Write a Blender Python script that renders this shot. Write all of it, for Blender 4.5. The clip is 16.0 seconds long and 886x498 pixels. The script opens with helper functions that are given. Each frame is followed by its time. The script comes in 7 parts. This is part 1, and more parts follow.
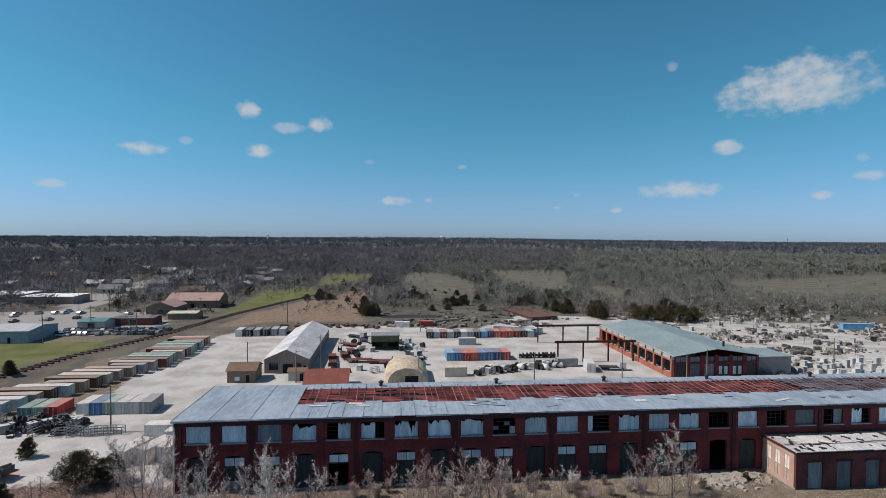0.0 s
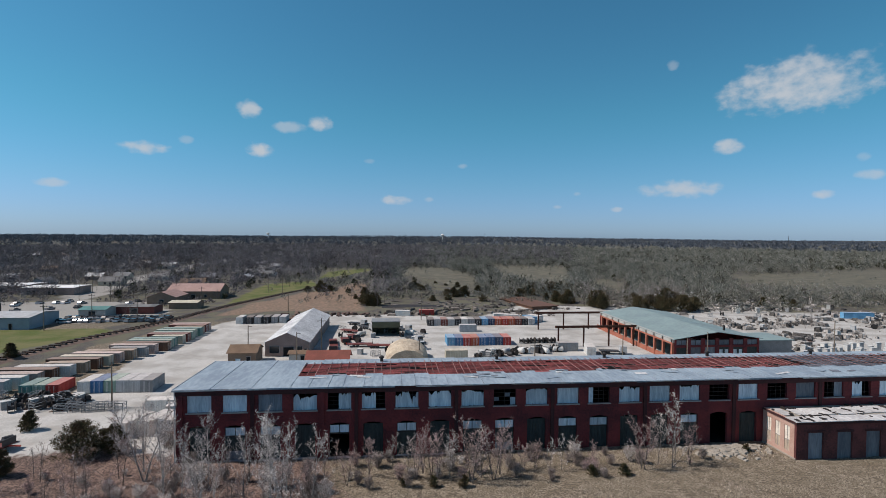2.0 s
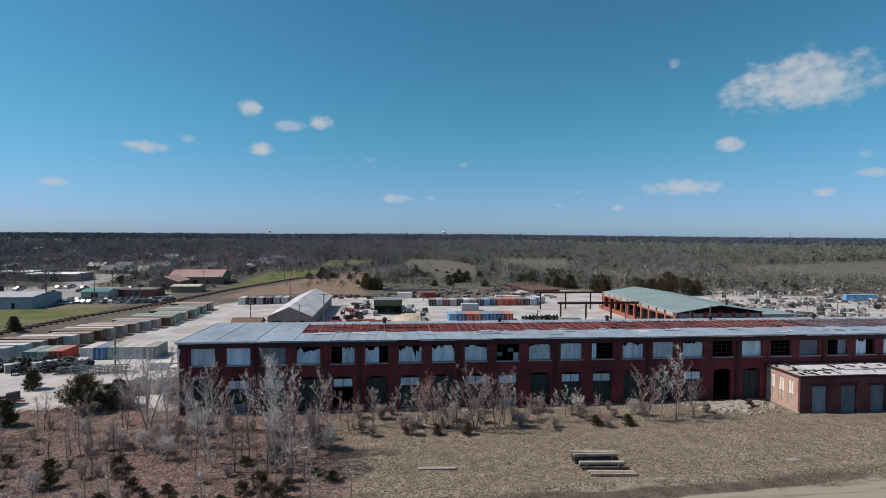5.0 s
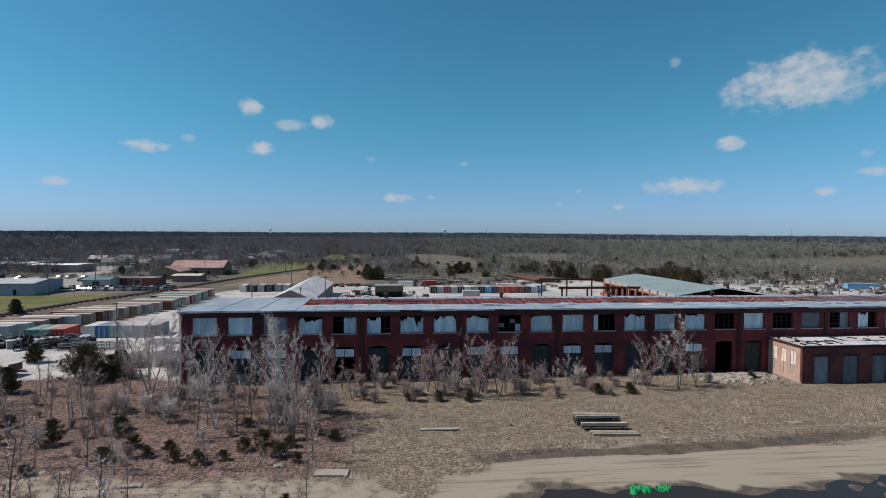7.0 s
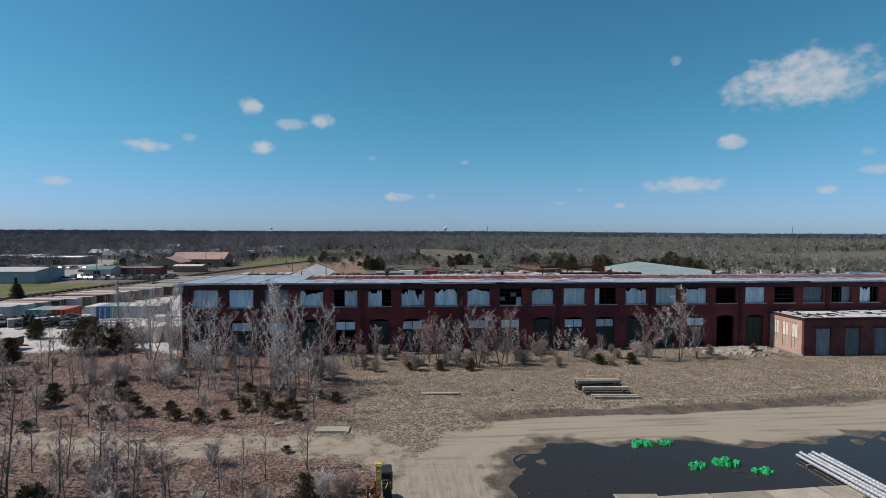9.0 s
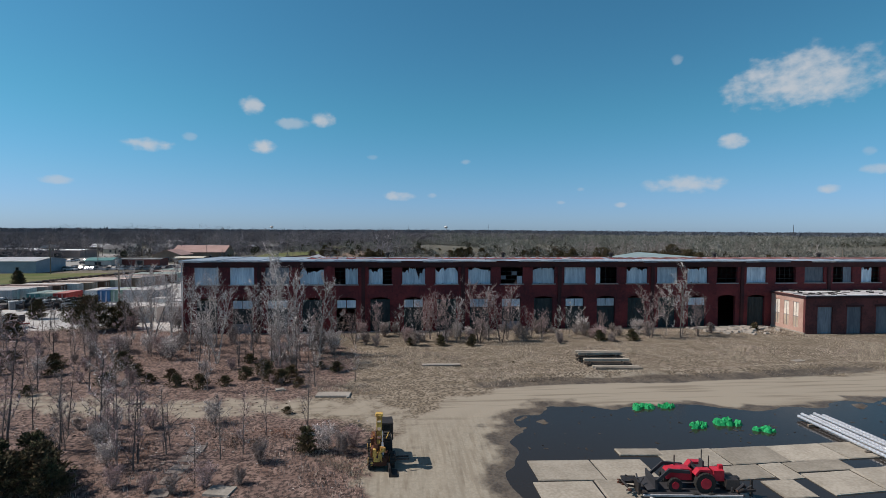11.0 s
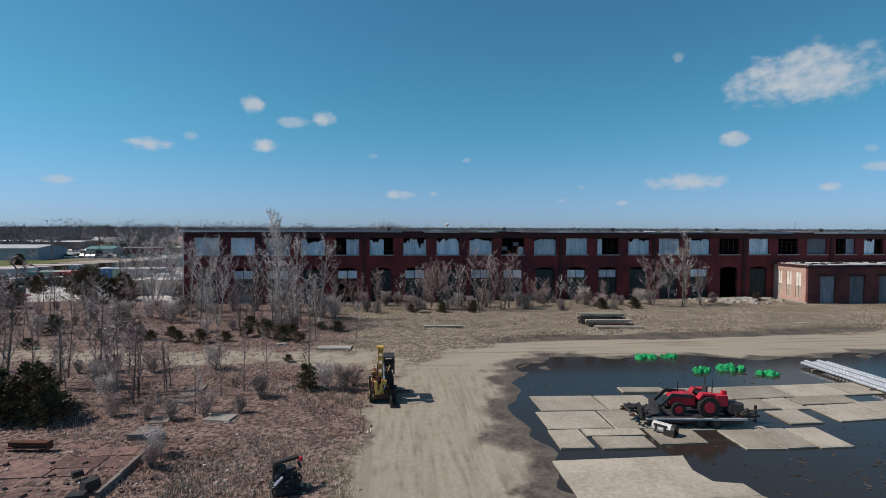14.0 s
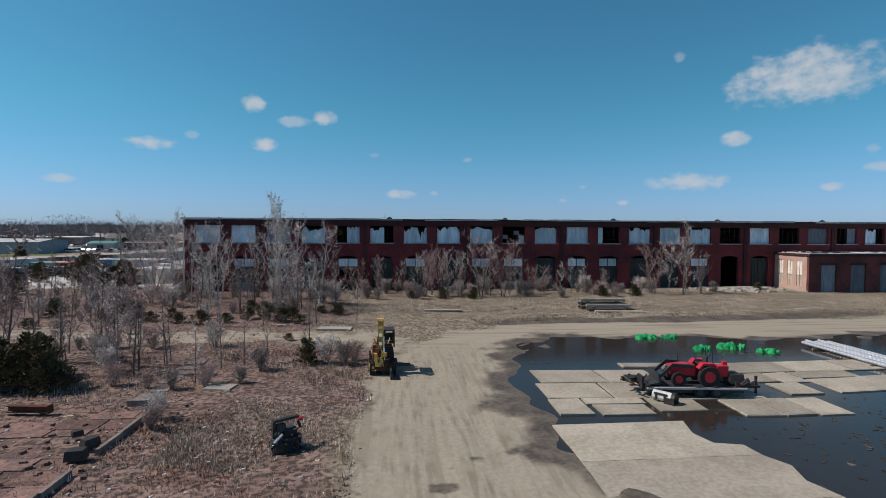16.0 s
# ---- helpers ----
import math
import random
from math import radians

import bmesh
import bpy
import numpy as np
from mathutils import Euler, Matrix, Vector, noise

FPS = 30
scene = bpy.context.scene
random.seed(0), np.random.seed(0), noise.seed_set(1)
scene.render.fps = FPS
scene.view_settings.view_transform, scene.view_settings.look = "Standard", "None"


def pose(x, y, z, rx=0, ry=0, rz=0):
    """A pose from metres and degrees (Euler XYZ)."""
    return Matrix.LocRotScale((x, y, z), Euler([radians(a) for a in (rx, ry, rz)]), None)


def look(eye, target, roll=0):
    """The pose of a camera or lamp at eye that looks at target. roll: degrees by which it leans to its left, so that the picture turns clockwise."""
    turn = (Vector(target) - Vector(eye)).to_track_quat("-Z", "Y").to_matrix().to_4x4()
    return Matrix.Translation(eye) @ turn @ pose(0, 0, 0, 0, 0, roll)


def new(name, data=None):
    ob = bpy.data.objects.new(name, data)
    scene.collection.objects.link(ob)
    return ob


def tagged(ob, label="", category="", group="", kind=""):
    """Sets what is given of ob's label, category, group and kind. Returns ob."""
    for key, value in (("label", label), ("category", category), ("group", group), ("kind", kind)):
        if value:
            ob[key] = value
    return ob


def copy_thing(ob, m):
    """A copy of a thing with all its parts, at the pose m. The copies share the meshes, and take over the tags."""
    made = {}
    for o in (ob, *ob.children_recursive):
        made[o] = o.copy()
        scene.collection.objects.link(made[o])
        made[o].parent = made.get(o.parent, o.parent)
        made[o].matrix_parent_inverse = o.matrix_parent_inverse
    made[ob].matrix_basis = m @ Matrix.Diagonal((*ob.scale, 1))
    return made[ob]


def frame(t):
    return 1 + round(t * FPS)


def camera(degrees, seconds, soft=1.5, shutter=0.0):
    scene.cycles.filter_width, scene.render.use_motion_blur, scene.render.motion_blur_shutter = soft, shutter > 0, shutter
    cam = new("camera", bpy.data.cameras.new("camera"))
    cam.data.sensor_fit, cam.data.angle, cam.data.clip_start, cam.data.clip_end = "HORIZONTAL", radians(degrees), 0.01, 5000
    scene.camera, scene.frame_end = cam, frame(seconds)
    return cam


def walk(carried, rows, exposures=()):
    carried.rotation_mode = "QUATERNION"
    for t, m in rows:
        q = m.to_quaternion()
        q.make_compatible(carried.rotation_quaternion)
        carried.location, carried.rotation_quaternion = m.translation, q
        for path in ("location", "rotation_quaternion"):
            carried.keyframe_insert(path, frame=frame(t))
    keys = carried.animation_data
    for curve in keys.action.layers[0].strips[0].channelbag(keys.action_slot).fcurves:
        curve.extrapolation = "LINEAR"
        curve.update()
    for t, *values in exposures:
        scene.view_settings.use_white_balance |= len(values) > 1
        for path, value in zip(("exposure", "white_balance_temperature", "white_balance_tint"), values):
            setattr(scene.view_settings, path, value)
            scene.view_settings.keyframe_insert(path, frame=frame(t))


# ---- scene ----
cam = camera(82.2, 16.0, soft=0.8)
PATH = [
    (0, (0.158, 0.335, 38.2), (0.362, 2.324, 38.149), 0.5),
    (0.5, (0.2, 0.297, 37.112), (0.404, 2.286, 37.06), 0.5),
    (1, (0.226, 0.253, 35.94), (0.429, 2.242, 35.888), 0.5),
    (1.5, (0.262, 0.209, 34.871), (0.465, 2.198, 34.817), 0.5),
    (2, (0.167, 0.151, 33.827), (0.369, 2.14, 33.773), 0.5),
    (2.5, (0.13, 0.259, 32.657), (0.332, 2.248, 32.602), 0.5),
    (3, (0.017, 0.028, 31.554), (0.217, 2.018, 31.498), 0.5),
    (3.5, (-0.026, -0.004, 30.488), (0.174, 1.985, 30.431), 0.4),
    (4, (-0.029, 0.046, 29.321), (0.17, 2.036, 29.263), 0.4),
    (6.5, (-0.217, -0.004, 23.763), (-0.021, 1.985, 23.701), 0.4),
    (7, (-0.233, -0.034, 22.653), (-0.038, 1.955, 22.59), 0.4),
    (7.5, (-0.198, 0.069, 21.542), (-0.004, 2.058, 21.478), 0.4),
    (8, (-0.164, 0.09, 20.495), (0.03, 2.079, 20.429), 0.4),
    (8.5, (-0.174, 0.012, 19.549), (0.02, 2.001, 19.483), 0.3),
    (9, (-0.226, -0.092, 18.656), (-0.034, 1.898, 18.589), 0.3),
    (11.5, (-0.219, -0.15, 14.796), (-0.031, 1.84, 14.725), 0.3),
    (12, (-0.23, -0.017, 14.175), (-0.042, 1.973, 14.103), 0.2),
    (12.5, (-0.227, 0.044, 13.424), (-0.04, 2.034, 13.352), 0.2),
    (13, (-0.194, 0.023, 12.61), (-0.008, 2.013, 12.536), 0.2),
    (13.5, (-0.212, -0.065, 11.848), (-0.026, 1.925, 11.774), 0.2),
    (14, (-0.216, -0.093, 11.158), (-0.031, 1.897, 11.082), 0.2),
    (14.5, (-0.195, -0.084, 10.607), (-0.012, 1.906, 10.531), 0.2),
    (15, (-0.187, -0.1, 10.225), (-0.004, 1.891, 10.148), 0.2),
    (15.5, (-0.174, -0.101, 9.822), (0.009, 1.889, 9.744), 0.2),
    (16, (-0.186, -0.146, 9.437), (-0.004, 1.844, 9.359), 0.3),
]
walk(cam, [(t, look(eye, target, roll)) for t, eye, target, roll in PATH])

# ---- world, sun ----
SUN = Vector((-0.998 * math.cos(radians(48)), 0.06 * math.cos(radians(48)), math.sin(radians(48)))).normalized()
sun = new("sun", bpy.data.lights.new("sun", "SUN"))
sun.data.energy, sun.data.angle, sun.data.color = 4.3, radians(0.6), (1.0, 0.90, 0.825)
sun.matrix_world = look(SUN * 200, (0, 0, 0))

# each cloud: azimuth and elevation of its middle, its half width and half height, all in degrees, and its density
CLOUDS = [(-15.1, 12.8, 1.23, 0.94, 0.9), (-11.0, 11.3, 1.64, 0.64, 0.55), (-7.7, 11.9, 1.39, 0.82, 0.95), (-13.9, 8.8, 1.36, 0.81, 1), (-24.6, 8.2, 2.13, 0.69, 0.9), (-21.0, 9.3, 0.66, 0.44, 0.35), (-31.8, 4.4, 1.22, 0.4, 0.6), (0.4, 3.9, 1.77, 0.57, 0.85), (4.2, 4.0, 0.57, 0.32, 0.4), (7.9, 7.7, 0.57, 0.31, 0.4), (-2.5, 8.1, 0.68, 0.31, 0.25), (40.5, 13.8, 6.24, 2.59, 1), (30.6, 4.9, 3.84, 0.91, 0.85), (34.9, 8.9, 1.28, 0.75, 0.9), (42.6, 4.0, 0.92, 0.4, 0.8), (45.8, 5.6, 1.09, 0.53, 0.6), (29.8, 17.0, 0.57, 0.47, 0.35), (24.6, 2.9, 0.79, 0.3, 0.6), (20.5, 4.6, 0.41, 0.24, 0.3), (18.4, 3.2, 0.54, 0.25, 0.4), (45.3, 7.1, 0.52, 0.43, 0.3)]


def build_world():
    world = bpy.data.worlds.new("sky")
    scene.world = world
    world.use_nodes = True
    nt = world.node_tree
    N, L = nt.nodes, nt.links
    N.clear()

    def math_node(op, a, b=None, c=None):
        n = N.new("ShaderNodeMath")
        n.operation = op
        for i, v in enumerate((a, b, c)):
            if v is None:
                continue
            if isinstance(v, (int, float)):
                n.inputs[i].default_value = v
            else:
                L.new(v, n.inputs[i])
        return n.outputs[0]

    sky = N.new("ShaderNodeTexSky")
    sky.sky_type, sky.sun_disc = "NISHITA", False
    sky.sun_elevation, sky.sun_rotation = radians(48), math.atan2(SUN.x, SUN.y)
    sky.air_density, sky.dust_density, sky.ozone_density = 1.0, 0.3, 1.5
    grade = N.new("ShaderNodeMix")
    grade.data_type, grade.blend_type = "RGBA", "MULTIPLY"
    grade.inputs[0].default_value = 1.0
    L.new(sky.outputs[0], grade.inputs[6])
    coord = N.new("ShaderNodeTexCoord")
    sep = N.new("ShaderNodeSeparateXYZ")
    L.new(coord.outputs["Generated"], sep.inputs[0])
    az = math_node("MULTIPLY", math_node("ARCTAN2", sep.outputs[0], sep.outputs[1]), 57.2958)
    el = math_node("MULTIPLY", math_node("ARCSINE", sep.outputs[2]), 57.2958)
    tint = N.new("ShaderNodeMix")
    tint.data_type = "RGBA"
    tint.inputs[6].default_value, tint.inputs[7].default_value = SKY_LOW, SKY_HIGH
    low = N.new("ShaderNodeMapRange")
    low.interpolation_type = "SMOOTHSTEP"
    low.inputs[1].default_value, low.inputs[2].default_value = -1.0, 14.0
    L.new(el, low.inputs[0])
    L.new(low.outputs[0], tint.inputs[0])
    rim = N.new("ShaderNodeMix")
    rim.data_type = "RGBA"
    rim.inputs[6].default_value = SKY_RIM
    lift = N.new("ShaderNodeMapRange")
    lift.interpolation_type = "SMOOTHSTEP"
    lift.inputs[1].default_value, lift.inputs[2].default_value = -1.0, 6.0
    L.new(el, lift.inputs[0])
    L.new(lift.outputs[0], rim.inputs[0])
    L.new(tint.outputs[2], rim.inputs[7])
    top = N.new("ShaderNodeMix")
    top.data_type = "RGBA"
    top.inputs[7].default_value = SKY_TOP
    high = N.new("ShaderNodeMapRange")
    high.interpolation_type = "SMOOTHSTEP"
    high.inputs[1].default_value, high.inputs[2].default_value = 24.0, 50.0
    L.new(el, high.inputs[0])
    L.new(high.outputs[0], top.inputs[0])
    L.new(rim.outputs[2], top.inputs[6])
    L.new(top.outputs[2], grade.inputs[7])
    noises = []
    flat = N.new("ShaderNodeMapping")
    flat.inputs["Scale"].default_value = (1, 1, 1.5)
    L.new(coord.outputs["Generated"], flat.inputs[0])
    for scale, detail in ((17.0, 8.0), (52.0, 8.0)):
        n = N.new("ShaderNodeTexNoise")
        n.inputs["Scale"].default_value, n.inputs["Detail"].default_value = scale, detail
        L.new(flat.outputs[0], n.inputs["Vector"])
        noises.append(n.outputs[0])
    ragged = math_node("ADD", math_node("MULTIPLY", math_node("SUBTRACT", noises[0], 0.5), 1.8), math_node("MULTIPLY", math_node("SUBTRACT", noises[1], 0.5), 2.0))
    total = None
    for a0, e0, w, h, dens in CLOUDS:
        u = math_node("MULTIPLY", math_node("SUBTRACT", az, a0), 1 / w)
        v = math_node("MULTIPLY", math_node("SUBTRACT", el, e0), 1 / h)
        r = math_node("ADD", math_node("MULTIPLY", u, u), math_node("MULTIPLY", v, v))
        m = math_node("SUBTRACT", 0.9, r)
        m = math_node("ADD", m, ragged)
        ramp = N.new("ShaderNodeMapRange")
        ramp.interpolation_type = "SMOOTHSTEP"
        ramp.inputs[1].default_value, ramp.inputs[2].default_value = -0.35, 1.15
        ramp.inputs[4].default_value = dens
        L.new(m, ramp.inputs[0])
        near = math_node("LESS_THAN", r, 2.6)
        m = math_node("MULTIPLY", ramp.outputs[0], near)
        total = m if total is None else math_node("MAXIMUM", total, m)
    mix = N.new("ShaderNodeMix")
    mix.data_type = "RGBA"
    L.new(math_node("MULTIPLY", total, 0.88), mix.inputs[0])
    L.new(grade.outputs[2], mix.inputs[6])
    mix.inputs[7].default_value = CLOUD_COLOUR
    bg = N.new("ShaderNodeBackground")
    bg.inputs[1].default_value = SKY_STRENGTH
    out = N.new("ShaderNodeOutputWorld")
    L.new(mix.outputs[2], bg.inputs[0])
    L.new(bg.outputs[0], out.inputs[0])


SKY_TOP, SKY_RIM = (1.1, 0.95, 0.9, 1), (0.60, 0.93, 1.72, 1)
SKY_STRENGTH, SKY_LOW, SKY_HIGH, CLOUD_COLOUR = 0.070, (0.66, 0.93, 1.50, 1), (0.50, 1.20, 1.32, 1), (7.6, 8.0, 8.6, 1)
build_world()
scene.view_settings.exposure = 0.0

# ---- materials ----
MATS = {}


def mat(name, a, b=None, scale=0.5, fine=6.0, rough=0.85, metal=0.0, bump=0.0, vary=0.0, spec=0.3, streak=None, island=0.0):
    """A surface of two colours mixed by coarse and fine noise in world metres; vary: brightness per object; streak: stretch of the noise."""
    if name in MATS:
        return MATS[name]
    m = bpy.data.materials.new(name)
    MATS[name] = m
    m.use_nodes = True
    N, L = m.node_tree.nodes, m.node_tree.links
    p = N["Principled BSDF"]
    p.inputs["Roughness"].default_value, p.inputs["Metallic"].default_value = rough, metal
    p.inputs["Specular IOR Level"].default_value = spec
    b = b or tuple(c * 0.7 for c in a)
    geo = N.new("ShaderNodeNewGeometry")
    vec = geo.outputs["Position"]
    if streak:
        mp = N.new("ShaderNodeMapping")
        mp.inputs["Scale"].default_value = streak
        L.new(vec, mp.inputs[0])
        vec = mp.outputs[0]
    n1, n2 = N.new("ShaderNodeTexNoise"), N.new("ShaderNodeTexNoise")
    for n, s in ((n1, scale), (n2, fine)):
        n.inputs["Scale"].default_value, n.inputs["Detail"].default_value = s, 5.0
        L.new(vec, n.inputs["Vector"])
    add = N.new("ShaderNodeMath")
    add.operation = "ADD"
    L.new(n1.outputs[0], add.inputs[0])
    L.new(n2.outputs[0], add.inputs[1])
    rng = N.new("ShaderNodeMapRange")
    rng.inputs[1].default_value, rng.inputs[2].default_value = 0.78, 1.22
    L.new(add.outputs[0], rng.inputs[0])
    mix = N.new("ShaderNodeMix")
    mix.data_type = "RGBA"
    mix.inputs[6].default_value, mix.inputs[7].default_value = (*a, 1), (*b, 1)
    L.new(rng.outputs[0], mix.inputs[0])
    colour = mix.outputs[2]
    if vary or island:
        hsv = N.new("ShaderNodeHueSaturation")
        src = N.new("ShaderNodeObjectInfo").outputs["Random"] if vary else geo.outputs["Random Per Island"]
        r2 = N.new("ShaderNodeMapRange")
        k = vary or island
        r2.inputs[3].default_value, r2.inputs[4].default_value = 1 - k, 1 + k
        L.new(src, r2.inputs[0])
        L.new(r2.outputs[0], hsv.inputs["Value"])
        L.new(colour, hsv.inputs["Color"])
        colour = hsv.outputs[0]
    L.new(colour, p.inputs["Base Color"])
    if bump:
        bn = N.new("ShaderNodeBump")
        bn.inputs["Strength"].default_value, bn.inputs["Distance"].default_value = bump, 0.05
        L.new(n2.outputs[0], bn.inputs["Height"])
        L.new(bn.outputs[0], p.inputs["Normal"])
    return m


BRICK = mat("red_brick", (0.215, 0.041, 0.042), (0.080, 0.024, 0.028), 0.30, 7.0, 0.9, bump=0.3)
BRICK_DARK = mat("dark_red_brick", (0.085, 0.030, 0.030), (0.045, 0.022, 0.024), 0.3, 7.0, 0.9)
# pale pink, lightened in colour towards the look of walls in direct sun
BRICK_PALE = mat("lit_tone_pink_brick", (0.54, 0.37, 0.31), (0.42, 0.26, 0.21), 0.5, 7.0, 0.9)
ROOF_METAL = mat("pale_metal_roofing", (0.33, 0.40, 0.46), (0.22, 0.27, 0.33), 0.25, 2.0, 0.6, 0.0, streak=(1, 0.25, 1))
ROOF_WHITE = mat("white_roofing", (0.70, 0.70, 0.70), (0.40, 0.40, 0.41), 0.25, 1.8, 0.6)
ROOF_GREEN = mat("grey_green_metal_roofing", (0.25, 0.33, 0.33), (0.20, 0.26, 0.27), 0.12, 1.0, 0.6)
LATH_RED = mat("rust_red_roof_lath", (0.34, 0.085, 0.082), (0.17, 0.05, 0.05), 0.4, 5.0, 0.9, island=0.35)
LATH_GREY = mat("grey_roof_lath", (0.20, 0.22, 0.26), (0.12, 0.13, 0.16), 0.4, 5.0, 0.9, island=0.3)
# near-black stands in for the shade of interiors and open doorways
DARK = mat("dark_interior_void", (0.02, 0.02, 0.022), (0.012, 0.012, 0.013), 0.5, 4.0, 0.95)
SHEET = mat("pale_plastic_sheeting", (0.68, 0.78, 0.84), (0.40, 0.50, 0.58), 0.5, 2.5, 0.4, streak=(3.0, 1, 0.35), vary=0.25)
SHEET_GREY = mat("grey_boarding", (0.20, 0.23, 0.26), (0.12, 0.14, 0.17), 0.5, 2.5, 0.7, streak=(3.0, 1, 0.4), vary=0.3)
BOARD_GREEN = mat("dark_green_door_boards", (0.045, 0.060, 0.060), (0.025, 0.035, 0.037), 0.5, 3.0, 0.7, streak=(4, 1, 0.5))
SILL = mat("stone_sill", (0.40, 0.37, 0.36), (0.28, 0.25, 0.25), 1.0, 6.0)
STEEL = mat("dark_steel", (0.03, 0.03, 0.032), (0.06, 0.05, 0.045), 1.0, 9.0, 0.55, 0.3)
GALV = mat("galvanised_steel", (0.75, 0.76, 0.78), (0.60, 0.61, 0.63), 2.0, 9.0, 0.35, 0.6)
WOOD_GREY = mat("weathered_timber", (0.22, 0.18, 0.14), (0.13, 0.11, 0.09), 0.8, 8.0, 0.9, vary=0.25)
CONCRETE = mat("weathered_concrete", (0.36, 0.33, 0.29), (0.25, 0.23, 0.20), 0.6, 6.0, 0.9, bump=0.2, vary=0.12)
RUST = mat("rusted_iron", (0.13, 0.05, 0.03), (0.07, 0.035, 0.025), 1.5, 9.0, 0.85, 0.2)

# ---- building helpers ----


def box(bm, c, s, rz=0.0, taper=0.0, tilt=0.0):
    """A box of middle c and size s, turned by rz degrees; taper narrows its top."""
    m = pose(*c, tilt, 0, rz)
    v = []
    for z in (-0.5, 0.5):
        k = 1 - taper * (z + 0.5)
        for x, y in ((-0.5, -0.5), (0.5, -0.5), (0.5, 0.5), (-0.5, 0.5)):
            v.append(bm.verts.new(m @ Vector((x * s[0] * k, y * s[1] * k, z * s[2]))))
    for f in ((3, 2, 1, 0), (4, 5, 6, 7), (0, 1, 5, 4), (1, 2, 6, 5), (2, 3, 7, 6), (3, 0, 4, 7)):
        bm.faces.new([v[i] for i in f])


def tube(bm, a, b, ra, rb=None, n=6, caps=True):
    """A tapered round bar from a to b."""
    a, b = Vector(a), Vector(b)
    rb = ra if rb is None else rb
    d = (b - a).normalized()
    u = d.orthogonal().normalized()
    w = d.cross(u)
    rings = []
    for p, r in ((a, ra), (b, rb)):
        rings.append([bm.verts.new(p + r * (math.cos(t) * u + math.sin(t) * w)) for t in (2 * math.pi * i / n for i in range(n))])
    for i in range(n):
        j = (i + 1) % n
        bm.faces.new((rings[0][i], rings[0][j], rings[1][j], rings[1][i]))
    if caps:
        bm.faces.new(rings[0][::-1])
        bm.faces.new(rings[1])


def prism(bm, outline, y0, y1):
    """An (x, z) outline carried from y0 to y1."""
    a = [bm.verts.new((x, y0, z)) for x, z in outline]
    b = [bm.verts.new((x, y1, z)) for x, z in outline]
    bm.faces.new(a)
    bm.faces.new(b[::-1])
    n = len(a)
    for i in range(n):
        j = (i + 1) % n
        bm.faces.new((a[j], a[i], b[i], b[j]))


def slab(bm, outline, z0, z1):
    """An (x, y) outline carried from z0 to z1."""
    a = [bm.verts.new((x, y, z0)) for x, y in outline]
    b = [bm.verts.new((x, y, z1)) for x, y in outline]
    bm.faces.new(a[::-1])
    bm.faces.new(b)
    n = len(a)
    for i in range(n):
        j = (i + 1) % n
        bm.faces.new((a[i], a[j], b[j], b[i]))


def mesh_of(name, bm, material):
    me = bpy.data.meshes.new(name)
    bm.normal_update()
    bmesh.ops.recalc_face_normals(bm, faces=bm.faces[:])
    bm.to_mesh(me)
    bm.free()
    me.materials.append(material)
    return me


def part(name, bm, material, parent, label=""):
    ob = new(name, mesh_of(name, bm, material))
    ob.parent = parent
    if label:
        tagged(ob, label)
    return ob


def piece(name, me, parent, m=None):
    """One more object on a mesh that others share, under parent."""
    ob = new(name, me)
    ob.parent = parent
    if m is not None:
        ob.matrix_basis = m
    return ob


def thing(name, label, category, group="", m=None, kind=""):
    ob = new(name)
    ob.empty_display_size = 0.3
    if m is not None:
        ob.matrix_basis = m
    return tagged(ob, label, category, group, kind)


def boxes(*items):
    bm = bmesh.new()
    for it in items:
        box(bm, *it)
    return bm


def soup(name, verts, faces, material, smooth=False):
    me = bpy.data.meshes.new(name)
    me.from_pydata(verts, [], faces)
    me.materials.append(material)
    me.update()
    return me


def fast_tris(name, tri, material):
    """A mesh of loose triangles from an (n, 3, 3) array."""
    n = len(tri)
    me = bpy.data.meshes.new(name)
    me.vertices.add(3 * n)
    me.vertices.foreach_set("co", np.asarray(tri, dtype=np.float32).ravel())
    me.loops.add(3 * n)
    me.loops.foreach_set("vertex_index", np.arange(3 * n, dtype=np.int32))
    me.polygons.add(n)
    me.polygons.foreach_set("loop_start", np.arange(0, 3 * n, 3, dtype=np.int32))
    me.materials.append(material)
    me.update(calc_edges=True)
    return me


# ---- ground ----


def inside(px, py, poly):
    """Signed distance to a polygon, positive inside, in metres."""
    d = np.full(px.shape, 1e9)
    odd = np.zeros(px.shape, bool)
    n = len(poly)
    for i in range(n):
        (x0, y0), (x1, y1) = poly[i], poly[(i + 1) % n]
        ex, ey = x1 - x0, y1 - y0
        t = np.clip(((px - x0) * ex + (py - y0) * ey) / (ex * ex + ey * ey + 1e-9), 0, 1)
        d = np.minimum(d, np.hypot(px - x0 - t * ex, py - y0 - t * ey))
        cross = (y0 > py) != (y1 > py)
        with np.errstate(divide="ignore", invalid="ignore"):
            odd ^= cross & (px < (x1 - x0) * (py - y0) / (y1 - y0 + 1e-12) + x0)
    return np.where(odd, d, -d)


def along(px, py, line):
    """Distance to an open line."""
    d = np.full(px.shape, 1e9)
    for (x0, y0), (x1, y1) in zip(line, line[1:]):
        ex, ey = x1 - x0, y1 - y0
        t = np.clip(((px - x0) * ex + (py - y0) * ey) / (ex * ex + ey * ey), 0, 1)
        d = np.minimum(d, np.hypot(px - x0 - t * ex, py - y0 - t * ey))
    return d


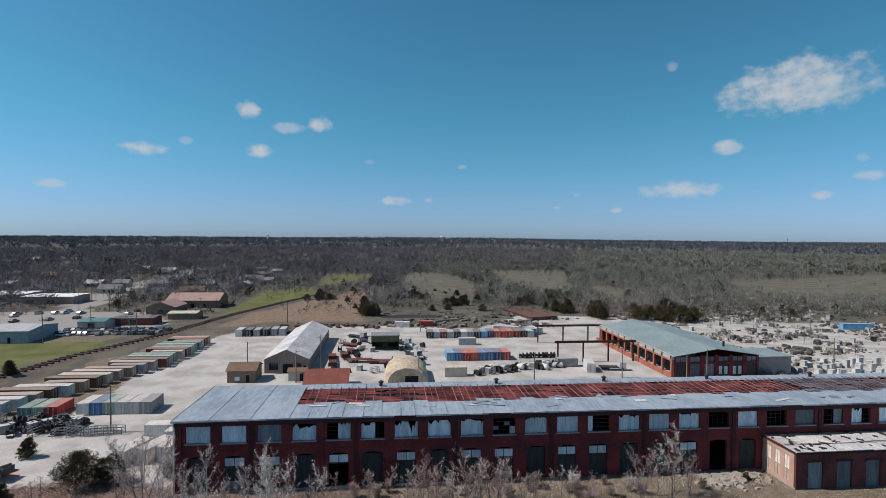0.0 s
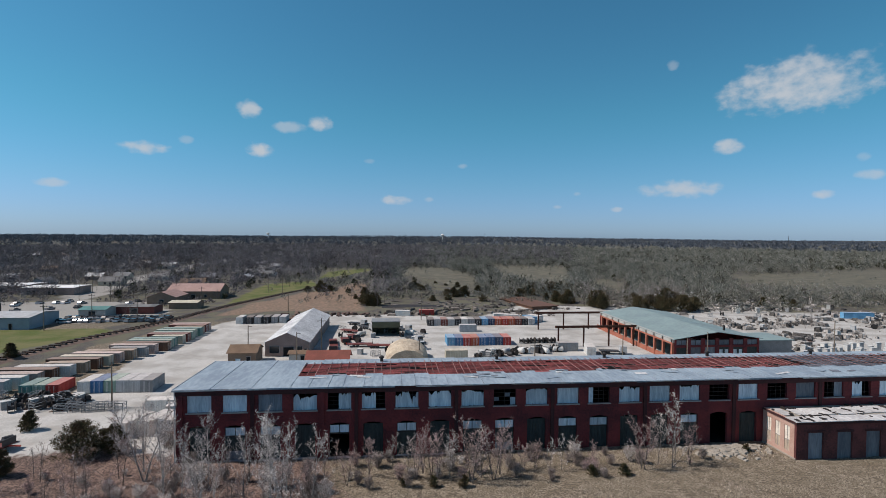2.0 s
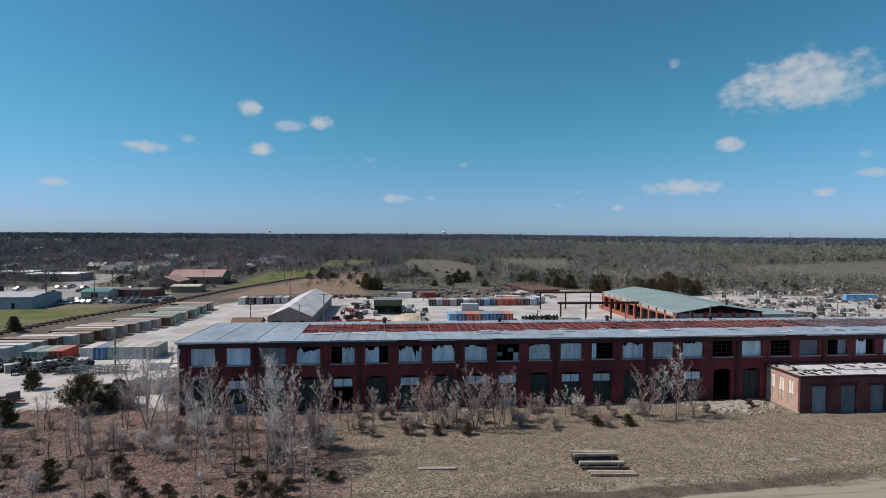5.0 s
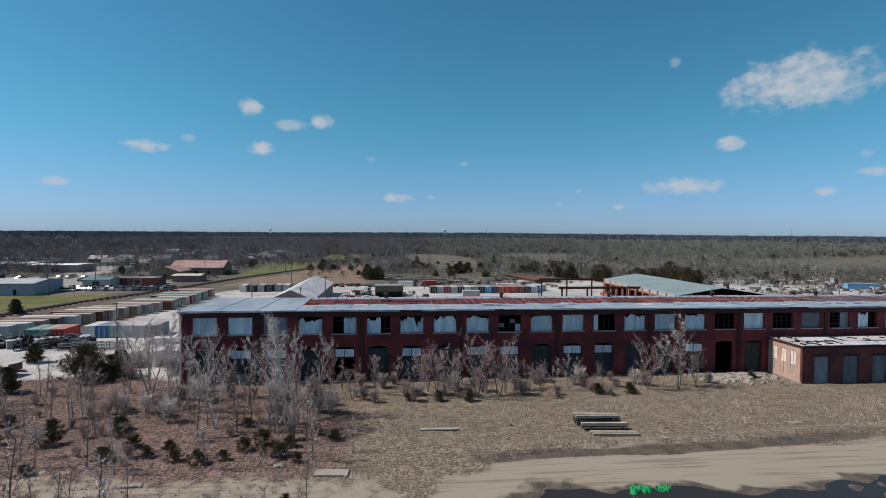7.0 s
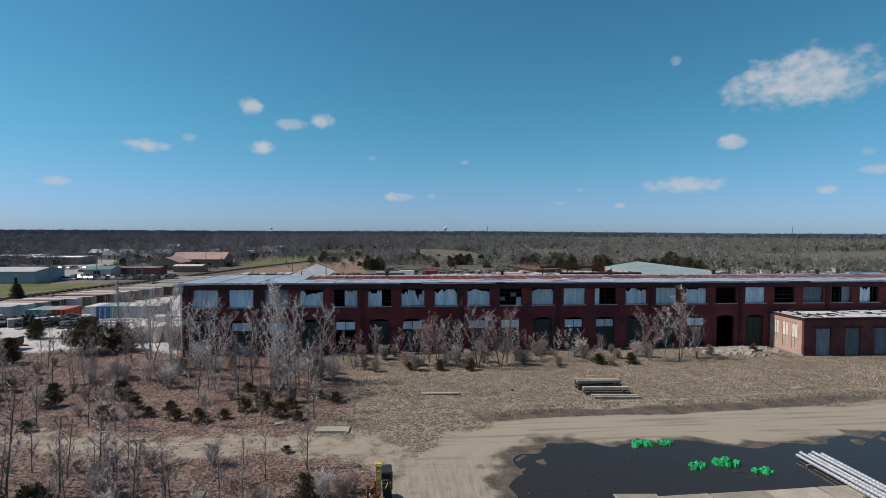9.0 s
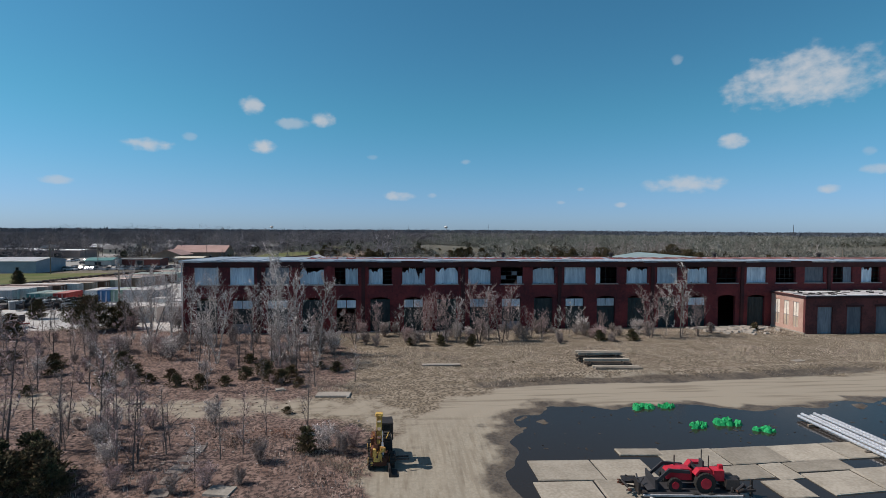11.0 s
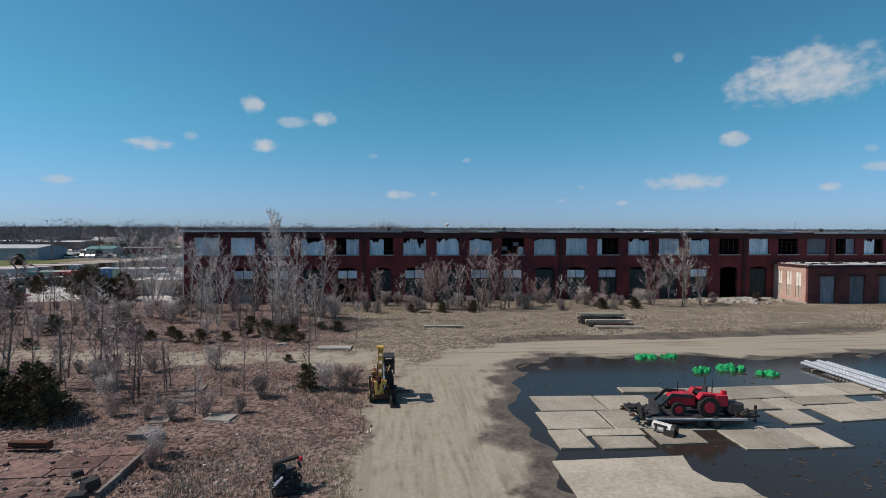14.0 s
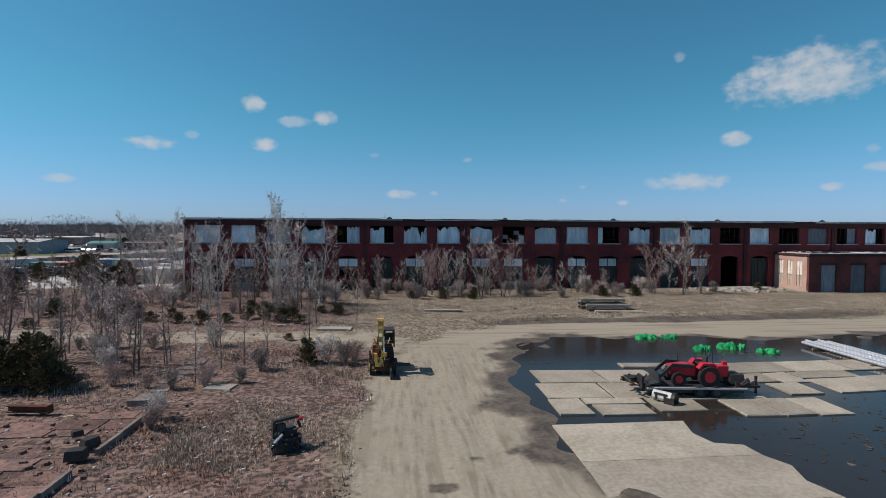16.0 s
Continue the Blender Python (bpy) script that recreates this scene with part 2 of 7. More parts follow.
def wave(px, py, s, k):
    """Smooth uneven field of about -1 to 1, of size s metres."""
    return (np.sin(px / s + 1.7 * k + 1.3 * np.sin(py / s * 0.7 + k)) + np.sin(py / s * 1.1 + 2.3 * k + 1.1 * np.sin(px / s * 0.8 - k)) + np.sin((px + py) / s * 1.9 + k) * 0.6) / 2.6


YARD = [(-112, 84), (-60, 80), (-46, 84), (-33, 79), (-31, 96), (88, 98), (150, 100), (300, 118), (300, 190), (190, 215), (120, 232), (60, 236), (36, 204), (-18, 216), (-48, 205), (-58, 204), (-66, 190), (-67, 104), (-112, 98)]
POND = [(7.6, 33.0), (10.5, 40.3), (13.5, 42.4), (22, 42.8), (30, 41.2), (37, 40.4), (42, 42.6), (52, 42.8), (70, 40), (70, 10), (18, 12), (10.5, 17.5), (7.2, 21), (6.9, 27)]
TRACK = [(2.6, -30), (2.6, 20), (2.9, 30), (4.0, 37), (8, 42.0), (14, 45.2), (24, 46.2), (40, 45.6), (60, 46.5), (90, 46)]
TRACK_LEFT = [(3.5, 38), (-3, 44), (-10, 45), (-23, 45.5), (-34, 48)]
LAWN = [(-230, 120), (-111, 146), (-105, 161), (-98.5, 170), (-94.5, 183), (-106, 189), (-131, 186), (-230, 183)]
LAWN_FAR = [(-78, 246), (-81, 284), (-84, 356), (-56, 359), (-45, 338), (-60, 294), (-69, 252)]
LAWN_HILL = [(-54, 381), (-56, 461), (-28, 494), (-12, 474), (-32, 417)]
RED_DIRT = [(-70, 216), (-66, 250), (-56, 288), (-33, 313), (-21, 336), (-13, 290), (-14, 226), (-33, 224), (-55, 222)]
BARE_HILL = [(22, 512), (52, 497), (62, 400), (56, 334), (42, 284), (30, 322), (7, 393)]
CLEARINGS = ([(112, 556), (192, 556), (141, 391), (112, 356), (100, 444)], [(148, 373), (165, 393), (174, 357), (146, 312)])
ROAD_TOWN = [(-138, 205), (-147, 231), (-155, 262), (-172, 325), (-178, 356), (-186, 430), (-200, 560)]
PARKING = [(-165, 194), (-106, 200), (-92, 226), (-118, 262), (-200, 262)]
RAIL_LINE = [(-104, 112), (-100.5, 144), (-96.5, 165), (-90, 182), (-83, 203), (-81, 214), (-73, 248), (-58.5, 292), (-32, 360), (-14, 410)]
FIELD_RIGHT = [(300, 424), (417, 466), (620, 530), (760, 470), (420, 326), (287, 326), (268, 347)]
RUBBLE = [(110, 150), (240, 130), (300, 190), (230, 250), (130, 268), (104, 220)]


def bank_line(x):
    """Where the grassy bank along the lot has its foot."""
    return 48.7 + 0.05 * (x - 8) + 0.35 * np.sin(x / 7)


def grid_line(lo, dense0, dense1, hi, step, grow=1.13):
    mid = list(np.arange(dense0, dense1 + 1e-6, step))
    up, v, s = [], dense1, step
    while v < hi:
        s *= grow
        v += s
        up.append(min(v, hi))
    down, v, s = [], dense0, step
    while v > lo:
        s *= grow
        v -= s
        down.append(max(v, lo))
    return np.array(down[::-1] + mid + up)


def build_ground():
    xs, ys = grid_line(-4900, -52, 62, 4900, 0.45, 1.09), grid_line(-4000, 8, 84, 4900, 0.42, 1.05)
    X, Y = np.meshgrid(xs, ys)
    px, py = X.ravel(), Y.ravel()
    near = np.clip(1 - np.hypot(px - 5, py - 45) / 90, 0, 1)
    pond = inside(px, py, POND) + 0.9 * wave(px, py, 1.9, 1) + 0.5 * wave(px, py, 0.8, 4)
    main = 4.6 - along(px, py, TRACK) + 0.7 * wave(px, py, 2.2, 2)
    side = 3.4 - along(px, py, TRACK_LEFT) + 0.9 * wave(px, py, 1.7, 2)
    track = np.maximum(main, side)
    yard = inside(px, py, YARD) + 2.0 * wave(px, py, 6, 3)
    lawn = np.maximum.reduce([inside(px, py, a) for a in (LAWN, LAWN_FAR, LAWN_HILL)]) + 2 * wave(px, py, 5, 5)
    red = inside(px, py, RED_DIRT) + 5 * wave(px, py, 9, 6)
    paved = np.maximum(inside(px, py, PARKING), 8 - along(px, py, ROAD_TOWN))
    field = np.maximum.reduce([inside(px, py, a) + 5 * wave(px, py, 14, 2) for a in (FIELD_RIGHT, BARE_HILL, *CLEARINGS)])
    weeds = np.clip(0.5 + (-px - 6 + 6 * (py < 42) + 5 * wave(px, py, 5, 3)) / 10, 0, 1) * (py < 90)
    soft = lambda d, w: np.clip(0.5 + d / w, 0, 1)
    z = near * (0.10 * wave(px, py, 3.1, 1) + 0.05 * wave(px, py, 1.1, 2)) * (1 - 0.75 * soft(track, 4))
    z += 0.04 - soft(track, 1.5) * 0.03
    z -= 0.05 * np.exp(-((np.abs(along(px, py, TRACK) - 1.1)) / 0.3) ** 2) * (py < 44)
    bank = np.exp(-(((py - bank_line(px) - 1.9) / 1.3) ** 2)) * np.clip((px - 6) / 8, 0, 1) * np.clip((62 - px) / 10, 0, 1)
    z += 0.55 * bank + 0.15 * np.clip((py - 50) / 10, 0, 1) * (py < 78) * np.clip((px - 5) / 8, 0, 1)
    shallow = np.clip(1 - np.hypot((px - 30) / 14, (py - 19) / 6), 0, 1) + np.clip(1 - np.hypot((px - 19) / 5, (py - 20.5) / 3), 0, 1) + np.clip(1 - np.hypot((px - 11) / 5, (py - 38) / 4), 0, 1) + np.clip(1 - np.hypot((px - 42) / 12, (py - 40) / 4), 0, 1)
    shoal = 0.75 * np.clip(0.8 * wave(px, py, 1.3, 8) + 0.7 * wave(px, py, 0.45, 3) - 0.45, 0, 0.7) * np.minimum(1, 2 * shallow)
    z = np.where(pond > -2.5, z * 0.6, z) + 0.03 - soft(pond - 0.7, 2.6) * 0.34 + shoal * (pond > 0.3)
    hill = np.exp(-(((px - 22) / 60) ** 2 + ((py - 380) / 110) ** 2))
    z += 4.5 * hill + np.clip((py - 260) / 800, 0, 1) * 3 * wave(px, py, 220, 2)
    far = np.clip((np.hypot(px, py) - 1500) / 3000, 0, 1)
    z += far * (6 + 10 * wave(px, py, 700, 1))
    nx, ny = len(xs), len(ys)
    idx = np.arange(nx * ny).reshape(ny, nx)
    quads = np.stack([idx[:-1, :-1], idx[:-1, 1:], idx[1:, 1:], idx[1:, :-1]], -1).reshape(-1, 4)
    me = bpy.data.meshes.new("ground")
    me.vertices.add(nx * ny)
    me.vertices.foreach_set("co", np.stack([px, py, z], -1).astype(np.float32).ravel())
    me.loops.add(quads.size)
    me.loops.foreach_set("vertex_index", quads.ravel().astype(np.int32))
    me.polygons.add(len(quads))
    me.polygons.foreach_set("loop_start", np.arange(0, quads.size, 4, dtype=np.int32))
    me.polygons.foreach_set("use_smooth", np.ones(len(quads), dtype=bool))
    me.update(calc_edges=True)
    shore = np.clip((18 - px) / 6, 0, 1)
    wet = soft(pond + 0.7 + 1.2 * shore + 0.8 * wave(px, py, 0.9, 3), 2.6 + 2.2 * shore)
    for sx, sy, sr in ((1.9, 19.5, 0.24), (3.1, 20.0, 0.28), (1.6, 17.9, 0.5), (4.6, 20.5, 0.26), (0.2, 31.5, 0.4), (1.2, 35.5, 0.4), (8.2, 40.6, 0.8), (6.6, 39.2, 0.5), (5.4, 33.0, 0.3), (11.5, 43.6, 0.8), (-2, 47.5, 0.8), (16, 44.6, 0.7)):
        wet = np.maximum(wet, (0.72 if sy < 25 else 0.5) * np.clip(1.6 - np.hypot((px - sx) / (1.35 * sr), (py - sy) / sr), 0, 1))
    # darker band along the bank's foot, drawn through the mud colour's mask
    foot_band = np.exp(-(((py - bank_line(px) - 0.3) / (0.8 + 0.35 * wave(px, py, 2.6, 2))) ** 2)) * np.clip((px - 5) / 4, 0, 1) * np.clip((58 - px) / 8, 0, 1)
    wet = np.maximum(wet, 0.95 * foot_band)
    verge = soft(11 + 3 * wave(px, py, 4, 2) - along(px, py, RAIL_LINE), 5)
    woods = np.maximum(soft(np.maximum(py - 200, np.abs(px) - 200), 60), verge)
    for key, val in (("yard", soft(yard, 6) * (1 - 0.34 * soft(inside(px, py, RUBBLE) + 12 * wave(px, py, 9, 4), 22))), ("track", np.maximum(soft(main, 4.0), 0.58 * soft(side, 5.0))), ("wet", wet), ("lawn", soft(lawn, 5)),
                     ("red", soft(red, 10)), ("paved", soft(paved, 4)), ("field", soft(field, 14)), ("weeds", weeds), ("woods", woods)):
        at = me.attributes.new(key, "FLOAT", "POINT")
        at.data.foreach_set("value", val.astype(np.float32))
    ob = tagged(new("ground", me), "open ground of dry grass, gravel, mud and bare soil", "ground", kind="structure")
    m = bpy.data.materials.new("ground_soil")
    m.use_nodes = True
    N, L = m.node_tree.nodes, m.node_tree.links
    p = N["Principled BSDF"]
    p.inputs["Specular IOR Level"].default_value = 0.2
    geo = N.new("ShaderNodeNewGeometry")

    def noise_at(scale, detail=6.0, stretch=None):
        n = N.new("ShaderNodeTexNoise")
        n.inputs["Scale"].default_value, n.inputs["Detail"].default_value = scale, detail
        src = geo.outputs["Position"]
        if stretch:
            mp = N.new("ShaderNodeMapping")
            mp.inputs["Scale"].default_value = stretch
            L.new(src, mp.inputs[0])
            src = mp.outputs[0]
        L.new(src, n.inputs["Vector"])
        return n.outputs[0]

    coarse, mid, fine = noise_at(0.12), noise_at(0.8, 8.0), noise_at(4.0, 10.0)
    ruts = noise_at(2.4, 7.0, (1.5, 0.12, 1))

    def blend(fac, a, b):
        x = N.new("ShaderNodeMix")
        x.data_type = "RGBA"
        if isinstance(fac, float):
            x.inputs[0].default_value = fac
        else:
            L.new(fac, x.inputs[0])
        for i, c in ((6, a), (7, b)):
            if isinstance(c, tuple):
                x.inputs[i].default_value = (*c, 1)
            else:
                L.new(c, x.inputs[i])
        return x.outputs[2]

    def ramp(src, lo, hi):
        r = N.new("ShaderNodeMapRange")
        r.interpolation_type = "SMOOTHSTEP"
        r.inputs[1].default_value, r.inputs[2].default_value = lo, hi
        L.new(src, r.inputs[0])
        return r.outputs[0]

    def edge(key, amount=0.8):
        at = N.new("ShaderNodeAttribute")
        at.attribute_name = key
        a = N.new("ShaderNodeMath")
        a.operation = "MULTIPLY_ADD"
        L.new(mid, a.inputs[0])
        a.inputs[1].default_value = amount
        L.new(at.outputs["Fac"], a.inputs[2])
        return ramp(a.outputs[0], 0.35 + amount * 0.5, 0.65 + amount * 0.5)

    speck = ramp(fine, 0.42, 0.60)
    grass = blend(speck, blend(ramp(mid, 0.35, 0.65), (0.20, 0.165, 0.12), (0.31, 0.265, 0.205)), (0.10, 0.082, 0.062))
    weedy = blend(speck, blend(ramp(mid, 0.35, 0.65), (0.165, 0.112, 0.094), (0.26, 0.185, 0.156)), (0.065, 0.047, 0.042))
    litter = blend(ramp(coarse, 0.4, 0.6), blend(speck, (0.12, 0.11, 0.10), (0.065, 0.06, 0.058)), (0.13, 0.125, 0.09))
    gravel = blend(ramp(coarse, 0.4, 0.62), blend(speck, (0.53, 0.52, 0.50), (0.43, 0.425, 0.41)), blend(mid, (0.44, 0.425, 0.40), (0.29, 0.28, 0.262)))
    wheel = noise_at(1.5, 5.0, (1.0, 0.05, 1))
    dirt = blend(ramp(ruts, 0.40, 0.66), blend(speck, (0.325, 0.295, 0.235), (0.29, 0.262, 0.208)), blend(ramp(mid, 0.35, 0.65), (0.295, 0.262, 0.205), (0.215, 0.186, 0.142)))
    cross = noise_at(1.5, 5.0, (0.06, 1.0, 1))
    axis, bend = N.new("ShaderNodeSeparateXYZ"), N.new("ShaderNodeMapRange")
    L.new(geo.outputs["Position"], axis.inputs[0])
    bend.inputs[1].default_value, bend.inputs[2].default_value = 37.0, 43.0
    L.new(axis.outputs[1], bend.inputs[0])
    dirt = blend(bend.outputs[0], blend(ramp(wheel, 0.56, 0.66), dirt, (0.255, 0.225, 0.175)), blend(ramp(cross, 0.50, 0.66), (0.315, 0.28, 0.222), (0.23, 0.20, 0.155)))
    mud = blend(ramp(mid, 0.35, 0.65), blend(speck, (0.155, 0.13, 0.10), (0.115, 0.096, 0.075)), blend(speck, (0.105, 0.088, 0.07), (0.07, 0.058, 0.047)))
    green = blend(ramp(coarse, 0.35, 0.65), blend(speck, (0.10, 0.125, 0.035), (0.075, 0.098, 0.028)), (0.155, 0.15, 0.065))
    clay = blend(ramp(mid, 0.3, 0.7), (0.28, 0.19, 0.14), (0.15, 0.12, 0.09))
    tarmac = blend(speck, (0.27, 0.26, 0.245), (0.33, 0.32, 0.30))
    straw = blend(ramp(coarse, 0.4, 0.6), blend(ramp(mid, 0.4, 0.6), (0.175, 0.165, 0.125), (0.12, 0.113, 0.088)), (0.11, 0.105, 0.083))
    col = blend(edge("weeds"), grass, weedy)
    col = blend(edge("woods"), col, litter)
    for key, c in (("field", straw), ("red", clay), ("lawn", green), ("paved", tarmac), ("yard", gravel), ("track", dirt), ("wet", mud)):
        col = blend(edge(key, 0.45 if key == "wet" else 0.8), col, c)
    L.new(col, p.inputs["Base Color"])
    rough = N.new("ShaderNodeMapRange")
    rough.inputs[3].default_value, rough.inputs[4].default_value = 0.95, 0.45
    L.new(edge("wet"), rough.inputs[0])
    L.new(rough.outputs[0], p.inputs["Roughness"])
    bn = N.new("ShaderNodeBump")
    bn.inputs["Strength"].default_value, bn.inputs["Distance"].default_value = 0.5, 0.05
    L.new(fine, bn.inputs["Height"])
    L.new(bn.outputs[0], p.inputs["Normal"])
    me.materials.append(m)
    return ob


build_ground()


def build_water():
    m = bpy.data.materials.new("still_muddy_water")
    m.use_nodes = True
    N, L = m.node_tree.nodes, m.node_tree.links
    p = N["Principled BSDF"]
    p.inputs["Base Color"].default_value = (0.030, 0.025, 0.021, 1)
    p.inputs["Roughness"].default_value, p.inputs["IOR"].default_value = 0.12, 1.30
    n, b, geo = N.new("ShaderNodeTexNoise"), N.new("ShaderNodeBump"), N.new("ShaderNodeNewGeometry")
    n.inputs["Scale"].default_value = 2.2
    b.inputs["Strength"].default_value, b.inputs["Distance"].default_value = 0.14, 0.03
    L.new(geo.outputs["Position"], n.inputs["Vector"])
    L.new(n.outputs[0], b.inputs["Height"])
    L.new(b.outputs[0], p.inputs["Normal"])
    bm = bmesh.new()
    slab(bm, [(x + (-0.9 if x < 12 else 0), y + (0.9 if y > 38 else 0)) for x, y in POND][::-1], -0.5, -0.03)
    tagged(new("water", mesh_of("water", bm, m)), "shallow dark muddy pond in the dirt lot", "pond", kind="structure")


build_water()

# ---- the long brick shop ----
FY, BAY, WX0, NB = 77.5, 5.096, -29.65, 30
SHOP_L, SHOP_R, SHOP_B, EAVE, BACK = -31.2, WX0 + NB * BAY, 95.3, 10.9, 10.5


RAFTER = mat("pale_pinkish_batten", (0.30, 0.16, 0.15), (0.15, 0.075, 0.07), 0.5, 4.0, 0.9, island=0.5)


def build_shop():
    shop = thing("factory_building", "long two-storey derelict red brick railway shop with broken windows", "building")
    # front wall as brick panels round the openings
    bm = bmesh.new()
    t = 0.5
    wins = [(WX0 + i * BAY, WX0 + i * BAY + 3.5) for i in range(NB)]
    def wall(x0, x1, z0, z1, y=FY, th=t):
        box(bm, ((x0 + x1) / 2, y + th / 2, (z0 + z1) / 2), (x1 - x0, th, z1 - z0))
    wall(SHOP_L, SHOP_R, 9.9, EAVE - 0.02)
    wall(SHOP_L, SHOP_R, 5.65, 7.3)
    edge0 = SHOP_L
    for i, (a, b) in enumerate(wins):
        wall(edge0, a, 7.3, 9.9)
        wall(edge0, a + 0.25, -0.6, 5.65)
        edge0 = b
        # the lower opening is a little narrower and has a segmental arch
        la, lb = a + 0.25, b - 0.25
        wall(lb, b, -0.6, 5.65)
        arch = [(la, 5.65)] + [(la + (lb - la) * k / 8, 5.05 + 0.3 * math.sin(math.pi * k / 8)) for k in range(9)] + [(lb, 5.65)]
        prism(bm, arch, FY, FY + t)
    wall(edge0, SHOP_R, -0.6, 9.9)
    part("front_wall", bm, BRICK, shop, "dark red brick front wall with arched openings")
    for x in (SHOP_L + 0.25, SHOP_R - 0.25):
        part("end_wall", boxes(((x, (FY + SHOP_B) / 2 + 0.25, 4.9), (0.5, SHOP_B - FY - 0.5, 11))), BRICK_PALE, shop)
    bm = boxes((((SHOP_L + SHOP_R) / 2, SHOP_B - 0.25, 4.9), (SHOP_R - SHOP_L, 0.5, 11.0)))
    part("back_wall", bm, BRICK, shop)
    # both floors coloured near-black so the inside reads as unlit
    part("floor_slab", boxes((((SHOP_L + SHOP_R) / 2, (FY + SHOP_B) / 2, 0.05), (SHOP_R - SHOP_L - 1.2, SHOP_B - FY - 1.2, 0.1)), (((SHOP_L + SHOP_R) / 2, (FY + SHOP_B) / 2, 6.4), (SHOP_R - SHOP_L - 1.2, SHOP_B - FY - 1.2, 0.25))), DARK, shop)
    # brick piers, a dark cornice band and downpipes
    for i in range(0, NB + 1):
        if i % 3 == 2 or i in (0, 4):
            x = WX0 + i * BAY - 0.80
            part("pier", boxes(((x, FY - 0.1, 5.0), (0.55, 0.2, 11.0))), BRICK_DARK if i % 3 == 2 else BRICK, shop)
    part("cornice", boxes((((SHOP_L + SHOP_R) / 2, FY - 0.14, 10.45), (SHOP_R - SHOP_L, 0.28, 0.75)), (((SHOP_L + SHOP_R) / 2, FY - 0.08, 10.0), (SHOP_R - SHOP_L, 0.16, 0.2))), BRICK_DARK, shop, "dark corbelled brick cornice")
    part("downpipe", boxes(((SHOP_L - 0.08, FY - 0.15, 5.2), (0.14, 0.14, 11.2))), ROOF_WHITE, shop, "pale metal downpipe")
    # roof: metal strip along the eave, open lath behind it, metal strip at the back
    slope = lambda y: EAVE + (BACK - EAVE) * (y - FY) / (SHOP_B - FY)
    rng = random.Random(5)

    def roof_strip(x0, x1, y0, y1, material, label="", ragged=0.25, step=2.6):
        """Roofing sheets side by side, each with a standing seam."""
        tilt = math.degrees(math.atan((BACK - EAVE) / (SHOP_B - FY)))
        x = x0
        while x < x1 - 0.01:
            xe = min(x + step * rng.uniform(0.8, 1.2), x1)
            ya, yb = y0 - rng.uniform(0, ragged) * 0.5, y1 + rng.uniform(-ragged, ragged)
            dz = rng.uniform(0, 0.05)
            ym, warp = (ya + yb) / 2, rng.uniform(-0.25, 0.25)
            bm = bmesh.new()
            box(bm, ((x + xe) / 2, ym, slope(ym) + dz), (xe - x - 0.02, yb - ya, 0.05), tilt=tilt + warp)
            box(bm, (x + 0.03, ym, slope(ym) + dz + 0.05), (0.05, yb - ya, 0.07), tilt=tilt + warp)
            part("roof_sheet", bm, material, shop, label)
            x = xe

    roof_strip(SHOP_L - 0.3, -14.8, FY - 0.5, SHOP_B + 0.2, ROOF_METAL, "pale blue-grey metal roofing", ragged=0.1, step=5)
    roof_strip(-14.8, SHOP_R, FY - 0.5, 84.0, ROOF_METAL, "pale blue-grey metal roofing with torn edge", ragged=0.7)
    roof_strip(-14.8, SHOP_R, 92.4, SHOP_B + 0.3, ROOF_METAL, "pale metal back roofing", ragged=0.2)
    x = SHOP_L - 0.35
    while x < SHOP_R:
        w = rng.uniform(2.0, 6.5)
        if x < -6 or rng.random() > 0.12:
            part("eave_flashing", boxes(((x + w / 2, FY - 0.6, EAVE + rng.uniform(-0.10, 0.0)), (w - 0.03, 0.07, rng.uniform(0.16, 0.30)), rng.uniform(-0.3, 0.3))), ROOF_WHITE if rng.random() < 0.6 else ROOF_METAL, shop, "pale bent metal eave flashing")
        x += w
    for k in range(26):
        x = rng.choice((rng.uniform(-12, 30), rng.uniform(36, 90)))
        ang = rng.uniform(-25, 25)
        y = rng.uniform(79, 84.5)
        part("loose_sheet", boxes(((x, y, slope(y) + 0.14), (rng.uniform(0.8, 3.2), rng.uniform(0.4, 1.1), 0.04), ang, 0.0, rng.uniform(-6, 6))), rng.choice((ROOF_WHITE, ROOF_METAL, LATH_GREY)), shop, "torn loose roofing scrap")
    # roof lath with gaps; a near-black sheet below gives their shade
    for x0, x1, material, label in ((-14.8, 74.5, LATH_RED, "rust-red open roof lath"), (74.5, SHOP_R, LATH_GREY, "grey open roof lath")):
        bm = bmesh.new()
        y = 83.4
        while y < 93.0:
            x = x0
            while x < x1:
                ln = rng.uniform(1.5, 5.5)
                if rng.random() > 0.1:
                    box(bm, (min(x + ln / 2, x1), y + rng.uniform(-0.04, 0.04), slope(y) - 0.02), (ln - 0.02, 0.26, 0.05), rng.uniform(-0.5, 0.5))
                x += ln
            y += 0.62
        tagged(part("roof_lath", bm, material, shop, label), kind="stuff")
        bm = bmesh.new()
        x = x0
        while x < x1:
            box(bm, (x, 88.2, slope(88.2) + 0.05), (0.10, 9.6, 0.08), rng.uniform(-0.8, 0.8))
            x += rng.uniform(0.9, 1.9)
        tagged(part("roof_batten", bm, RAFTER, shop, "pale weathered battens across the lath"), kind="stuff")
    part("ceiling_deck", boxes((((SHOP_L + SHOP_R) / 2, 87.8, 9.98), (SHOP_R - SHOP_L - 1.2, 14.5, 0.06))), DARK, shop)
    # windows: stone sill, steel glazing bars, torn plastic sheeting
    for i, (a, b) in enumerate(wins):
        if a > 100:
            continue
        win = new("window")
        win.parent = shop
        part("window_sill", boxes((((a + b) / 2, FY - 0.02, 7.25), (b - a + 0.3, 0.35, 0.14))), SILL, win)
        bm = bmesh.new()
        for k in range(5):
            x = a + (b - a) * k / 4
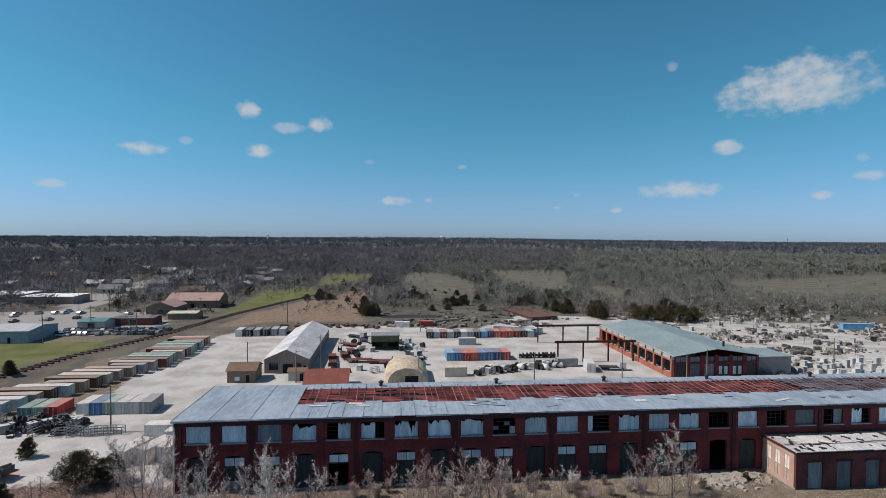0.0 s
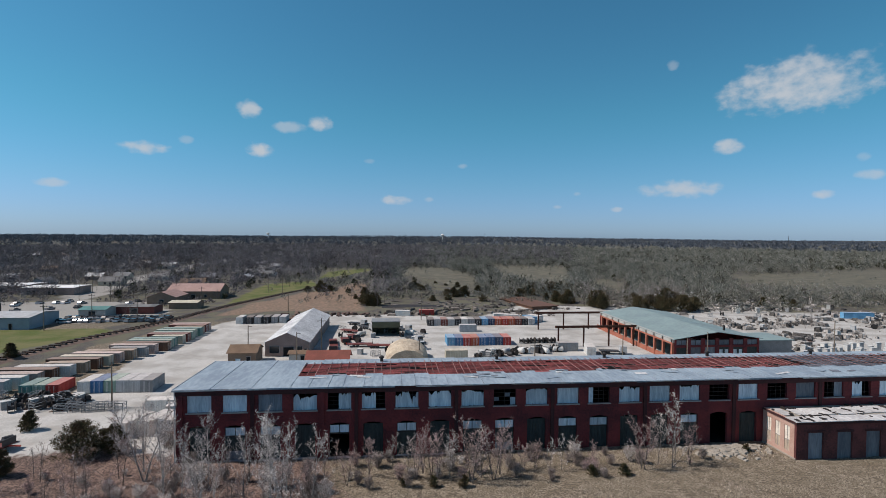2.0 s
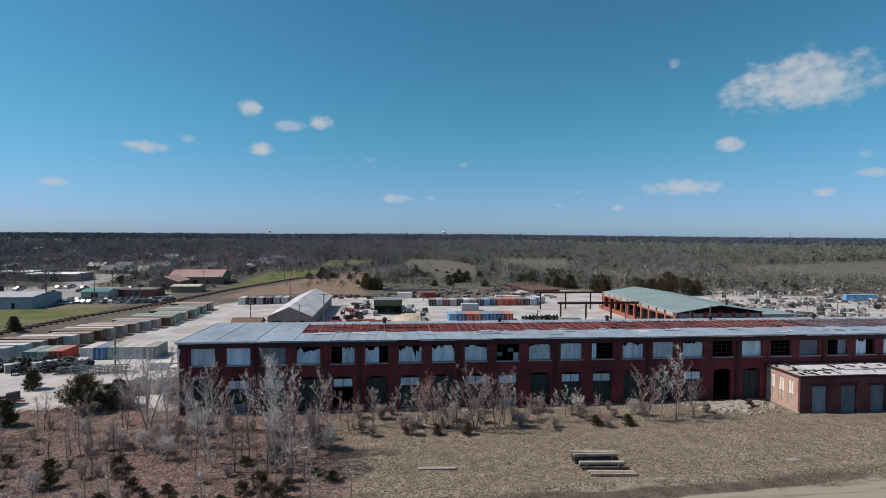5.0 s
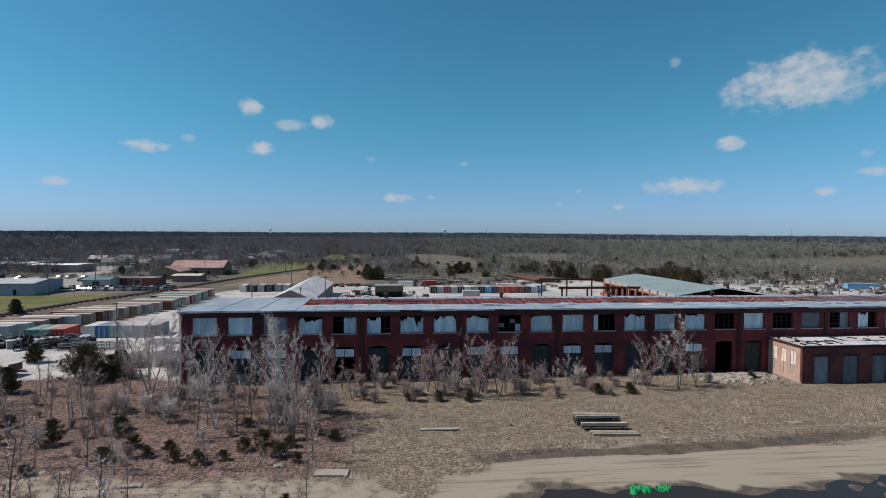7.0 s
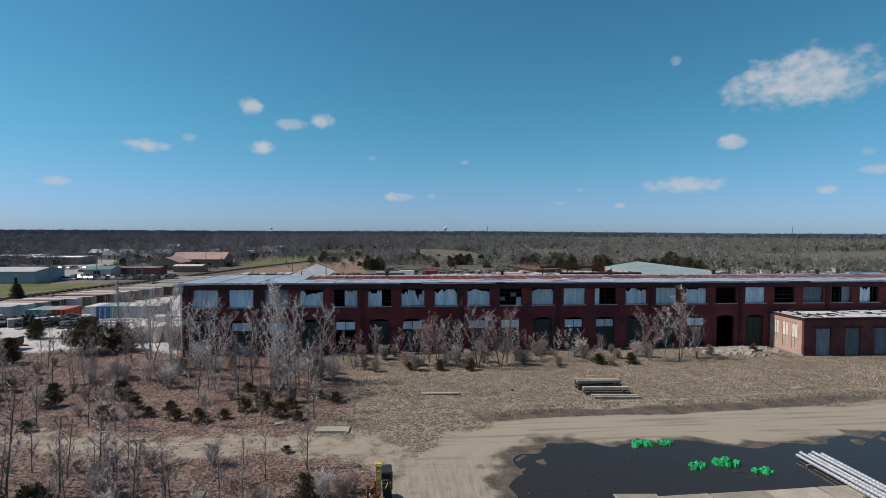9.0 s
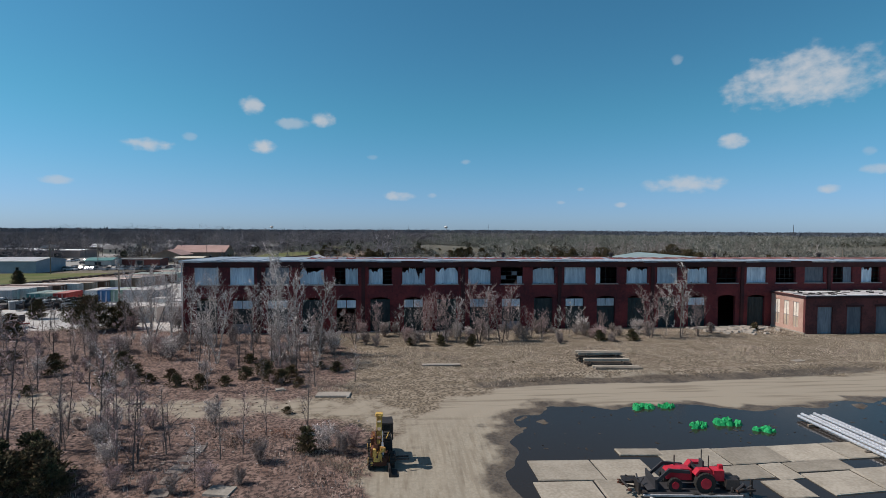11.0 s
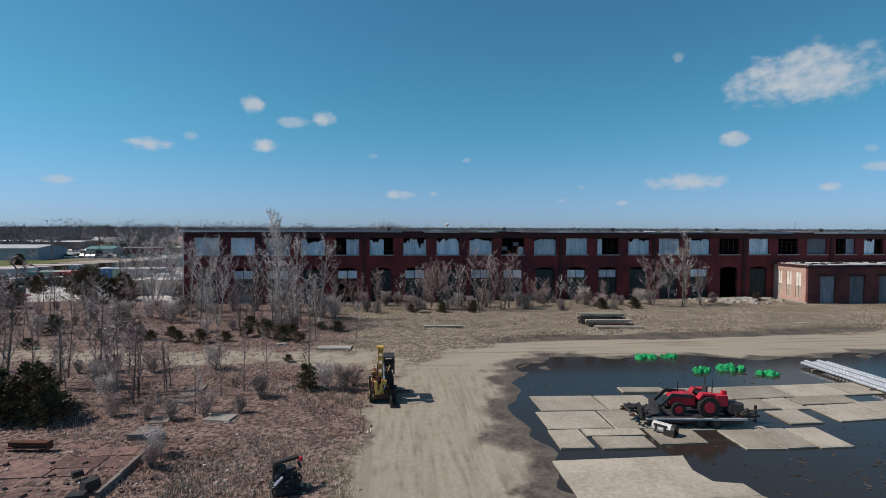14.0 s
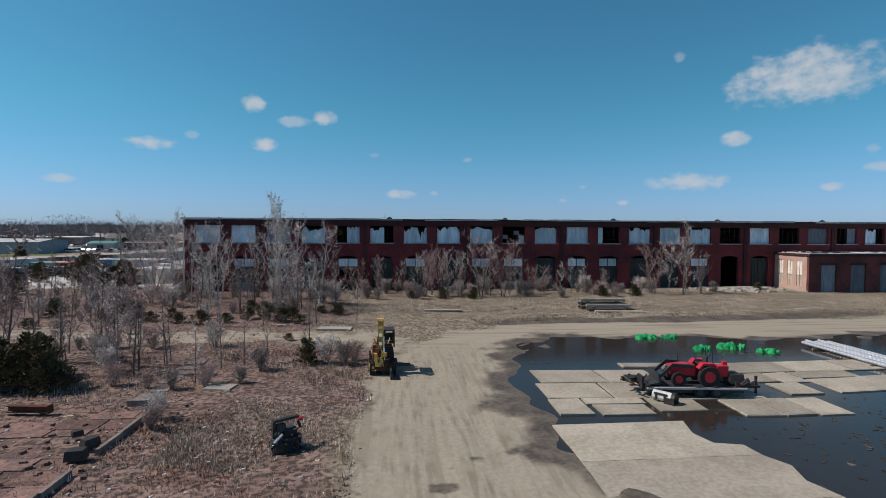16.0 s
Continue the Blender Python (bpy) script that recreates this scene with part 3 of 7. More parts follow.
            box(bm, (x, FY + 0.34, 8.6), (0.07 if k in (0, 4) else 0.045, 0.06, 2.6))
        for k in range(5):
            box(bm, ((a + b) / 2, FY + 0.34, 7.32 + 2.56 * k / 4), (b - a, 0.05, 0.05))
        part("glazing_grid", bm, STEEL, win)
        state = STATES[i] if i < len(STATES) else "t"
        torn_sheet(win, a, b, 7.32, 9.88, FY + 0.28, state, rng, SHEET)
    for i, (a, b) in enumerate(wins):
        if a > 100:
            continue
        la, lb = a + 0.28, b - 0.28
        kind = LOWER[i] if i < len(LOWER) else "g"
        door = new("doorway")
        door.parent = shop
        if kind in "gs":
            part("door_panel", boxes((((la + lb) / 2, FY + 0.42, 2.45), (lb - la, 0.08, 5.0))), BOARD_GREEN, door, "dark green boarded doors")
            bm = bmesh.new()
            for k in range(1, 6):
                box(bm, (la + (lb - la) * k / 6, FY + 0.36, 2.4), (0.06, 0.05, 4.9))
            part("batten", bm, BOARD_GREEN, door)
        if kind in "sw":
            part("transom", boxes((((la + lb) / 2, FY + 0.3, 3.62), (lb - la, 0.12, 0.14))), STEEL, door)
            bm = bmesh.new()
            for k in range(2):
                box(bm, (la + (lb - la) * (k + 0.5) / 2, FY + 0.34, 4.3), ((lb - la) / 2 - 0.12, 0.05, 1.15))
            part("transom_pane", bm, SHEET, door, "pale clouded panes over the door")
        if kind == "s" and i % 4 == 1:
            part("lower_board", boxes((((la + lb) / 2, FY + 0.32, 0.7), (lb - la - 0.2, 0.06, 1.4))), SHEET_GREY, door)
        part("threshold", boxes((((la + lb) / 2, FY - 0.1, 0.02), (lb - la + 0.3, 0.6, 0.16))), SILL, door)
    return shop


def torn_sheet(win, a, b, z0, z1, y, state, rng, material):
    """Sheeting over a window: f whole, t torn along the top, h half gone, d gone, g grey boards."""
    if state == "b":
        return
    if state == "d":
        part("pane", boxes(((b - 0.45, y, z0 + 0.6), (0.8, 0.03, 1.15))), material, win)
        for k in range(2):
            part("pane", boxes(((a + (b - a) * (rng.randrange(3) + 0.5) / 4, y, z0 + 0.33 + 0.64 * rng.randrange(3)), ((b - a) / 4 - 0.06, 0.02, 0.58))), SHEET_GREY, win)
        return
    n = 30
    x0, x1 = (a, b)
    if state == "R":
        x0 = a + (b - a) * 0.46
    if state == "L":
        x1 = a + (b - a) * 0.6
    if state == "s":
        x1 = a + (b - a) * 0.24
    if state == "r":
        x0 = a + (b - a) * 0.58
    bm = bmesh.new()
    lo, hi = [], []
    depth = {"f": 0.03, "g": 0.02, "t": 0.3, "R": 0.2, "L": 0.3, "T": 0.6, "s": 0.1, "r": 0.02}[state]
    gust = [max(0.0, rng.uniform(-0.9, 1.0)) for _ in range(9)]
    for k in range(n + 1):
        x = x0 + (x1 - x0) * k / n
        g = 7 * k / n
        i = int(g)
        soft_edge = gust[i] + (gust[i + 1] - gust[i]) * (g - i)
        drop = (z1 - z0) * depth * (0.95 * soft_edge + rng.uniform(0, 0.22) + (0.5 if rng.random() < 0.08 else 0.0))
        lo.append((x, z0 + (0.0 if depth < 0.1 else max(0.0, rng.uniform(-0.5, 0.12)))))
        hi.append((x, max(z0 + 0.4, z1 - drop)))
    prism(bm, lo + hi[::-1], y, y + 0.015)
    part("sheeting", bm, SHEET_GREY if state in "gr" else material, win, "torn pale plastic sheeting" if state in "tTRL" else "")


STATES = "ffgtRLTttdtfstftbfbgrLftdtffbt"
LOWER = "gssgwgsgssgssggsdggggggggggggg"
build_shop()


CREAM_BOARD = mat("cream_window_board", (0.86, 0.80, 0.70), (0.66, 0.60, 0.52), 0.8, 4.0, 0.6)
PAINTS_TAN = mat("tan_window_board", (0.56, 0.47, 0.37), (0.40, 0.32, 0.25), 0.8, 4.0, 0.7)


def build_annex():
    an = thing("annex_building", "single-storey red brick annex with flat roof and tall narrow side windows", "building")
    x0, x1, y0, y1, h = 61.3, 110.0, 70.4, 77.35, 6.0
    bm = bmesh.new()
    doors = [(63.3 + i * 4.83, 65.8 + i * 4.83) for i in range(9)]
    e = x0
    for a, b in doors:
        box(bm, ((e + a) / 2, y0 + 0.2, 2.7), (a - e, 0.4, 6.6))
        box(bm, ((a + b) / 2, y0 + 0.2, 5.2), (b - a, 0.4, 1.6))
        e = b
    box(bm, ((e + x1) / 2, y0 + 0.2, 2.7), (x1 - e, 0.4, 6.6))
    part("front_wall", bm, mat("stained_brick", (0.17, 0.055, 0.052), (0.07, 0.030, 0.030), 0.4, 6.0, 0.9, bump=0.3), an, "dark stained red brick front wall")
    bm = bmesh.new()
    gaps = [(y0 + 1.3 + i * 1.9, y0 + 2.35 + i * 1.9) for i in range(3)]
    e = y0 + 0.4
    for a, b in gaps:
        box(bm, (x0 + 0.2, (e + a) / 2, 2.7), (0.4, a - e, 6.6))
        box(bm, (x0 + 0.2, (a + b) / 2, 5.45), (0.4, b - a, 1.1))
        box(bm, (x0 + 0.2, (a + b) / 2, 0.2), (0.4, b - a, 1.6))
        e = b
    box(bm, (x0 + 0.2, (e + y1) / 2, 2.7), (0.4, y1 - e, 6.6))
    part("side_wall", bm, BRICK_PALE, an, "pale pink brick side wall with sunlit brightness in its colour")
    part("plinth", boxes(((x0 - 0.04, (y0 + y1) / 2, 0.1), (0.12, y1 - y0, 0.7))), CONCRETE, an)
    part("back_wall", boxes(((x1 - 0.2, (y0 + y1) / 2, 2.7), (0.4, y1 - y0 - 0.8, 6.6))), BRICK, an)
    for a, b in gaps:
        w = new("window")
        w.parent = an
        part("window_frame", boxes(((x0 + 0.06, (a + b) / 2, 3.0), (0.06, 0.05, 3.9)), ((x0 + 0.06, (a + b) / 2, 2.7), (0.06, b - a, 0.08))), SILL, w)
        part("pane", boxes(((x0 + 0.1, (a + b) / 2, 3.85), (0.03, b - a, 2.2))), CREAM_BOARD, w, "cream painted upper pane")
        part("pane", boxes(((x0 + 0.1, (a + b) / 2, 1.85), (0.03, b - a, 1.7))), PAINTS_TAN, w, "tan boarded lower pane")
    for a, b in doors:
        d = new("doorway")
        d.parent = an
        part("door_panel", boxes((((a + b) / 2, y0 + 0.3, 2.1), (b - a, 0.08, 4.5))), SHEET_GREY, d, "grey boarded opening")
        part("lintel", boxes((((a + b) / 2, y0 - 0.03, 4.5), (b - a + 0.4, 0.1, 0.3))), BRICK_DARK, d)
    rng = random.Random(3)
    bm = bmesh.new()
    x = x0 - 0.2
    while x < x1:
        w = rng.uniform(2.0, 5.0)
        box(bm, (x + w / 2, y0 + 0.9 + rng.uniform(-0.15, 0.1), 6.05 + rng.uniform(0, 0.06)), (w - 0.03, 2.4, 0.1))
        box(bm, (x + w / 2, y0 + 4.3 + rng.uniform(-0.3, 0.3), 6.0 + rng.uniform(0, 0.1)), (w * rng.uniform(0.6, 1.0), 3.0, 0.1))
        x += w
    tagged(part("roofing", bm, ROOF_WHITE, an, "pale torn flat roofing sheets"), kind="stuff")
    part("roof", boxes((((x0 + x1) / 2, (y0 + y1) / 2, 5.9), (x1 - x0, y1 - y0, 0.14))), CONCRETE, an)
    bm = bmesh.new()
    for k in range(40):
        box(bm, (rng.uniform(x0, x0 + 22), rng.uniform(y0, y1), 6.18), (rng.uniform(0.2, 1.3), rng.uniform(0.1, 0.5), rng.uniform(0.05, 0.25)), rng.uniform(0, 180))
    tagged(part("roof_debris", bm, STEEL, an), kind="stuff")
    part("fascia", boxes((((x0 + x1) / 2, y0 - 0.1, 5.8), (x1 - x0 + 0.4, 0.2, 0.3)), ((x0 - 0.1, (y0 + y1) / 2, 5.85), (0.2, y1 - y0, 0.25))), BRICK_DARK, an)


build_annex()

# roof vents along the shop's back edge
def build_vents():
    for i, x in enumerate((-1.5, 20.0, 41.0, 62.0, 84.0)):
        v = thing("roof_vent", "small dark metal ventilator on the shop roof", "roof vent", "roof ventilators", pose(x, 93.6, 10.55))
        bm = bmesh.new()
        tube(bm, (0, 0, 0), (0, 0, 0.7), 0.3, n=10)
        part("stack", bm, STEEL, v)
        bm = bmesh.new()
        tube(bm, (0, 0, 0.7), (0, 0, 0.85), 0.5, 0.5, 10)
        tube(bm, (0, 0, 0.85), (0, 0, 1.1), 0.5, 0.12, 10)
        part("cap", bm, STEEL, v)


build_vents()

# ---- the yard behind the shop ----


def paint(name, rgb, rough=0.6):
    return mat(name, rgb, tuple(c * 0.72 for c in rgb), 0.6, 4.0, rough, vary=0.12)


PAINTS = {"white": paint("white_paint", (0.66, 0.66, 0.64)), "cream": paint("cream_paint", (0.58, 0.53, 0.42)), "tan": paint("tan_paint", (0.40, 0.30, 0.22)),
          "pink": paint("faded_pink_paint", (0.50, 0.38, 0.34)), "maroon": paint("maroon_paint", (0.20, 0.06, 0.05)), "brown": paint("brown_paint", (0.17, 0.09, 0.06)),
          "teal": paint("teal_paint", (0.12, 0.28, 0.27)), "green": paint("pale_green_paint", (0.28, 0.40, 0.34)), "blue": paint("blue_paint", (0.06, 0.17, 0.36)),
          "sky": paint("light_blue_paint", (0.16, 0.38, 0.60)), "navy": paint("navy_paint", (0.05, 0.08, 0.16)), "red": paint("red_paint", (0.45, 0.06, 0.05)),
          "orange": paint("orange_red_paint", (0.52, 0.13, 0.07)), "grey": paint("grey_paint", (0.28, 0.29, 0.30)), "dark": paint("charcoal_paint", (0.05, 0.05, 0.055)),
          "pale": paint("pale_grey_paint", (0.48, 0.49, 0.50)), "olive": paint("olive_paint", (0.13, 0.13, 0.08)), "yellow": paint("faded_yellow_paint", (0.50, 0.34, 0.07))}
MADE = {}


def container(colour, x, y, rz=0.0, length=6.06, height=2.59, group="shipping containers", where="standing on the gravel yard"):
    """A corrugated shipping container; its doors face -y before turning."""
    key = (colour, length, height)
    m = pose(x, y, 0.0, 0, 0, rz)
    if key in MADE:
        return copy_thing(MADE[key], m)
    say = {"sky": "light blue", "pale": "pale grey", "dark": "charcoal grey", "navy": "navy blue", "green": "pale green", "pink": "faded pink"}.get(colour, colour)
    c = thing("shipping_container", f"{say} corrugated steel shipping container {where}", "container", group, m)
    p = PAINTS[colour]
    bm = bmesh.new()
    w = 2.44
    n = int(length / 0.225)
    right = [(w / 2 - (0.02 if k % 2 else 0.07), 0.06 + (length - 0.12) * k / n) for k in range(n + 1)]
    slab(bm, right + [(-x, y) for x, y in right[::-1]], 0.12, height - 0.03)
    part("body", bm, p, c)
    # roof colour is the paint made paler and warmer to look sunlit
    part("roof_panel", boxes(((0, length / 2, height + 0.02), (w - 0.1, length - 0.1, 0.05))), mat("lit_roof_" + colour, tuple(0.68 * a + b for a, b in zip(p_rgb(p), (0.22, 0.185, 0.165))), None, 0.7, 3.0, 0.7, vary=0.12), c)
    bm = bmesh.new()
    for sx in (-1, 1):
        for yy in (0.08, length - 0.08):
            box(bm, (sx * (w / 2 - 0.07), yy, height / 2), (0.14, 0.16, height))
    for z in (0.08, height - 0.06):
        for sx in (-1, 1):
            box(bm, (sx * (w / 2 - 0.07), length / 2, z), (0.14, length, 0.14))
    part("corner_frame", bm, p, c)
    for sx in (-1, 1):
        d = part("door", boxes(((sx * 0.57, 0.02, height / 2), (1.1, 0.06, height - 0.3))), p, c)
        bm = bmesh.new()
        for o in (0.2, 0.45):
            tube(bm, (sx * (0.15 + o), -0.04, 0.2), (sx * (0.15 + o), -0.04, height - 0.2), 0.025, n=5)
        part("lock_rod", bm, GALV, d)
    MADE[key] = c
    return c


def p_rgb(m):
    for n in m.node_tree.nodes:
        if n.type == "MIX":
            return tuple(n.inputs[6].default_value)[:3]
    return (0.4, 0.4, 0.4)


def build_container_rows():
    rng = random.Random(11)
    left = ["pale", "white", "pink", "brown", "white", "tan", "brown", "cream", "pink", "tan", "grey", "pink", "brown", "green", "teal", "cream", "maroon", "green", "green", "teal", "tan", "maroon", "pink"]
    for i, colour in enumerate(left):
        y = 114.5 + i * 3.15 + rng.uniform(-0.2, 0.2)
        x = -79.0 + 0.42 * (min(y, 153) - 116) + 0.05 * max(0, y - 153) + rng.uniform(-0.7, 0.5)
        container(colour, x, y, 90 + rng.uniform(-3, 1), 12.2 if i % 5 else 9.1, group="long row of storage containers")
    for i, colour in enumerate(("white", "blue", "green", "pale", "pale", "grey")):
        container(colour, -63.7 + i * 2.5, 112.6 + rng.uniform(-0.3, 0.3), rng.uniform(-1, 1), group="six containers side by side")
    for i, colour in enumerate(("teal", "green", "red")):
        container(colour, -75.0 + i * 2.6, 112.4, rng.uniform(-2, 2), 6.06, 2.0, group="three low containers")
    top = ["dark", "pale", "maroon", "pale", "dark", "white", "grey", "dark", "sky", "navy", "orange", "red", "orange", "maroon", "dark", "pale"]
    for i, colour in enumerate(top):
        container(colour, 14.8 + i * 2.55, 187 + rng.uniform(-0.4, 0.4), rng.uniform(-2, 2), group="far row of containers")
    for x, y, colour, rz in ((55.5, 191, "sky", 25), (50.5, 197, "white", 70), (58.5, 193, "white", 30), (47, 200, "white", 90)):
        container(colour, x, y, rz, group="far row of containers")
    for i, colour in enumerate(("sky", "blue", "red", "orange", "blue", "blue", "navy", "red")):
        container(colour, 18.5 + i * 2.47, 153.2 + rng.uniform(-0.3, 0.3), rng.uniform(-1, 1), group="blue and red containers side by side")
    for x, y, colour, rz, ln in ((21, 137.2, "cream", 90, 6.06), (-44, 87.5, "white", -20, 6.06), (-40.6, 88, "white", -20, 6.06), (-37.5, 88.5, "pale", -12, 6.06), (-34.2, 96.5, "white", 90, 6.06), (-33.0, 100, "white", 90, 12.2),
                                 (-56, 195, "white", 0, 6.06), (-52.5, 195, "dark", 0, 6.06), (-49.5, 195, "grey", 0, 6.06), (-46.5, 195.5, "dark", 0, 6.06), (-43.5, 196, "grey", 0, 6.06), (-40.5, 196, "pale", 0, 6.06),
                                 (56.5, 137.5, "white", -12, 6.06), (55, 145, "grey", 90, 6.06), (8, 210, "white", 80, 6.06), (18, 212, "red", 90, 6.06), (30, 176, "pale", 90, 6.06), (203, 195, "sky", 80, 12.2), (176, 275, "white", 100, 12.2), (187, 278, "pale", 80, 6.06)):
        container(colour, x, y, rz, ln, group="")


build_container_rows()


def gable(name, label, category, x, y, w, d, eave, ridge, wall, roof, axis="y", over=0.4, openings=(), rz=0.0, group=""):
    """A gabled building with its front wall's middle at (x, y), w wide and d deep; openings on the front: (offset, width, sill, head, material)."""
    b = thing(name, label, category, group, pose(x, y, 0, 0, 0, rz))
    bm = bmesh.new()
    if axis == "y":
        out = [(-w / 2, -0.3), (w / 2, -0.3), (w / 2, eave), (0, ridge), (-w / 2, eave)]
        prism(bm, out, 0, d)
    else:
        box(bm, (0, d / 2, eave / 2 - 0.15), (w, d, eave + 0.3))
        for sx in (-1, 1):
            a = [bm.verts.new(v) for v in ((sx * w / 2, 0, eave), (sx * w / 2, d, eave), (sx * w / 2, d / 2, ridge))]
            c = [bm.verts.new((v.co.x - sx * 0.2, v.co.y, v.co.z)) for v in a]
            bm.faces.new(a)
            bm.faces.new(c[::-1])
            for k in range(3):
                bm.faces.new((a[k], c[k], c[(k + 1) % 3], a[(k + 1) % 3]))
    part("wall", bm, wall, b)
    half = w / 2 if axis == "y" else d / 2
    rise = ridge - eave
    run = math.hypot(half, rise)
    ang = math.degrees(math.atan2(rise, half))
    for s in (-1, 1):
        ln = run + over
        ext = (d if axis == "y" else w) + 2 * over
        n = 1 if name == "house" else max(2, int(ext / 2.4))
        for k in range(n):
            bm = bmesh.new()
            off = -ext / 2 + ext * (k + 0.5) / n
            if axis == "y":
                m = pose(0, d / 2, ridge + 0.06, 0, 0, 0) @ pose(0, off, 0, 0, s * ang, 0)
                sz = (ln, ext / n - 0.015, 0.08)
                c0 = Vector((s * ln / 2, 0, 0))
            else:
                m = pose(0, d / 2, ridge + 0.06) @ pose(off, 0, 0, -s * ang, 0, 0)
                sz = (ext / n - 0.015, ln, 0.08)
                c0 = Vector((0, s * ln / 2, 0))
            vs = []
            for zz in (-0.5, 0.5):
                for xx, yy in ((-0.5, -0.5), (0.5, -0.5), (0.5, 0.5), (-0.5, 0.5)):
                    vs.append(bm.verts.new(m @ (c0 + Vector((xx * sz[0], yy * sz[1], zz * sz[2] + 0.01 * (k % 2))))))
            for f in ((3, 2, 1, 0), (4, 5, 6, 7), (0, 1, 5, 4), (1, 2, 6, 5), (2, 3, 7, 6), (3, 0, 4, 7)):
                bm.faces.new([vs[i] for i in f])
            part("roof" if n == 1 else "roof_sheet", bm, roof, b)
    for off, ow, z0, z1, material in openings:
        o = part("door" if z0 < 0.2 else "window", boxes(((off, -0.03, (z0 + z1) / 2), (ow, 0.1, z1 - z0))), material, b)
        part("frame", boxes(((off, -0.06, z1 + 0.06), (ow + 0.3, 0.14, 0.12)), ((off - ow / 2 - 0.06, -0.06, (z0 + z1) / 2), (0.12, 0.14, z1 - z0)), ((off + ow / 2 + 0.06, -0.06, (z0 + z1) / 2), (0.12, 0.14, z1 - z0))), SILL, o)
    return b


TAN_WALL = mat("tan_brick_wall", (0.30, 0.21, 0.15), (0.22, 0.15, 0.11), 0.4, 6.0)
PINKISH = mat("pinkish_block_wall", (0.36, 0.27, 0.24), (0.27, 0.20, 0.18), 0.4, 6.0)
ROOF_BROWN = mat("brown_shingle_roof", (0.22, 0.15, 0.10), (0.15, 0.10, 0.07), 0.5, 5.0)
ROOF_RED = mat("red_brown_shingle_roof", (0.26, 0.085, 0.065), (0.18, 0.065, 0.05), 0.5, 5.0)
ROOF_PINK = mat("faded_pink_metal_roof", (0.42, 0.285, 0.255), (0.33, 0.22, 0.195), 0.3, 3.0)
ROOF_GREY = mat("grey_shingle_roof", (0.20, 0.20, 0.20), (0.13, 0.13, 0.135), 0.4, 5.0, vary=0.3)
WALL_PALE = mat("pale_siding_wall", (0.50, 0.49, 0.46), (0.40, 0.39, 0.37), 0.4, 4.0, vary=0.2)
WALL_BLUE = mat("blue_grey_metal_wall", (0.33, 0.37, 0.42), (0.26, 0.29, 0.33), 0.4, 4.0)
FOAM = mat("tan_canvas_cover", (0.62, 0.53, 0.40), (0.36, 0.29, 0.22), 0.5, 3.0, 0.85, bump=0.3)
GLASS_DARK = mat("dark_window_glass", (0.02, 0.025, 0.03), (0.03, 0.035, 0.04), 0.5, 2.0, 0.15, spec=0.6)


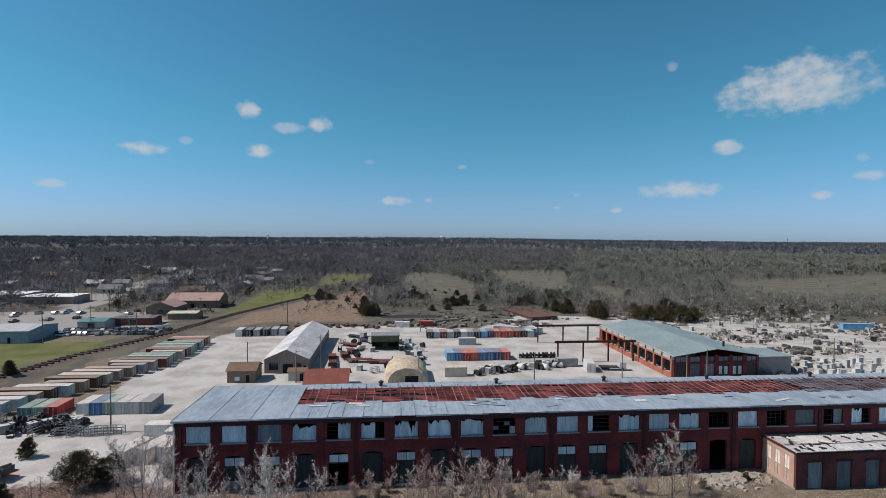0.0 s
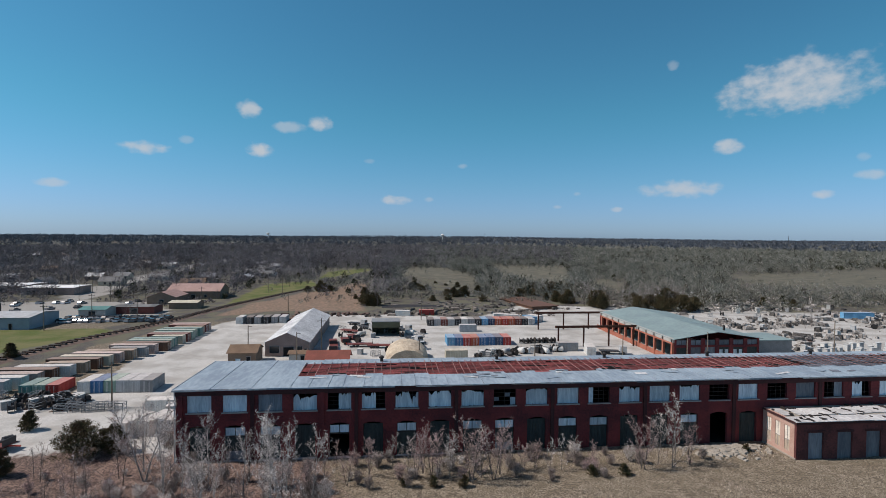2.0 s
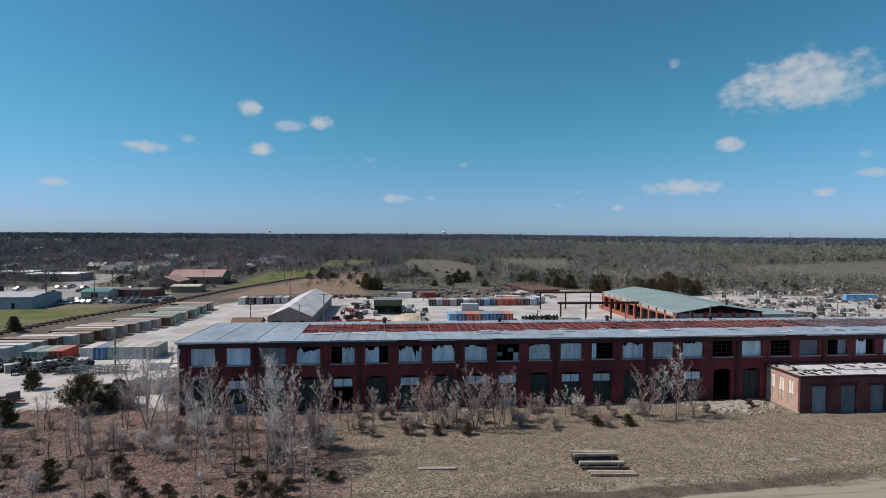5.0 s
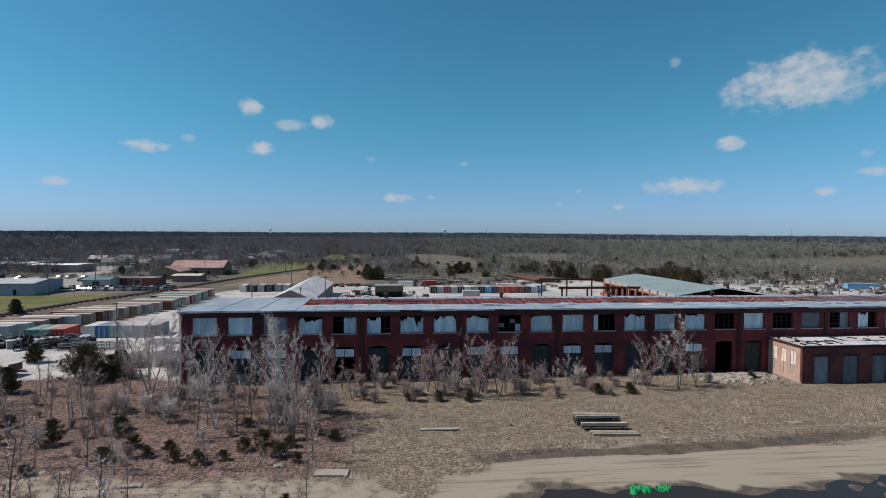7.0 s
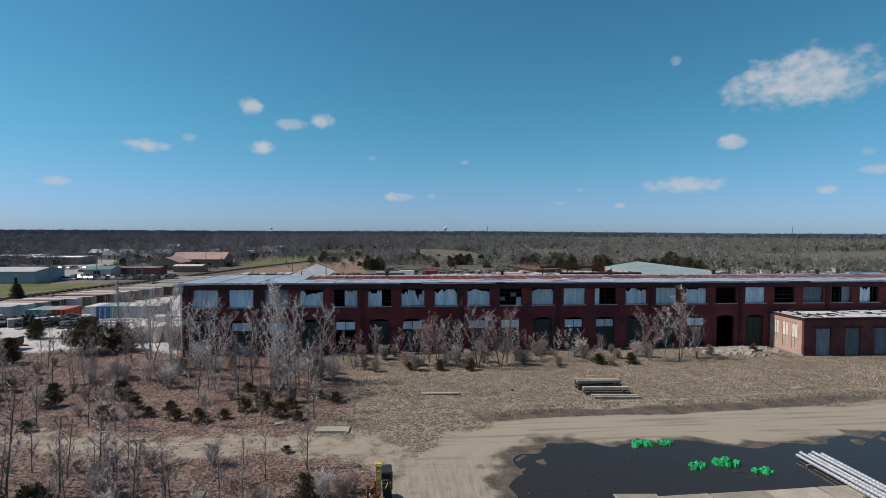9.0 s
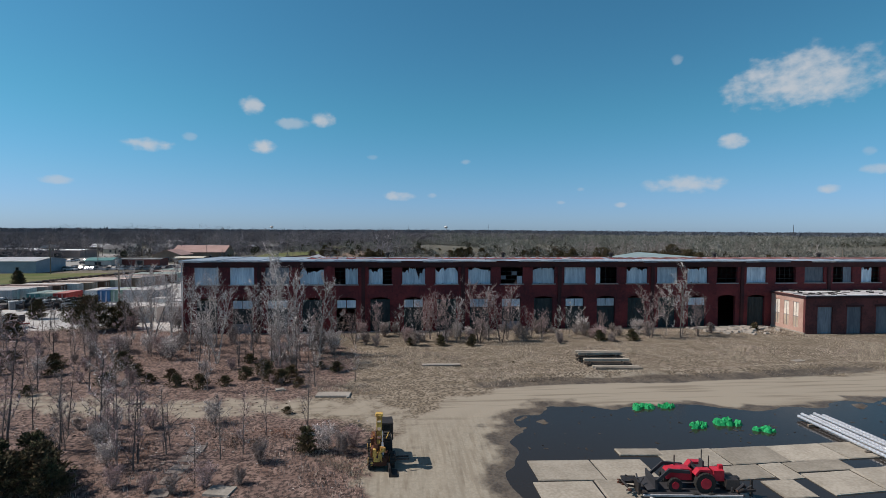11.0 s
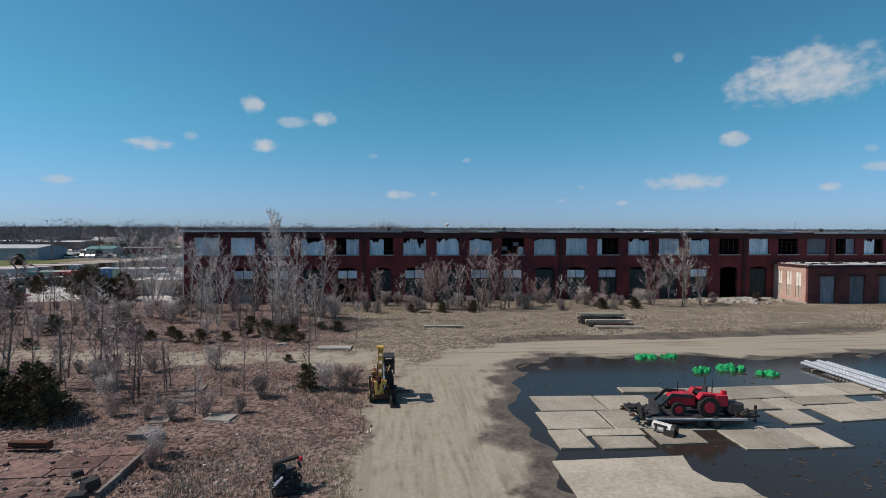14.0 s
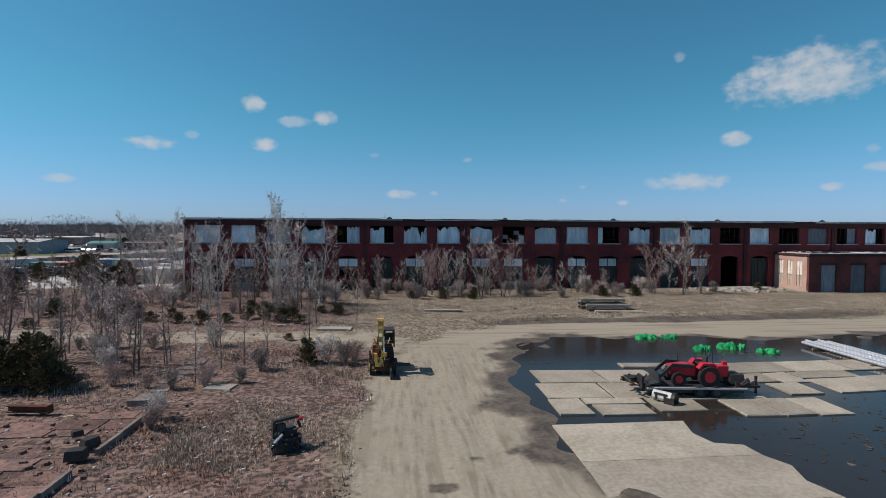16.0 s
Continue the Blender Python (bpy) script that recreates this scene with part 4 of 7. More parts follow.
def build_yard_buildings():
    gable("storage_shed", "long storage shed with a white metal gable roof and tan walls", "shed", -28.3, 143, 11.8, 47, 4.0, 6.6, PINKISH, ROOF_WHITE,
          openings=((-3.4, 2.6, 1.0, 2.9, GLASS_DARK), (0.4, 2.8, 0.0, 2.6, DARK), (3.4, 1.4, 1.4, 2.8, GLASS_DARK), (5.0, 0.8, 1.2, 2.2, GLASS_DARK)))
    gable("brick_hut", "small tan brick hut with a brown pyramid-like roof", "hut", -37.9, 134.5, 7.0, 6.5, 3.2, 4.6, TAN_WALL, ROOF_BROWN, axis="x", openings=((-1.0, 1.2, 0.6, 1.6, SHEET), (1.6, 1.0, 0.0, 2.1, DARK)))
    gable("small_hut", "small pale grey hut with a low roof", "hut", -24.0, 135, 4.4, 3.6, 2.6, 3.1, WALL_PALE, ROOF_BROWN, axis="x", openings=((1.2, 0.9, 0.0, 2.0, DARK),))
    gable("red_roof_hut", "low hut under a broad red-brown roof", "hut", -15.2, 123.5, 9.5, 9.5, 2.6, 4.9, TAN_WALL, ROOF_RED, axis="x", over=0.7)
    q = thing("quonset_shelter", "tan arched shelter with a rounded canvas cover", "shelter", "", pose(4.5, 130, 0))
    bm = bmesh.new()
    rings = []
    for j in range(13):
        v = j / 12
        k = 1.0 if 0.12 < v < 0.8 else (0.86 + 0.14 * math.sin(math.pi / 2 * v / 0.12) if v <= 0.12 else math.cos((v - 0.8) / 0.2 * 0.75))
        rings.append([bm.verts.new((5.8 * k * math.cos(math.pi * i / 18), 14 * v, 4.9 * k * max(0.0, math.sin(math.pi * i / 18)) ** 0.85 + 0.06 * math.sin(i * 2.1 + j))) for i in range(19)])
    for r0, r1 in zip(rings, rings[1:]):
        for i in range(18):
            bm.faces.new((r0[i], r0[i + 1], r1[i + 1], r1[i]))
    bm.faces.new(rings[0])
    bm.faces.new(rings[-1][::-1])
    part("cover", bm, FOAM, q)
    # flat dark panel on the front, standing for a shaded opening
    part("door_opening", boxes(((1.2, -0.03, 1.1), (3.4, 0.08, 2.2))), DARK, q)
    s = thing("open_shelter", "dark open-fronted olive machine shelter with a flat roof", "shelter", "", pose(-1.5, 169, 0))
    for n, bm, mt in (("back_wall", boxes(((0, 6, 2.4), (9, 0.2, 5))), PAINTS["olive"]), ("roof", boxes(((0, 3, 5.0), (9.6, 6.8, 0.25))), PAINTS["grey"]), ("fascia", boxes(((0, -0.3, 4.0), (9.2, 0.2, 1.8))), PAINTS["olive"])):
        part(n, bm, mt, s)
    for sx in (-4.4, 4.4):
        part("side_wall", boxes(((sx, 3, 2.4), (0.2, 5.8, 5))), PAINTS["olive"], s)
    # the brick shed with the green roof
    g = thing("brick_workshop", "brick workshop with a wide grey-green metal roof and open bays", "building")
    x0, x1, y0, y1, ev, rd = 75.8, 101.0, 129.6, 177, 6.4, 8.2
    bm = bmesh.new()
    for k in range(11):
        y = y0 + 0.5 + k * 4.6
        box(bm, (x0 + 0.3, y, 3.1), (0.6, 0.7, 6.6))
        box(bm, (x0 + 0.3, y + 2.3, 0.6), (0.4, 3.9, 1.6))
    box(bm, (x0 + 0.3, (y0 + y1) / 2, 5.1), (0.5, y1 - y0, 0.5))
    # the sunlit side gets its brightness from a lighter brick colour than the front
    part("side_wall", bm, mat("lit_orange_brick", (0.42, 0.16, 0.10), (0.30, 0.10, 0.07), 0.5, 6.0), g, "orange brick piers and low wall, coloured as sunlit")
    part("eave_band", boxes(((x0 + 0.3, (y0 + y1) / 2, 5.9), (0.6, y1 - y0, 1.1))), WALL_PALE, g, "white boarded band under the eave")
    bm = bmesh.new()
    e = x0 + 0.6
    for k in range(6):
        a = x0 + 1.2 + k * 4.1
        box(bm, ((e + a) / 2, y0 + 0.25, 3.1), (a - e, 0.5, 6.6))
        e = a + 3.0
        box(bm, (a + 1.5, y0 + 0.25, 4.3), (3.0, 0.5, 0.6))
    box(bm, ((e + x1) / 2, y0 + 0.25, 3.1), (x1 - e, 0.5, 6.6))
    part("front_wall", bm, BRICK, g)
    for k in range(6):
        a = x0 + 1.2 + k * 4.1
        o = part("window", boxes(((a + 1.5, y0 + 0.35, 5.3), (3.0, 0.1, 1.4))), SHEET_GREY, g)
        part("frame", boxes(((a + 1.5, y0 + 0.28, 5.3), (0.08, 0.1, 1.4)), ((a + 1.5, y0 + 0.28, 5.95), (3.0, 0.1, 0.08))), STEEL, o)
        part("door_panel", boxes(((a + 1.5, y0 + 0.35, 1.9), (3.0, 0.1, 4.2))), SHEET_GREY if k in (1, 2) else BOARD_GREEN, g)
        if k in (3, 4):
            for s2 in (-0.8, 0.8):
                part("pane", boxes(((a + 1.5 + s2, y0 + 0.26, 2.2), (0.9, 0.06, 2.2))), SHEET, g)
    part("back_wall", boxes(((x1 - 0.2, (y0 + y1) / 2 + 0.3, 3), (0.4, y1 - y0 - 0.6, 6.6)), (((x0 + x1) / 2, y1 + 0.2, 3), (x1 - x0, 0.4, 6.6))), BRICK, g)
    xm = (x0 + x1) / 2
    for sx, xe in ((-1, x0 - 0.05), (1, x1 + 0.6)):
        for k in range(16):
            ya = y0 - 0.8 + (y1 - y0 + 1.6) * k / 16
            yb = ya + (y1 - y0 + 1.6) / 16 - 0.02
            bm = bmesh.new()
            q2 = [(xe, ya, ev - 0.15), (xm, ya, rd), (xm, yb, rd), (xe, yb, ev - 0.15)]
            lo = [bm.verts.new(v) for v in q2]
            hi = [bm.verts.new((v[0], v[1], v[2] + 0.1)) for v in q2]
            bm.faces.new(lo)
            bm.faces.new(hi)
            for j in range(4):
                bm.faces.new((lo[j], lo[(j + 1) % 4], hi[(j + 1) % 4], hi[j]))
            part("roof_sheet", bm, ROOF_GREEN, g)
    part("roof_stack", boxes(((95.0, 136, 8.0), (0.4, 0.4, 1.6))), STEEL, g)
    ext = thing("lean_to", "grey metal lean-to with a low flat roof beside the workshop", "shed")
    part("wall", boxes(((107.0, 137, 2.5), (11.4, 10, 5.2))), PAINTS["grey"], ext)
    part("roof", boxes(((107.0, 137, 5.2), (12.2, 11, 0.2))), ROOF_GREEN, ext)
    # crane runway in front of the workshop
    for yy, xa, xb in ((178, 52, 82), (150, 50, 76)):
        c = thing("crane_runway", "rusted steel crane runway on tall columns", "crane runway", "crane runways")
        part("runway_beam", boxes((((xa + xb) / 2, yy, 6.2), (xb - xa, 0.4, 0.7))), RUST, c)
        for x in np.linspace(xa + 1, xb - 1, 4):
            part("column", boxes(((x, yy, 2.9), (0.4, 0.4, 6.2))), RUST, c)
    low = thing("low_brown_roof", "long low dark red-brown roofed store beyond the yard", "shed", "", pose(66, 242, 0, 0, 0, 14))
    part("wall", boxes(((0, 0, 0.7), (13, 34, 2.0))), PAINTS["brown"], low)
    part("roof", boxes(((0, 0, 1.8), (14, 35, 0.3))), PAINTS["brown"], low)
    plat = thing("pipe_stack", "dark stack of steel pipes on the ground", "pipe stack", "", pose(10, 236, 0))
    for k in range(9):
        bm = bmesh.new()
        tube(bm, (-14, -4 + k, 0.5), (14, -4 + k, 0.5), 0.5, n=8)
        part("pipe", bm, PAINTS["dark"], plat)


build_yard_buildings()


def pole(x, y, h, arm=False):
    key = ("pole", h, arm)
    if key in MADE:
        return copy_thing(MADE[key], pose(x, y, 0))
    p = thing("utility_pole", "tall weathered wooden utility pole" + (" with a crossarm" if arm else ""), "utility pole", "utility poles", pose(x, y, 0))
    bm = bmesh.new()
    tube(bm, (0, 0, -0.3), (0, 0, h), 0.17, 0.11, 8)
    part("post", bm, WOOD_GREY, p)
    if arm:
        a = part("crossarm", boxes(((0, 0, h - 0.7), (2.4, 0.12, 0.14))), WOOD_GREY, p)
        for o in (-1.0, -0.4, 0.4, 1.0):
            bm = bmesh.new()
            tube(bm, (o, 0, h - 0.63), (o, 0, h - 0.4), 0.05, 0.03, 6)
            part("insulator", bm, PAINTS["grey"], a)
    else:
        part("lamp_arm", boxes(((0.5, 0, h - 0.3), (1.0, 0.08, 0.08))), STEEL, p)
    MADE[key] = p
    return p


for px_, py_, ph_, arm_ in ((-53.2, 103, 9.0, False), (-39.1, 144.5, 8.5, False), (-24.0, 133.5, 8.5, False), (-18.6, 140, 11, True), (38.2, 131, 7.0, False), (7.5, 131, 7, False), (12.0, 200, 11, False), (78.5, 127, 7.0, False), (84.5, 127.5, 8.5, False),
                            (63, 132, 8.5, False), (122, 128, 11, False), (-100, 212, 10, True), (-118, 214, 9.5, True), (-118, 186, 9, True), (-84, 236, 10, True), (-150, 236, 10, True), (-60, 290, 10, True), (-44, 224, 9, False), (132, 120, 7, False), (-136, 262, 9, True), (-165, 300, 10, True)):
    pole(px_, py_, ph_, arm_)


def machine_item(kind, rng):
    """One small piece of yard machinery: a skid with a motor block, a reel, a crate or a tank."""
    key = ("machine", kind)
    if key in MADE:
        return MADE[key]
    label, cat = {"motor": ("dark steel motor on a skid frame", "motor"), "tank": ("white cylindrical tank on saddles", "tank"), "crate": ("pale grey metal equipment cabinet", "cabinet"),
                  "reel": ("dark steel cable reel", "reel"), "frame": ("open rusted steel frame", "frame"), "white": ("white metal transformer cabinet", "cabinet"), "trailer": ("red flatbed trailer with dark deck", "trailer"), "truck": ("dark flatbed truck with a pale cab", "truck")}[kind]
    t = thing({"motor": "motor_skid", "tank": "tank", "crate": "equipment_cabinet", "reel": "cable_reel", "frame": "steel_frame", "white": "transformer_cabinet", "trailer": "flatbed_trailer", "truck": "flatbed_truck"}[kind], label, cat, "yard machinery", pose(0, 0, -50))
    if kind == "motor":
        part("skid", boxes(((0, -0.5, 0.1), (2.2, 0.15, 0.2)), ((0, 0.5, 0.1), (2.2, 0.15, 0.2)), ((0, 0, 0.16), (0.2, 1.1, 0.12))), RUST, t)
        bm = bmesh.new()
        tube(bm, (-0.7, 0, 0.75), (0.6, 0, 0.75), 0.55, n=10)
        tube(bm, (0.6, 0, 0.75), (1.0, 0, 0.75), 0.2, n=8)
        part("motor_body", bm, PAINTS["dark"], t)
    elif kind == "tank":
        bm = bmesh.new()
        tube(bm, (-1.3, 0, 0.95), (1.3, 0, 0.95), 0.7, n=12)
        tube(bm, (-1.3, 0, 0.95), (-1.55, 0, 0.95), 0.7, 0.35, 12)
        tube(bm, (1.3, 0, 0.95), (1.55, 0, 0.95), 0.7, 0.35, 12)
        part("shell", bm, PAINTS["white"], t)
        for x in (-0.8, 0.8):
            part("saddle", boxes(((x, 0, 0.2), (0.2, 1.1, 0.4))), RUST, t)
    elif kind in ("crate", "white"):
        h = 1.6 if kind == "crate" else 2.3
        part("body", boxes(((0, 0, h / 2), (1.5, 1.3, h), 0.0, 0.04)), PAINTS["pale" if kind == "crate" else "white"], t)
        for sx in (-0.36, 0.36):
            part("door", boxes(((sx, -0.67, h / 2), (0.66, 0.05, h - 0.2))), PAINTS["pale" if kind == "white" else "grey"], t)
        part("lid", boxes(((0, 0, h + 0.04), (1.6, 1.4, 0.08))), PAINTS["white"], t)
    elif kind == "reel":
        bm = bmesh.new()
        tube(bm, (-0.5, 0, 0.9), (0.5, 0, 0.9), 0.4, n=10)
        part("drum", bm, PAINTS["dark"], t)
        for x in (-0.5, 0.5):
            bm = bmesh.new()
            tube(bm, (x - 0.05, 0, 0.9), (x + 0.05, 0, 0.9), 0.9, n=16)
            part("flange", bm, STEEL, t)
    elif kind == "frame":
        bm = bmesh.new()
        for x in (-1.2, 1.2):
            for y in (-0.6, 0.6):
                box(bm, (x, y, 0.8), (0.1, 0.1, 1.6))
        for z in (0.4, 1.0, 1.55):
            for y in (-0.6, 0.6):
                box(bm, (0, y, z), (2.5, 0.1, 0.1))
            for x in (-1.2, 1.2):
                box(bm, (x, 0, z), (0.1, 1.2, 0.1))
        part("frame", bm, PAINTS["grey"], t)
    elif kind == "trailer":
        part("deck", boxes(((0, 0, 0.95), (2.4, 7.5, 0.18))), PAINTS["maroon"], t)
        part("drawbar", boxes(((0, -4.6, 0.8), (0.2, 1.9, 0.2))), PAINTS["red"], t)
        for y in (0.8, 1.9):
            for x in (-1.0, 1.0):
                bm = bmesh.new()
                tube(bm, (x - 0.12, y, 0.45), (x + 0.12, y, 0.45), 0.45, n=12)
                part("wheel", bm, PAINTS["dark"], t)
        part("headboard", boxes(((0, -3.7, 1.5), (2.4, 0.12, 1.0))), PAINTS["dark"], t)
    else:
        part("cab", boxes(((0, -2.6, 1.5), (2.1, 1.9, 1.9), 0.0, 0.12)), PAINTS["pale"], t)
        part("windscreen", boxes(((0, -3.5, 1.9), (1.7, 0.08, 0.7))), GLASS_DARK, t)
        part("deck", boxes(((0, 1.2, 1.0), (2.3, 5.4, 0.2))), PAINTS["dark"], t)
        for y in (-2.5, 1.6, 2.7):
            for x in (-0.95, 0.95):
                bm = bmesh.new()
                tube(bm, (x - 0.14, y, 0.48), (x + 0.14, y, 0.48), 0.48, n=12)
                part("wheel", bm, PAINTS["dark"], t)
    MADE[key] = t
    return t


def scatter_machines():
    rng = random.Random(21)
    first = {}

    def put(kind, x, y, rz):
        src = machine_item(kind, rng)
        m = pose(x, y, 0, 0, 0, rz)
        if kind not in first:
            first[kind] = True
            src.matrix_basis = m
            return
        copy_thing(src, m)

    for i in range(46):  # heaps of motors and tanks in the middle of the yard
        u = rng.random()
        put(rng.choice(("motor", "motor", "reel", "reel", "tank", "crate", "frame")), 23 + 27 * u + rng.uniform(-1, 1), 138.5 + 7 * u + rng.uniform(-2.2, 2.6), rng.uniform(0, 180))
    for i in range(9):
        put("reel", 41 + i * 1.3, 156 + rng.uniform(-0.5, 0.5), rng.uniform(-20, 20))
    for i in range(34):  # frames and racks left of the shop
        put(rng.choice(("motor", "frame", "frame", "reel", "crate")), rng.uniform(-82, -60), rng.uniform(101.5, 108.5), rng.uniform(0, 180))
    for i in range(60):  # a dense heap of dark machinery
        put(rng.choice(("motor", "reel", "reel", "frame")), rng.uniform(-82, -60), rng.uniform(103, 109.5), rng.uniform(0, 180))
    for i in range(7):
        put("frame", -61 + i * 1.6, 101.5 + rng.uniform(-0.6, 0.6), rng.uniform(-8, 8))
    for i in range(6):
        put("motor", -60 - rng.random() * 8, 84 + rng.random() * 4, rng.uniform(0, 180))
    for i in range(44):  # white cabinets on the far side
        put(rng.choice(("white", "white", "crate")), 118 + 3.0 * (i % 15) + rng.uniform(-0.8, 0.8), 128 + 5.5 * (i // 15) + rng.uniform(-1.5, 1.5), rng.uniform(-10, 30))
    for x, y, rz in ((-9, 154, 92), (-3, 152, 85), (-14, 160, 10), (-12, 166, 20), (-16.5, 150, 5), (-17.5, 158, 8), (-13.5, 176, 60), (-62, 84.5, 82)):
        put("trailer", x, y, rz)
    for x, y, rz in ((6.0, 151, 5), (8.8, 152, 5), (7.5, 160, 30), (-12, 190, 60), (-6, 188, 90), (-8, 182, 40), (64, 140, 80), (4, 178, 60)):
        put("truck", x, y, rz)
    for i in range(26):
        put(rng.choice(("crate", "motor", "frame", "tank", "reel")), rng.uniform(-18, 12), rng.uniform(140, 182), rng.uniform(0, 180))
    for i in range(40):
        put(rng.choice(("crate", "motor", "frame", "reel", "white")), rng.uniform(110, 215), rng.uniform(150, 230), rng.uniform(0, 180))


scatter_machines()


def build_scrap_field():
    """Rubble and scrap too small to tell apart, over the far side of the yard."""
    rng = random.Random(31)
    for name, label, area, count, material in (("scrap_field", "scattered pale rubble and scrap metal on the yard", (104, 260, 132, 262), 2600, mat("mixed_scrap", (0.36, 0.34, 0.32), (0.07, 0.06, 0.055), 0.6, 3.0, island=0.75)),
                                               ("scrap_field", "dark scrap and timber heaps behind the yard", (-10, 78, 205, 262), 900, mat("dark_scrap", (0.20, 0.18, 0.16), (0.07, 0.06, 0.055), 0.6, 3.0, island=0.6)),
                                               ("scrap_field", "rows of brown pallets and scrap by the dirt bank", (-48, -8, 200, 226), 160, mat("brown_scrap", (0.16, 0.10, 0.08), (0.06, 0.045, 0.04), 0.6, 3.0, island=0.5))):
        bm = bmesh.new()
        hubs = [(rng.uniform(area[0], area[1]), rng.uniform(area[2], area[3])) for _ in range(max(8, count // 22))]
        for k in range(count):
            hx, hy = rng.choice(hubs)
            s = rng.choice((0.4, 0.7, 1.0, 1.8))
            box(bm, (hx + rng.gauss(0, 4.5), hy + rng.gauss(0, 2.2), s * 0.3), (s * rng.uniform(0.6, 2.4), s * rng.uniform(0.5, 1.2), s * rng.uniform(0.3, 1.1)), rng.uniform(0, 180), rng.uniform(0, 0.4), rng.uniform(-15, 15))
        tagged(new(name, mesh_of(name, bm, material)), label, "scrap", kind="stuff")


build_scrap_field()


def build_railway():
    line = RAIL_LINE
    track = tagged(new("railway_track"), "railway track on a brown ballast bank with dark ties", "railway", kind="structure")
    pts = []
    for (x0, y0), (x1, y1) in zip(line, line[1:]):
        n = int(math.hypot(x1 - x0, y1 - y0) / 2.1)
        pts += [(x0 + (x1 - x0) * k / n, y0 + (y1 - y0) * k / n, math.degrees(math.atan2(y1 - y0, x1 - x0))) for k in range(n)]
    bm = bmesh.new()
    prev = None
    for x, y, a in pts[::4]:
        nx, ny = -math.sin(radians(a)), math.cos(radians(a))
        row = [bm.verts.new((x + nx * o, y + ny * o, z)) for o, z in ((-3.6, -0.2), (-1.7, 0.5), (1.7, 0.5), (3.6, -0.2))]
        if prev:
            for i in range(3):
                bm.faces.new((prev[i], prev[i + 1], row[i + 1], row[i]))
        prev = row
    part("ballast", bm, mat("brown_ballast", (0.22, 0.16, 0.13), (0.14, 0.10, 0.085), 0.5, 6.0), track)
    tie = mesh_of("tie", boxes(((0, 0, 0), (0.95, 3.2, 0.5))), mat("dark_tie", (0.045, 0.035, 0.03), None, 0.8, 5.0))
    for x, y, a in pts[:240]:
        piece("tie", tie, track, pose(x, y, 0.6, 0, 0, a))
    for s in (-0.72, 0.72):
        bm = bmesh.new()
        for (x, y, a), (x2, y2, a2) in zip(pts[::8], pts[8::8]):
            nx, ny = -math.sin(radians(a)) * s, math.cos(radians(a)) * s
            tube(bm, (x + nx, y + ny, 0.8), (x2 + nx, y2 + ny, 0.8), 0.07, n=4, caps=False)
        part("rail", bm, RUST, track)


build_railway()


# ---- the town beyond ----
STORE_WHITE = mat("bright_white_roof_membrane", (0.88, 0.88, 0.87), (0.72, 0.72, 0.72), 0.2, 2.0, 0.6)


